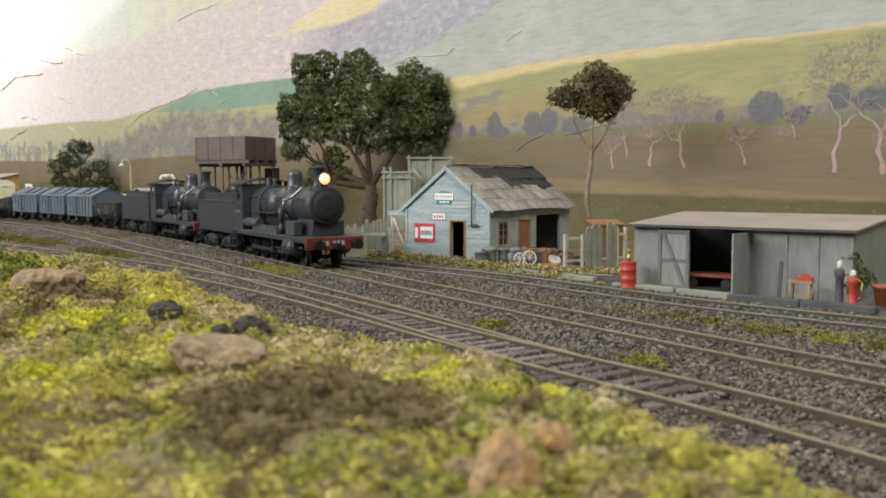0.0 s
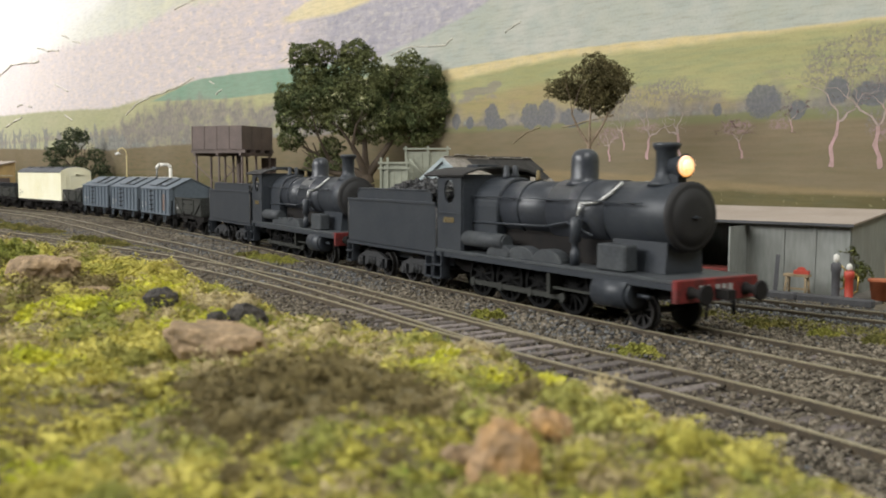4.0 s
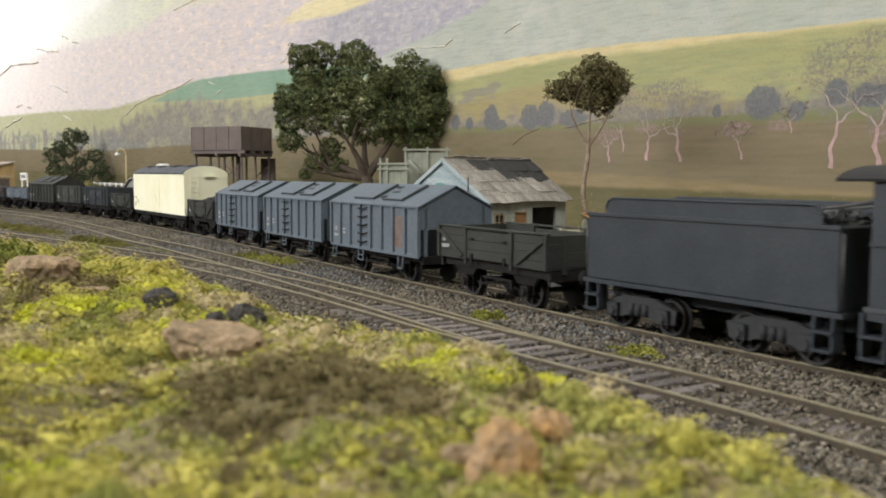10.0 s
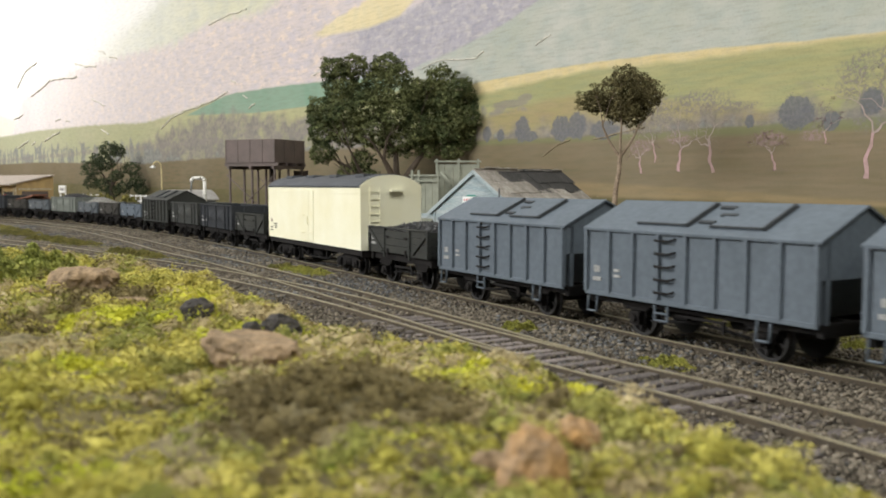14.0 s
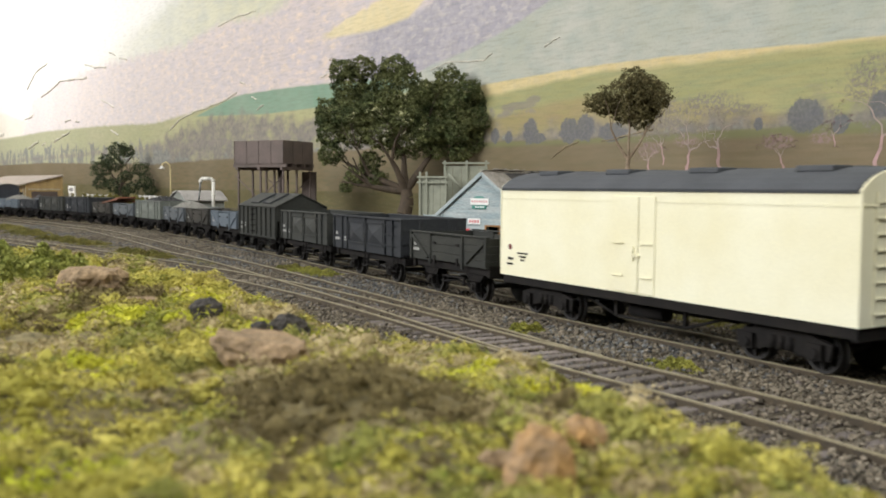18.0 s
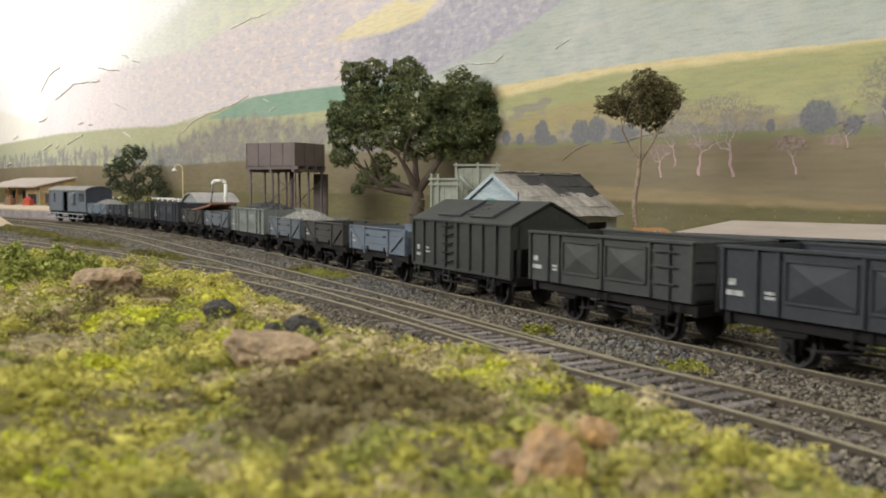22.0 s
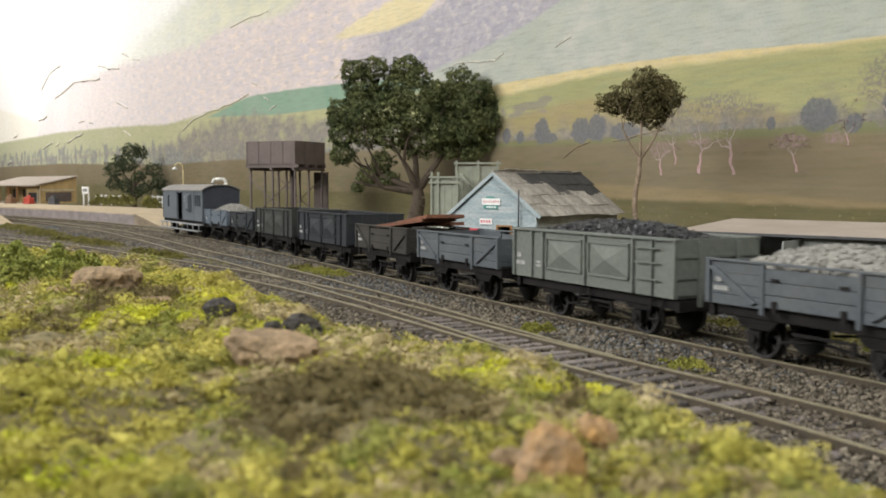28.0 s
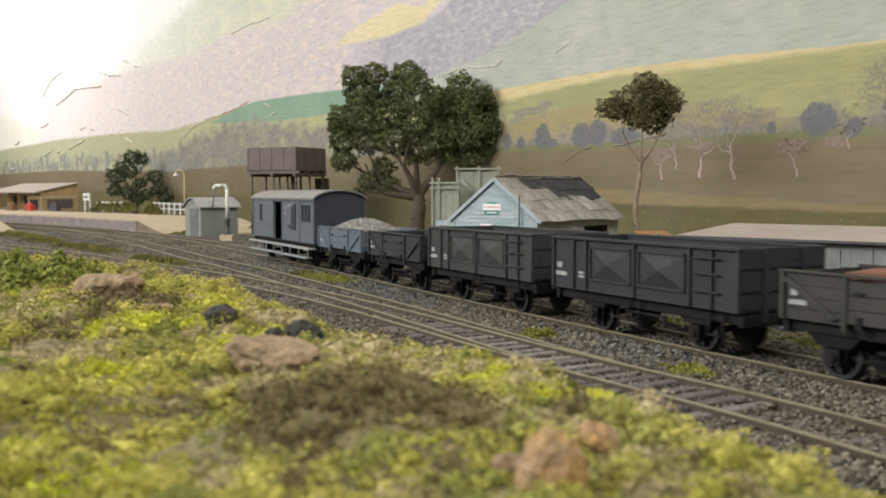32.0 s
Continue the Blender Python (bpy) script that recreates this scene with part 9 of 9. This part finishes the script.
        cyl(bm, (X(2.78), sgn * 1.08, 0.84), (X(1.45), sgn * 1.08, 0.84), 0.31, seg=20)
        cyl(bm, (X(1.45), sgn * 1.08, 0.84), (X(1.0), sgn * 1.08, 0.84), 0.05, seg=8)
        box(bm, X(2.6), X(1.65), min(sgn * 0.5, sgn * 1.1), max(sgn * 0.5, sgn * 1.1), 0.8, 1.22)
        part("cylinder", bm, M_LOCO, ob)
        bm = bmesh.new()
        box(bm, X(4.6), X(2.75), sgn * 1.05 - 0.05, sgn * 1.05 + 0.05, 1.06, 1.12)
        part("slide_bar", bm, M_ROD, ob)
        bm = bmesh.new()
        box(bm, X(4.6), X(2.75), sgn * 1.05 - 0.05, sgn * 1.05 + 0.05, 0.66, 0.72)
        part("slide_bar", bm, M_ROD, ob)
        bm = bmesh.new()
        box(bm, X(4.7), X(4.57), min(sgn * 0.6, sgn * 1.2), max(sgn * 0.6, sgn * 1.2), 0.5, 1.24)
        part("guide_bracket", bm, M_ROD, ob)
        bm = bmesh.new()
        for z in (0.4, 0.8):
            box(bm, X(10.2), X(9.7), min(sgn * 1.05, sgn * 1.42), max(sgn * 1.05, sgn * 1.42), z, z + 0.05)
        box(bm, X(10.2), X(10.14), min(sgn * 1.05, sgn * 1.38), max(sgn * 1.05, sgn * 1.38), 0.4, 1.24)
        box(bm, X(9.76), X(9.7), min(sgn * 1.05, sgn * 1.38), max(sgn * 1.05, sgn * 1.38), 0.4, 1.24)
        part("cab_step", bm, M_LOCO, ob)
        # cab side with a round-cornered opening
        bm = bmesh.new()
        holed_panel(bm, X(10.1), X(8.75), 1.335, 3.62, sgn * 1.28, sgn * 1.22, X(9.42), 3.1, 0.3, 0.36)
        part("cab_side", bm, M_LOCO, ob)
        bm = bmesh.new()
        box(bm, X(10.12), X(8.73), min(sgn * 1.283, sgn * 1.31), max(sgn * 1.283, sgn * 1.31), 2.42, 2.47)
        part("cab_beading", bm, M_LOCO, ob)
        bars(ob, "number_marking", M_GOLD, [(X(9.7) + 0.15 * k, 2.16, 0.1, 0.16) for k in range(4)], 1.282, sgn)
        rod = bmesh.new()
        for x in (X(8.3), X(6.9), X(5.5), X(4.1)):
            cyl(rod, (x, -0.06, 0), (x, 0.06, 0), 0.12, seg=12)
        box(rod, X(8.3), X(4.1), -0.035, 0.035, -0.07, 0.07)
        r_ = part("coupling_rod", rod, M_ROD, ob)
        rods.append((r_, sgn * 0.95, 0.64, 0.0 if sgn < 0 else 90.0))
    bm = bmesh.new()
    box(bm, X(8.78), X(8.7), -1.22, 1.22, 1.335, 3.62)
    part("cab_front", bm, M_LOCO, ob)
    bm = bmesh.new()
    up = arc_roof(bm, X(10.75), X(8.5), 1.4, 3.6, 3.86, 0.05)
    part("cab_roof", bm, M_SOOT, ob)
    bm = bmesh.new()
    box(bm, X(9.8), X(9.2), -0.4, 0.4, 3.82, 3.93)
    part("roof_vent", bm, M_LOCO, ob, bevel=0.02)
    for d in (8.3, 6.9, 5.5, 4.1):
        wheelset(ob, X(d), 0.64, 12)
    wheelset(ob, X(1.6), 0.42, 8)
    return ob


def tender(front, rear, label, full=True):
    ob, h = vehicle("tender", front, rear, label, "tender", "tenders of the double-headed train")
    z0 = 1.05
    bm = bmesh.new()
    box(bm, -h, h, -1.27, 1.27, z0 + 0.1, 2.72)
    part("tank", bm, M_LOCO, ob, bevel=0.03)
    for sgn in (-1, 1):
        bm = bmesh.new()
        box(bm, -h - 0.02, h + 0.02, sgn * 1.28 - 0.03, sgn * 1.28 + 0.03, 2.66, 2.75)
        part("beading", bm, M_LOCO, ob, bevel=0.012)
        # raised coping with rounded corners
        rc = 0.26
        out = [(-h + 0.45 + rc - rc * math.sin(a), 3.1 - rc + rc * math.cos(a)) for a in np.linspace(math.pi / 2, 0, 7)] + [(h - 0.5 - rc + rc * math.sin(a), 3.1 - rc + rc * math.cos(a)) for a in np.linspace(0, math.pi / 2, 7)]
        bm = bmesh.new()
        prism(bm, [(-h + 0.45, 2.7)] + out + [(h - 0.5, 2.7)], "y", min(sgn * 1.06, sgn * 1.1), max(sgn * 1.06, sgn * 1.1))
        part("coping", bm, M_LOCO, ob)
        bm = bmesh.new()
        tube(bm, [(px_, sgn * 1.1, pz_) for px_, pz_ in out], 0.03, 6)
        part("coping_bead", bm, M_LOCO, ob)
    bm = bmesh.new()
    box(bm, -h + 0.46, -h + 0.52, -1.05, 1.05, 2.72, 3.06)
    part("rear_bulkhead", bm, M_LOCO, ob)
    bm = bmesh.new()
    lathe(bm, [(0.3, 2.72), (0.3, 2.84), (0.34, 2.85), (0.34, 2.9), (0.1, 2.95)], -h + 0.95, 0.0, 0, "z", 16)
    part("water_filler", bm, M_LOCO, ob)
    bm = bmesh.new()
    lumps(bm, -h + 1.4, h - 0.3, -1.02, 1.02, 2.75, 0.62 if full else 0.2, 0.15, 520, int(-front))
    part("coal", bm, M_COAL, ob, "heaped coal")
    if not full:
        for k, (y, a) in enumerate(((-0.4, 9), (0.1, 14), (0.5, 6))):
            bm = bmesh.new()
            tube(bm, [(h - 1.4, y, 2.95), (h + 0.25, y + 0.15, 3.02 + 0.02 * a)], 0.035, 6)
            part("fire_iron", bm, M_STEEL, ob)
    bm = bmesh.new()
    box(bm, -h - 0.1, h + 0.1, -1.3, 1.3, z0, z0 + 0.099)
    box(bm, -h + 0.1, h - 0.1, -0.5, 0.5, 0.7, z0)
    part("tender_frame", bm, M_LOCO, ob)
    for y in (-0.88, 0.88):
        bm = bmesh.new()
        lathe(bm, [(0.14, -h - 0.1), (0.1, -h - 0.16), (0.1, -h - 0.42), (0.22, -h - 0.44), (0.2, -h - 0.52)], 0, y, z0, "x", 14)
        part("buffer", bm, M_UNDER, ob)
    for sgn in (-1, 1):
        for x in (h - 0.25, -h + 0.3):
            bm = bmesh.new()
            for z in (0.4, 0.75):
                box(bm, x - 0.22, x + 0.22, min(sgn * 1.05, sgn * 1.42), max(sgn * 1.05, sgn * 1.42), z, z + 0.05)
            box(bm, x - 0.22, x - 0.17, min(sgn * 1.05, sgn * 1.36), max(sgn * 1.05, sgn * 1.36), 0.4, z0)
            box(bm, x + 0.17, x + 0.22, min(sgn * 1.05, sgn * 1.36), max(sgn * 1.05, sgn * 1.36), 0.4, z0)
            part("step", bm, M_LOCO, ob)
        for x in (h + 0.04, -h - 0.04):
            bm = bmesh.new()
            tube(bm, [(x, sgn * 1.22, 1.2), (x, sgn * 1.25, 2.6)], 0.03, 6)
            part("handrail", bm, M_STEEL, ob)
    for e in (-1, 1):
        bogie(ob, e * (h - 1.55), M_BOGIE, 1.6)
    return ob


M_BOGIE = mat("tender_bogie_grime", (0.032, 0.033, 0.035), 0.8, 0, 0.4, 3)
locomotive(-13.05, True, "black goods steam locomotive with a lit headlamp and red beam")
tender(-23.3, -29.8, "black bogie tender heaped with coal")
locomotive(-30.95, False, "black goods steam locomotive coupled second with red beam")
tender(-41.6, -48.4, "black bogie tender half full of coal", False)
open_wagon(-49.9, -55.4, P_BLACKISH, "dark grey low open wagon with drop doors", seed=3)
hopper(-56.5, -63.5, P_BLUE, "blue-grey covered hopper wagon with a rust stain", True)
hopper(-64.4, -71.3, P_BLUE, "blue-grey covered hopper wagon with side ribs and ladder")
hopper(-72.2, -79.0, P_BLUE, "blue-grey covered hopper wagon with side ribs and ladder")
open_wagon(-79.9, -84.9, P_BLACKISH, "dark grey low open wagon loaded with coal", "coal", 4)
refrigerator_van(-85.7, -97.6)
open_wagon(-98.5, -103.8, P_BLACKISH, "dark grey low open wagon with drop doors", seed=5)
high_wagon(-104.5, -111.4, P_DARK, "dark grey high-sided open wagon with pressed doors")
high_wagon(-112.2, -118.8, P_OLIVE, "dark olive-grey high-sided open wagon with pressed doors")
hopper(-119.7, -126.5, P_BLACKISH, "dark grey covered hopper wagon with side ribs and ladder")
open_wagon(-127.3, -133.0, P_BLUE, "pale blue-grey low open wagon with drop doors", seed=6)
open_wagon(-133.8, -139.2, P_BROWN, "brown-black low open wagon with drop doors", seed=7)
open_wagon(-139.9, -145.3, P_SLATE, "slate-grey low open wagon heaped with gravel", "gravel", 8)
high_wagon(-146.2, -153.1, P_GREEN, "grey-green high-sided wagon heaped with coal", True, 9)
open_wagon(-154.0, -159.7, P_SLATE, "slate-grey low open wagon with drop doors", seed=10)
open_wagon(-160.6, -165.8, P_BROWN, "dark low open wagon loaded with rusty plates", "plates", 11)
high_wagon(-166.8, -173.6, P_DARK, "dark grey high-sided open wagon with pressed doors")
high_wagon(-174.6, -181.3, P_OLIVE, "dark grey high-sided open wagon with pressed doors")
open_wagon(-182.0, -187.0, P_DARK, "dark grey low open wagon with drop doors", seed=12)
open_wagon(-187.8, -193.3, P_BLUE, "blue-grey low open wagon heaped with gravel", "gravel", 13)
brake_van(-193.9, -204.6)


# ---- what moves ----
def motions():
    for ob, mid, half in train:
        rows = []
        for k in range(33):
            s = mid + progress(k)
            a, b = main_at(s - half * 0.6), main_at(s + half * 0.6)
            c, d = (a + b) / 2, b - a
            rows.append((k, place(c.x, c.y, 0, math.degrees(math.atan2(d.y, d.x)))))
        walk(ob, rows)
    for ob, x, r in spinning:
        walk(ob, [(k / 10, place(x, 0, r, 0, 0, math.degrees(progress(k / 10) / r) % 360)) for k in range(321)])
    for ob, y, r, phase in rods:
        rows = []
        for k in range(321):
            a = math.radians(phase) + progress(k / 10) / r
            rows.append((k / 10, place(0.3 * math.sin(a), y, r + 0.3 * math.cos(a))))
        walk(ob, rows)


motions()
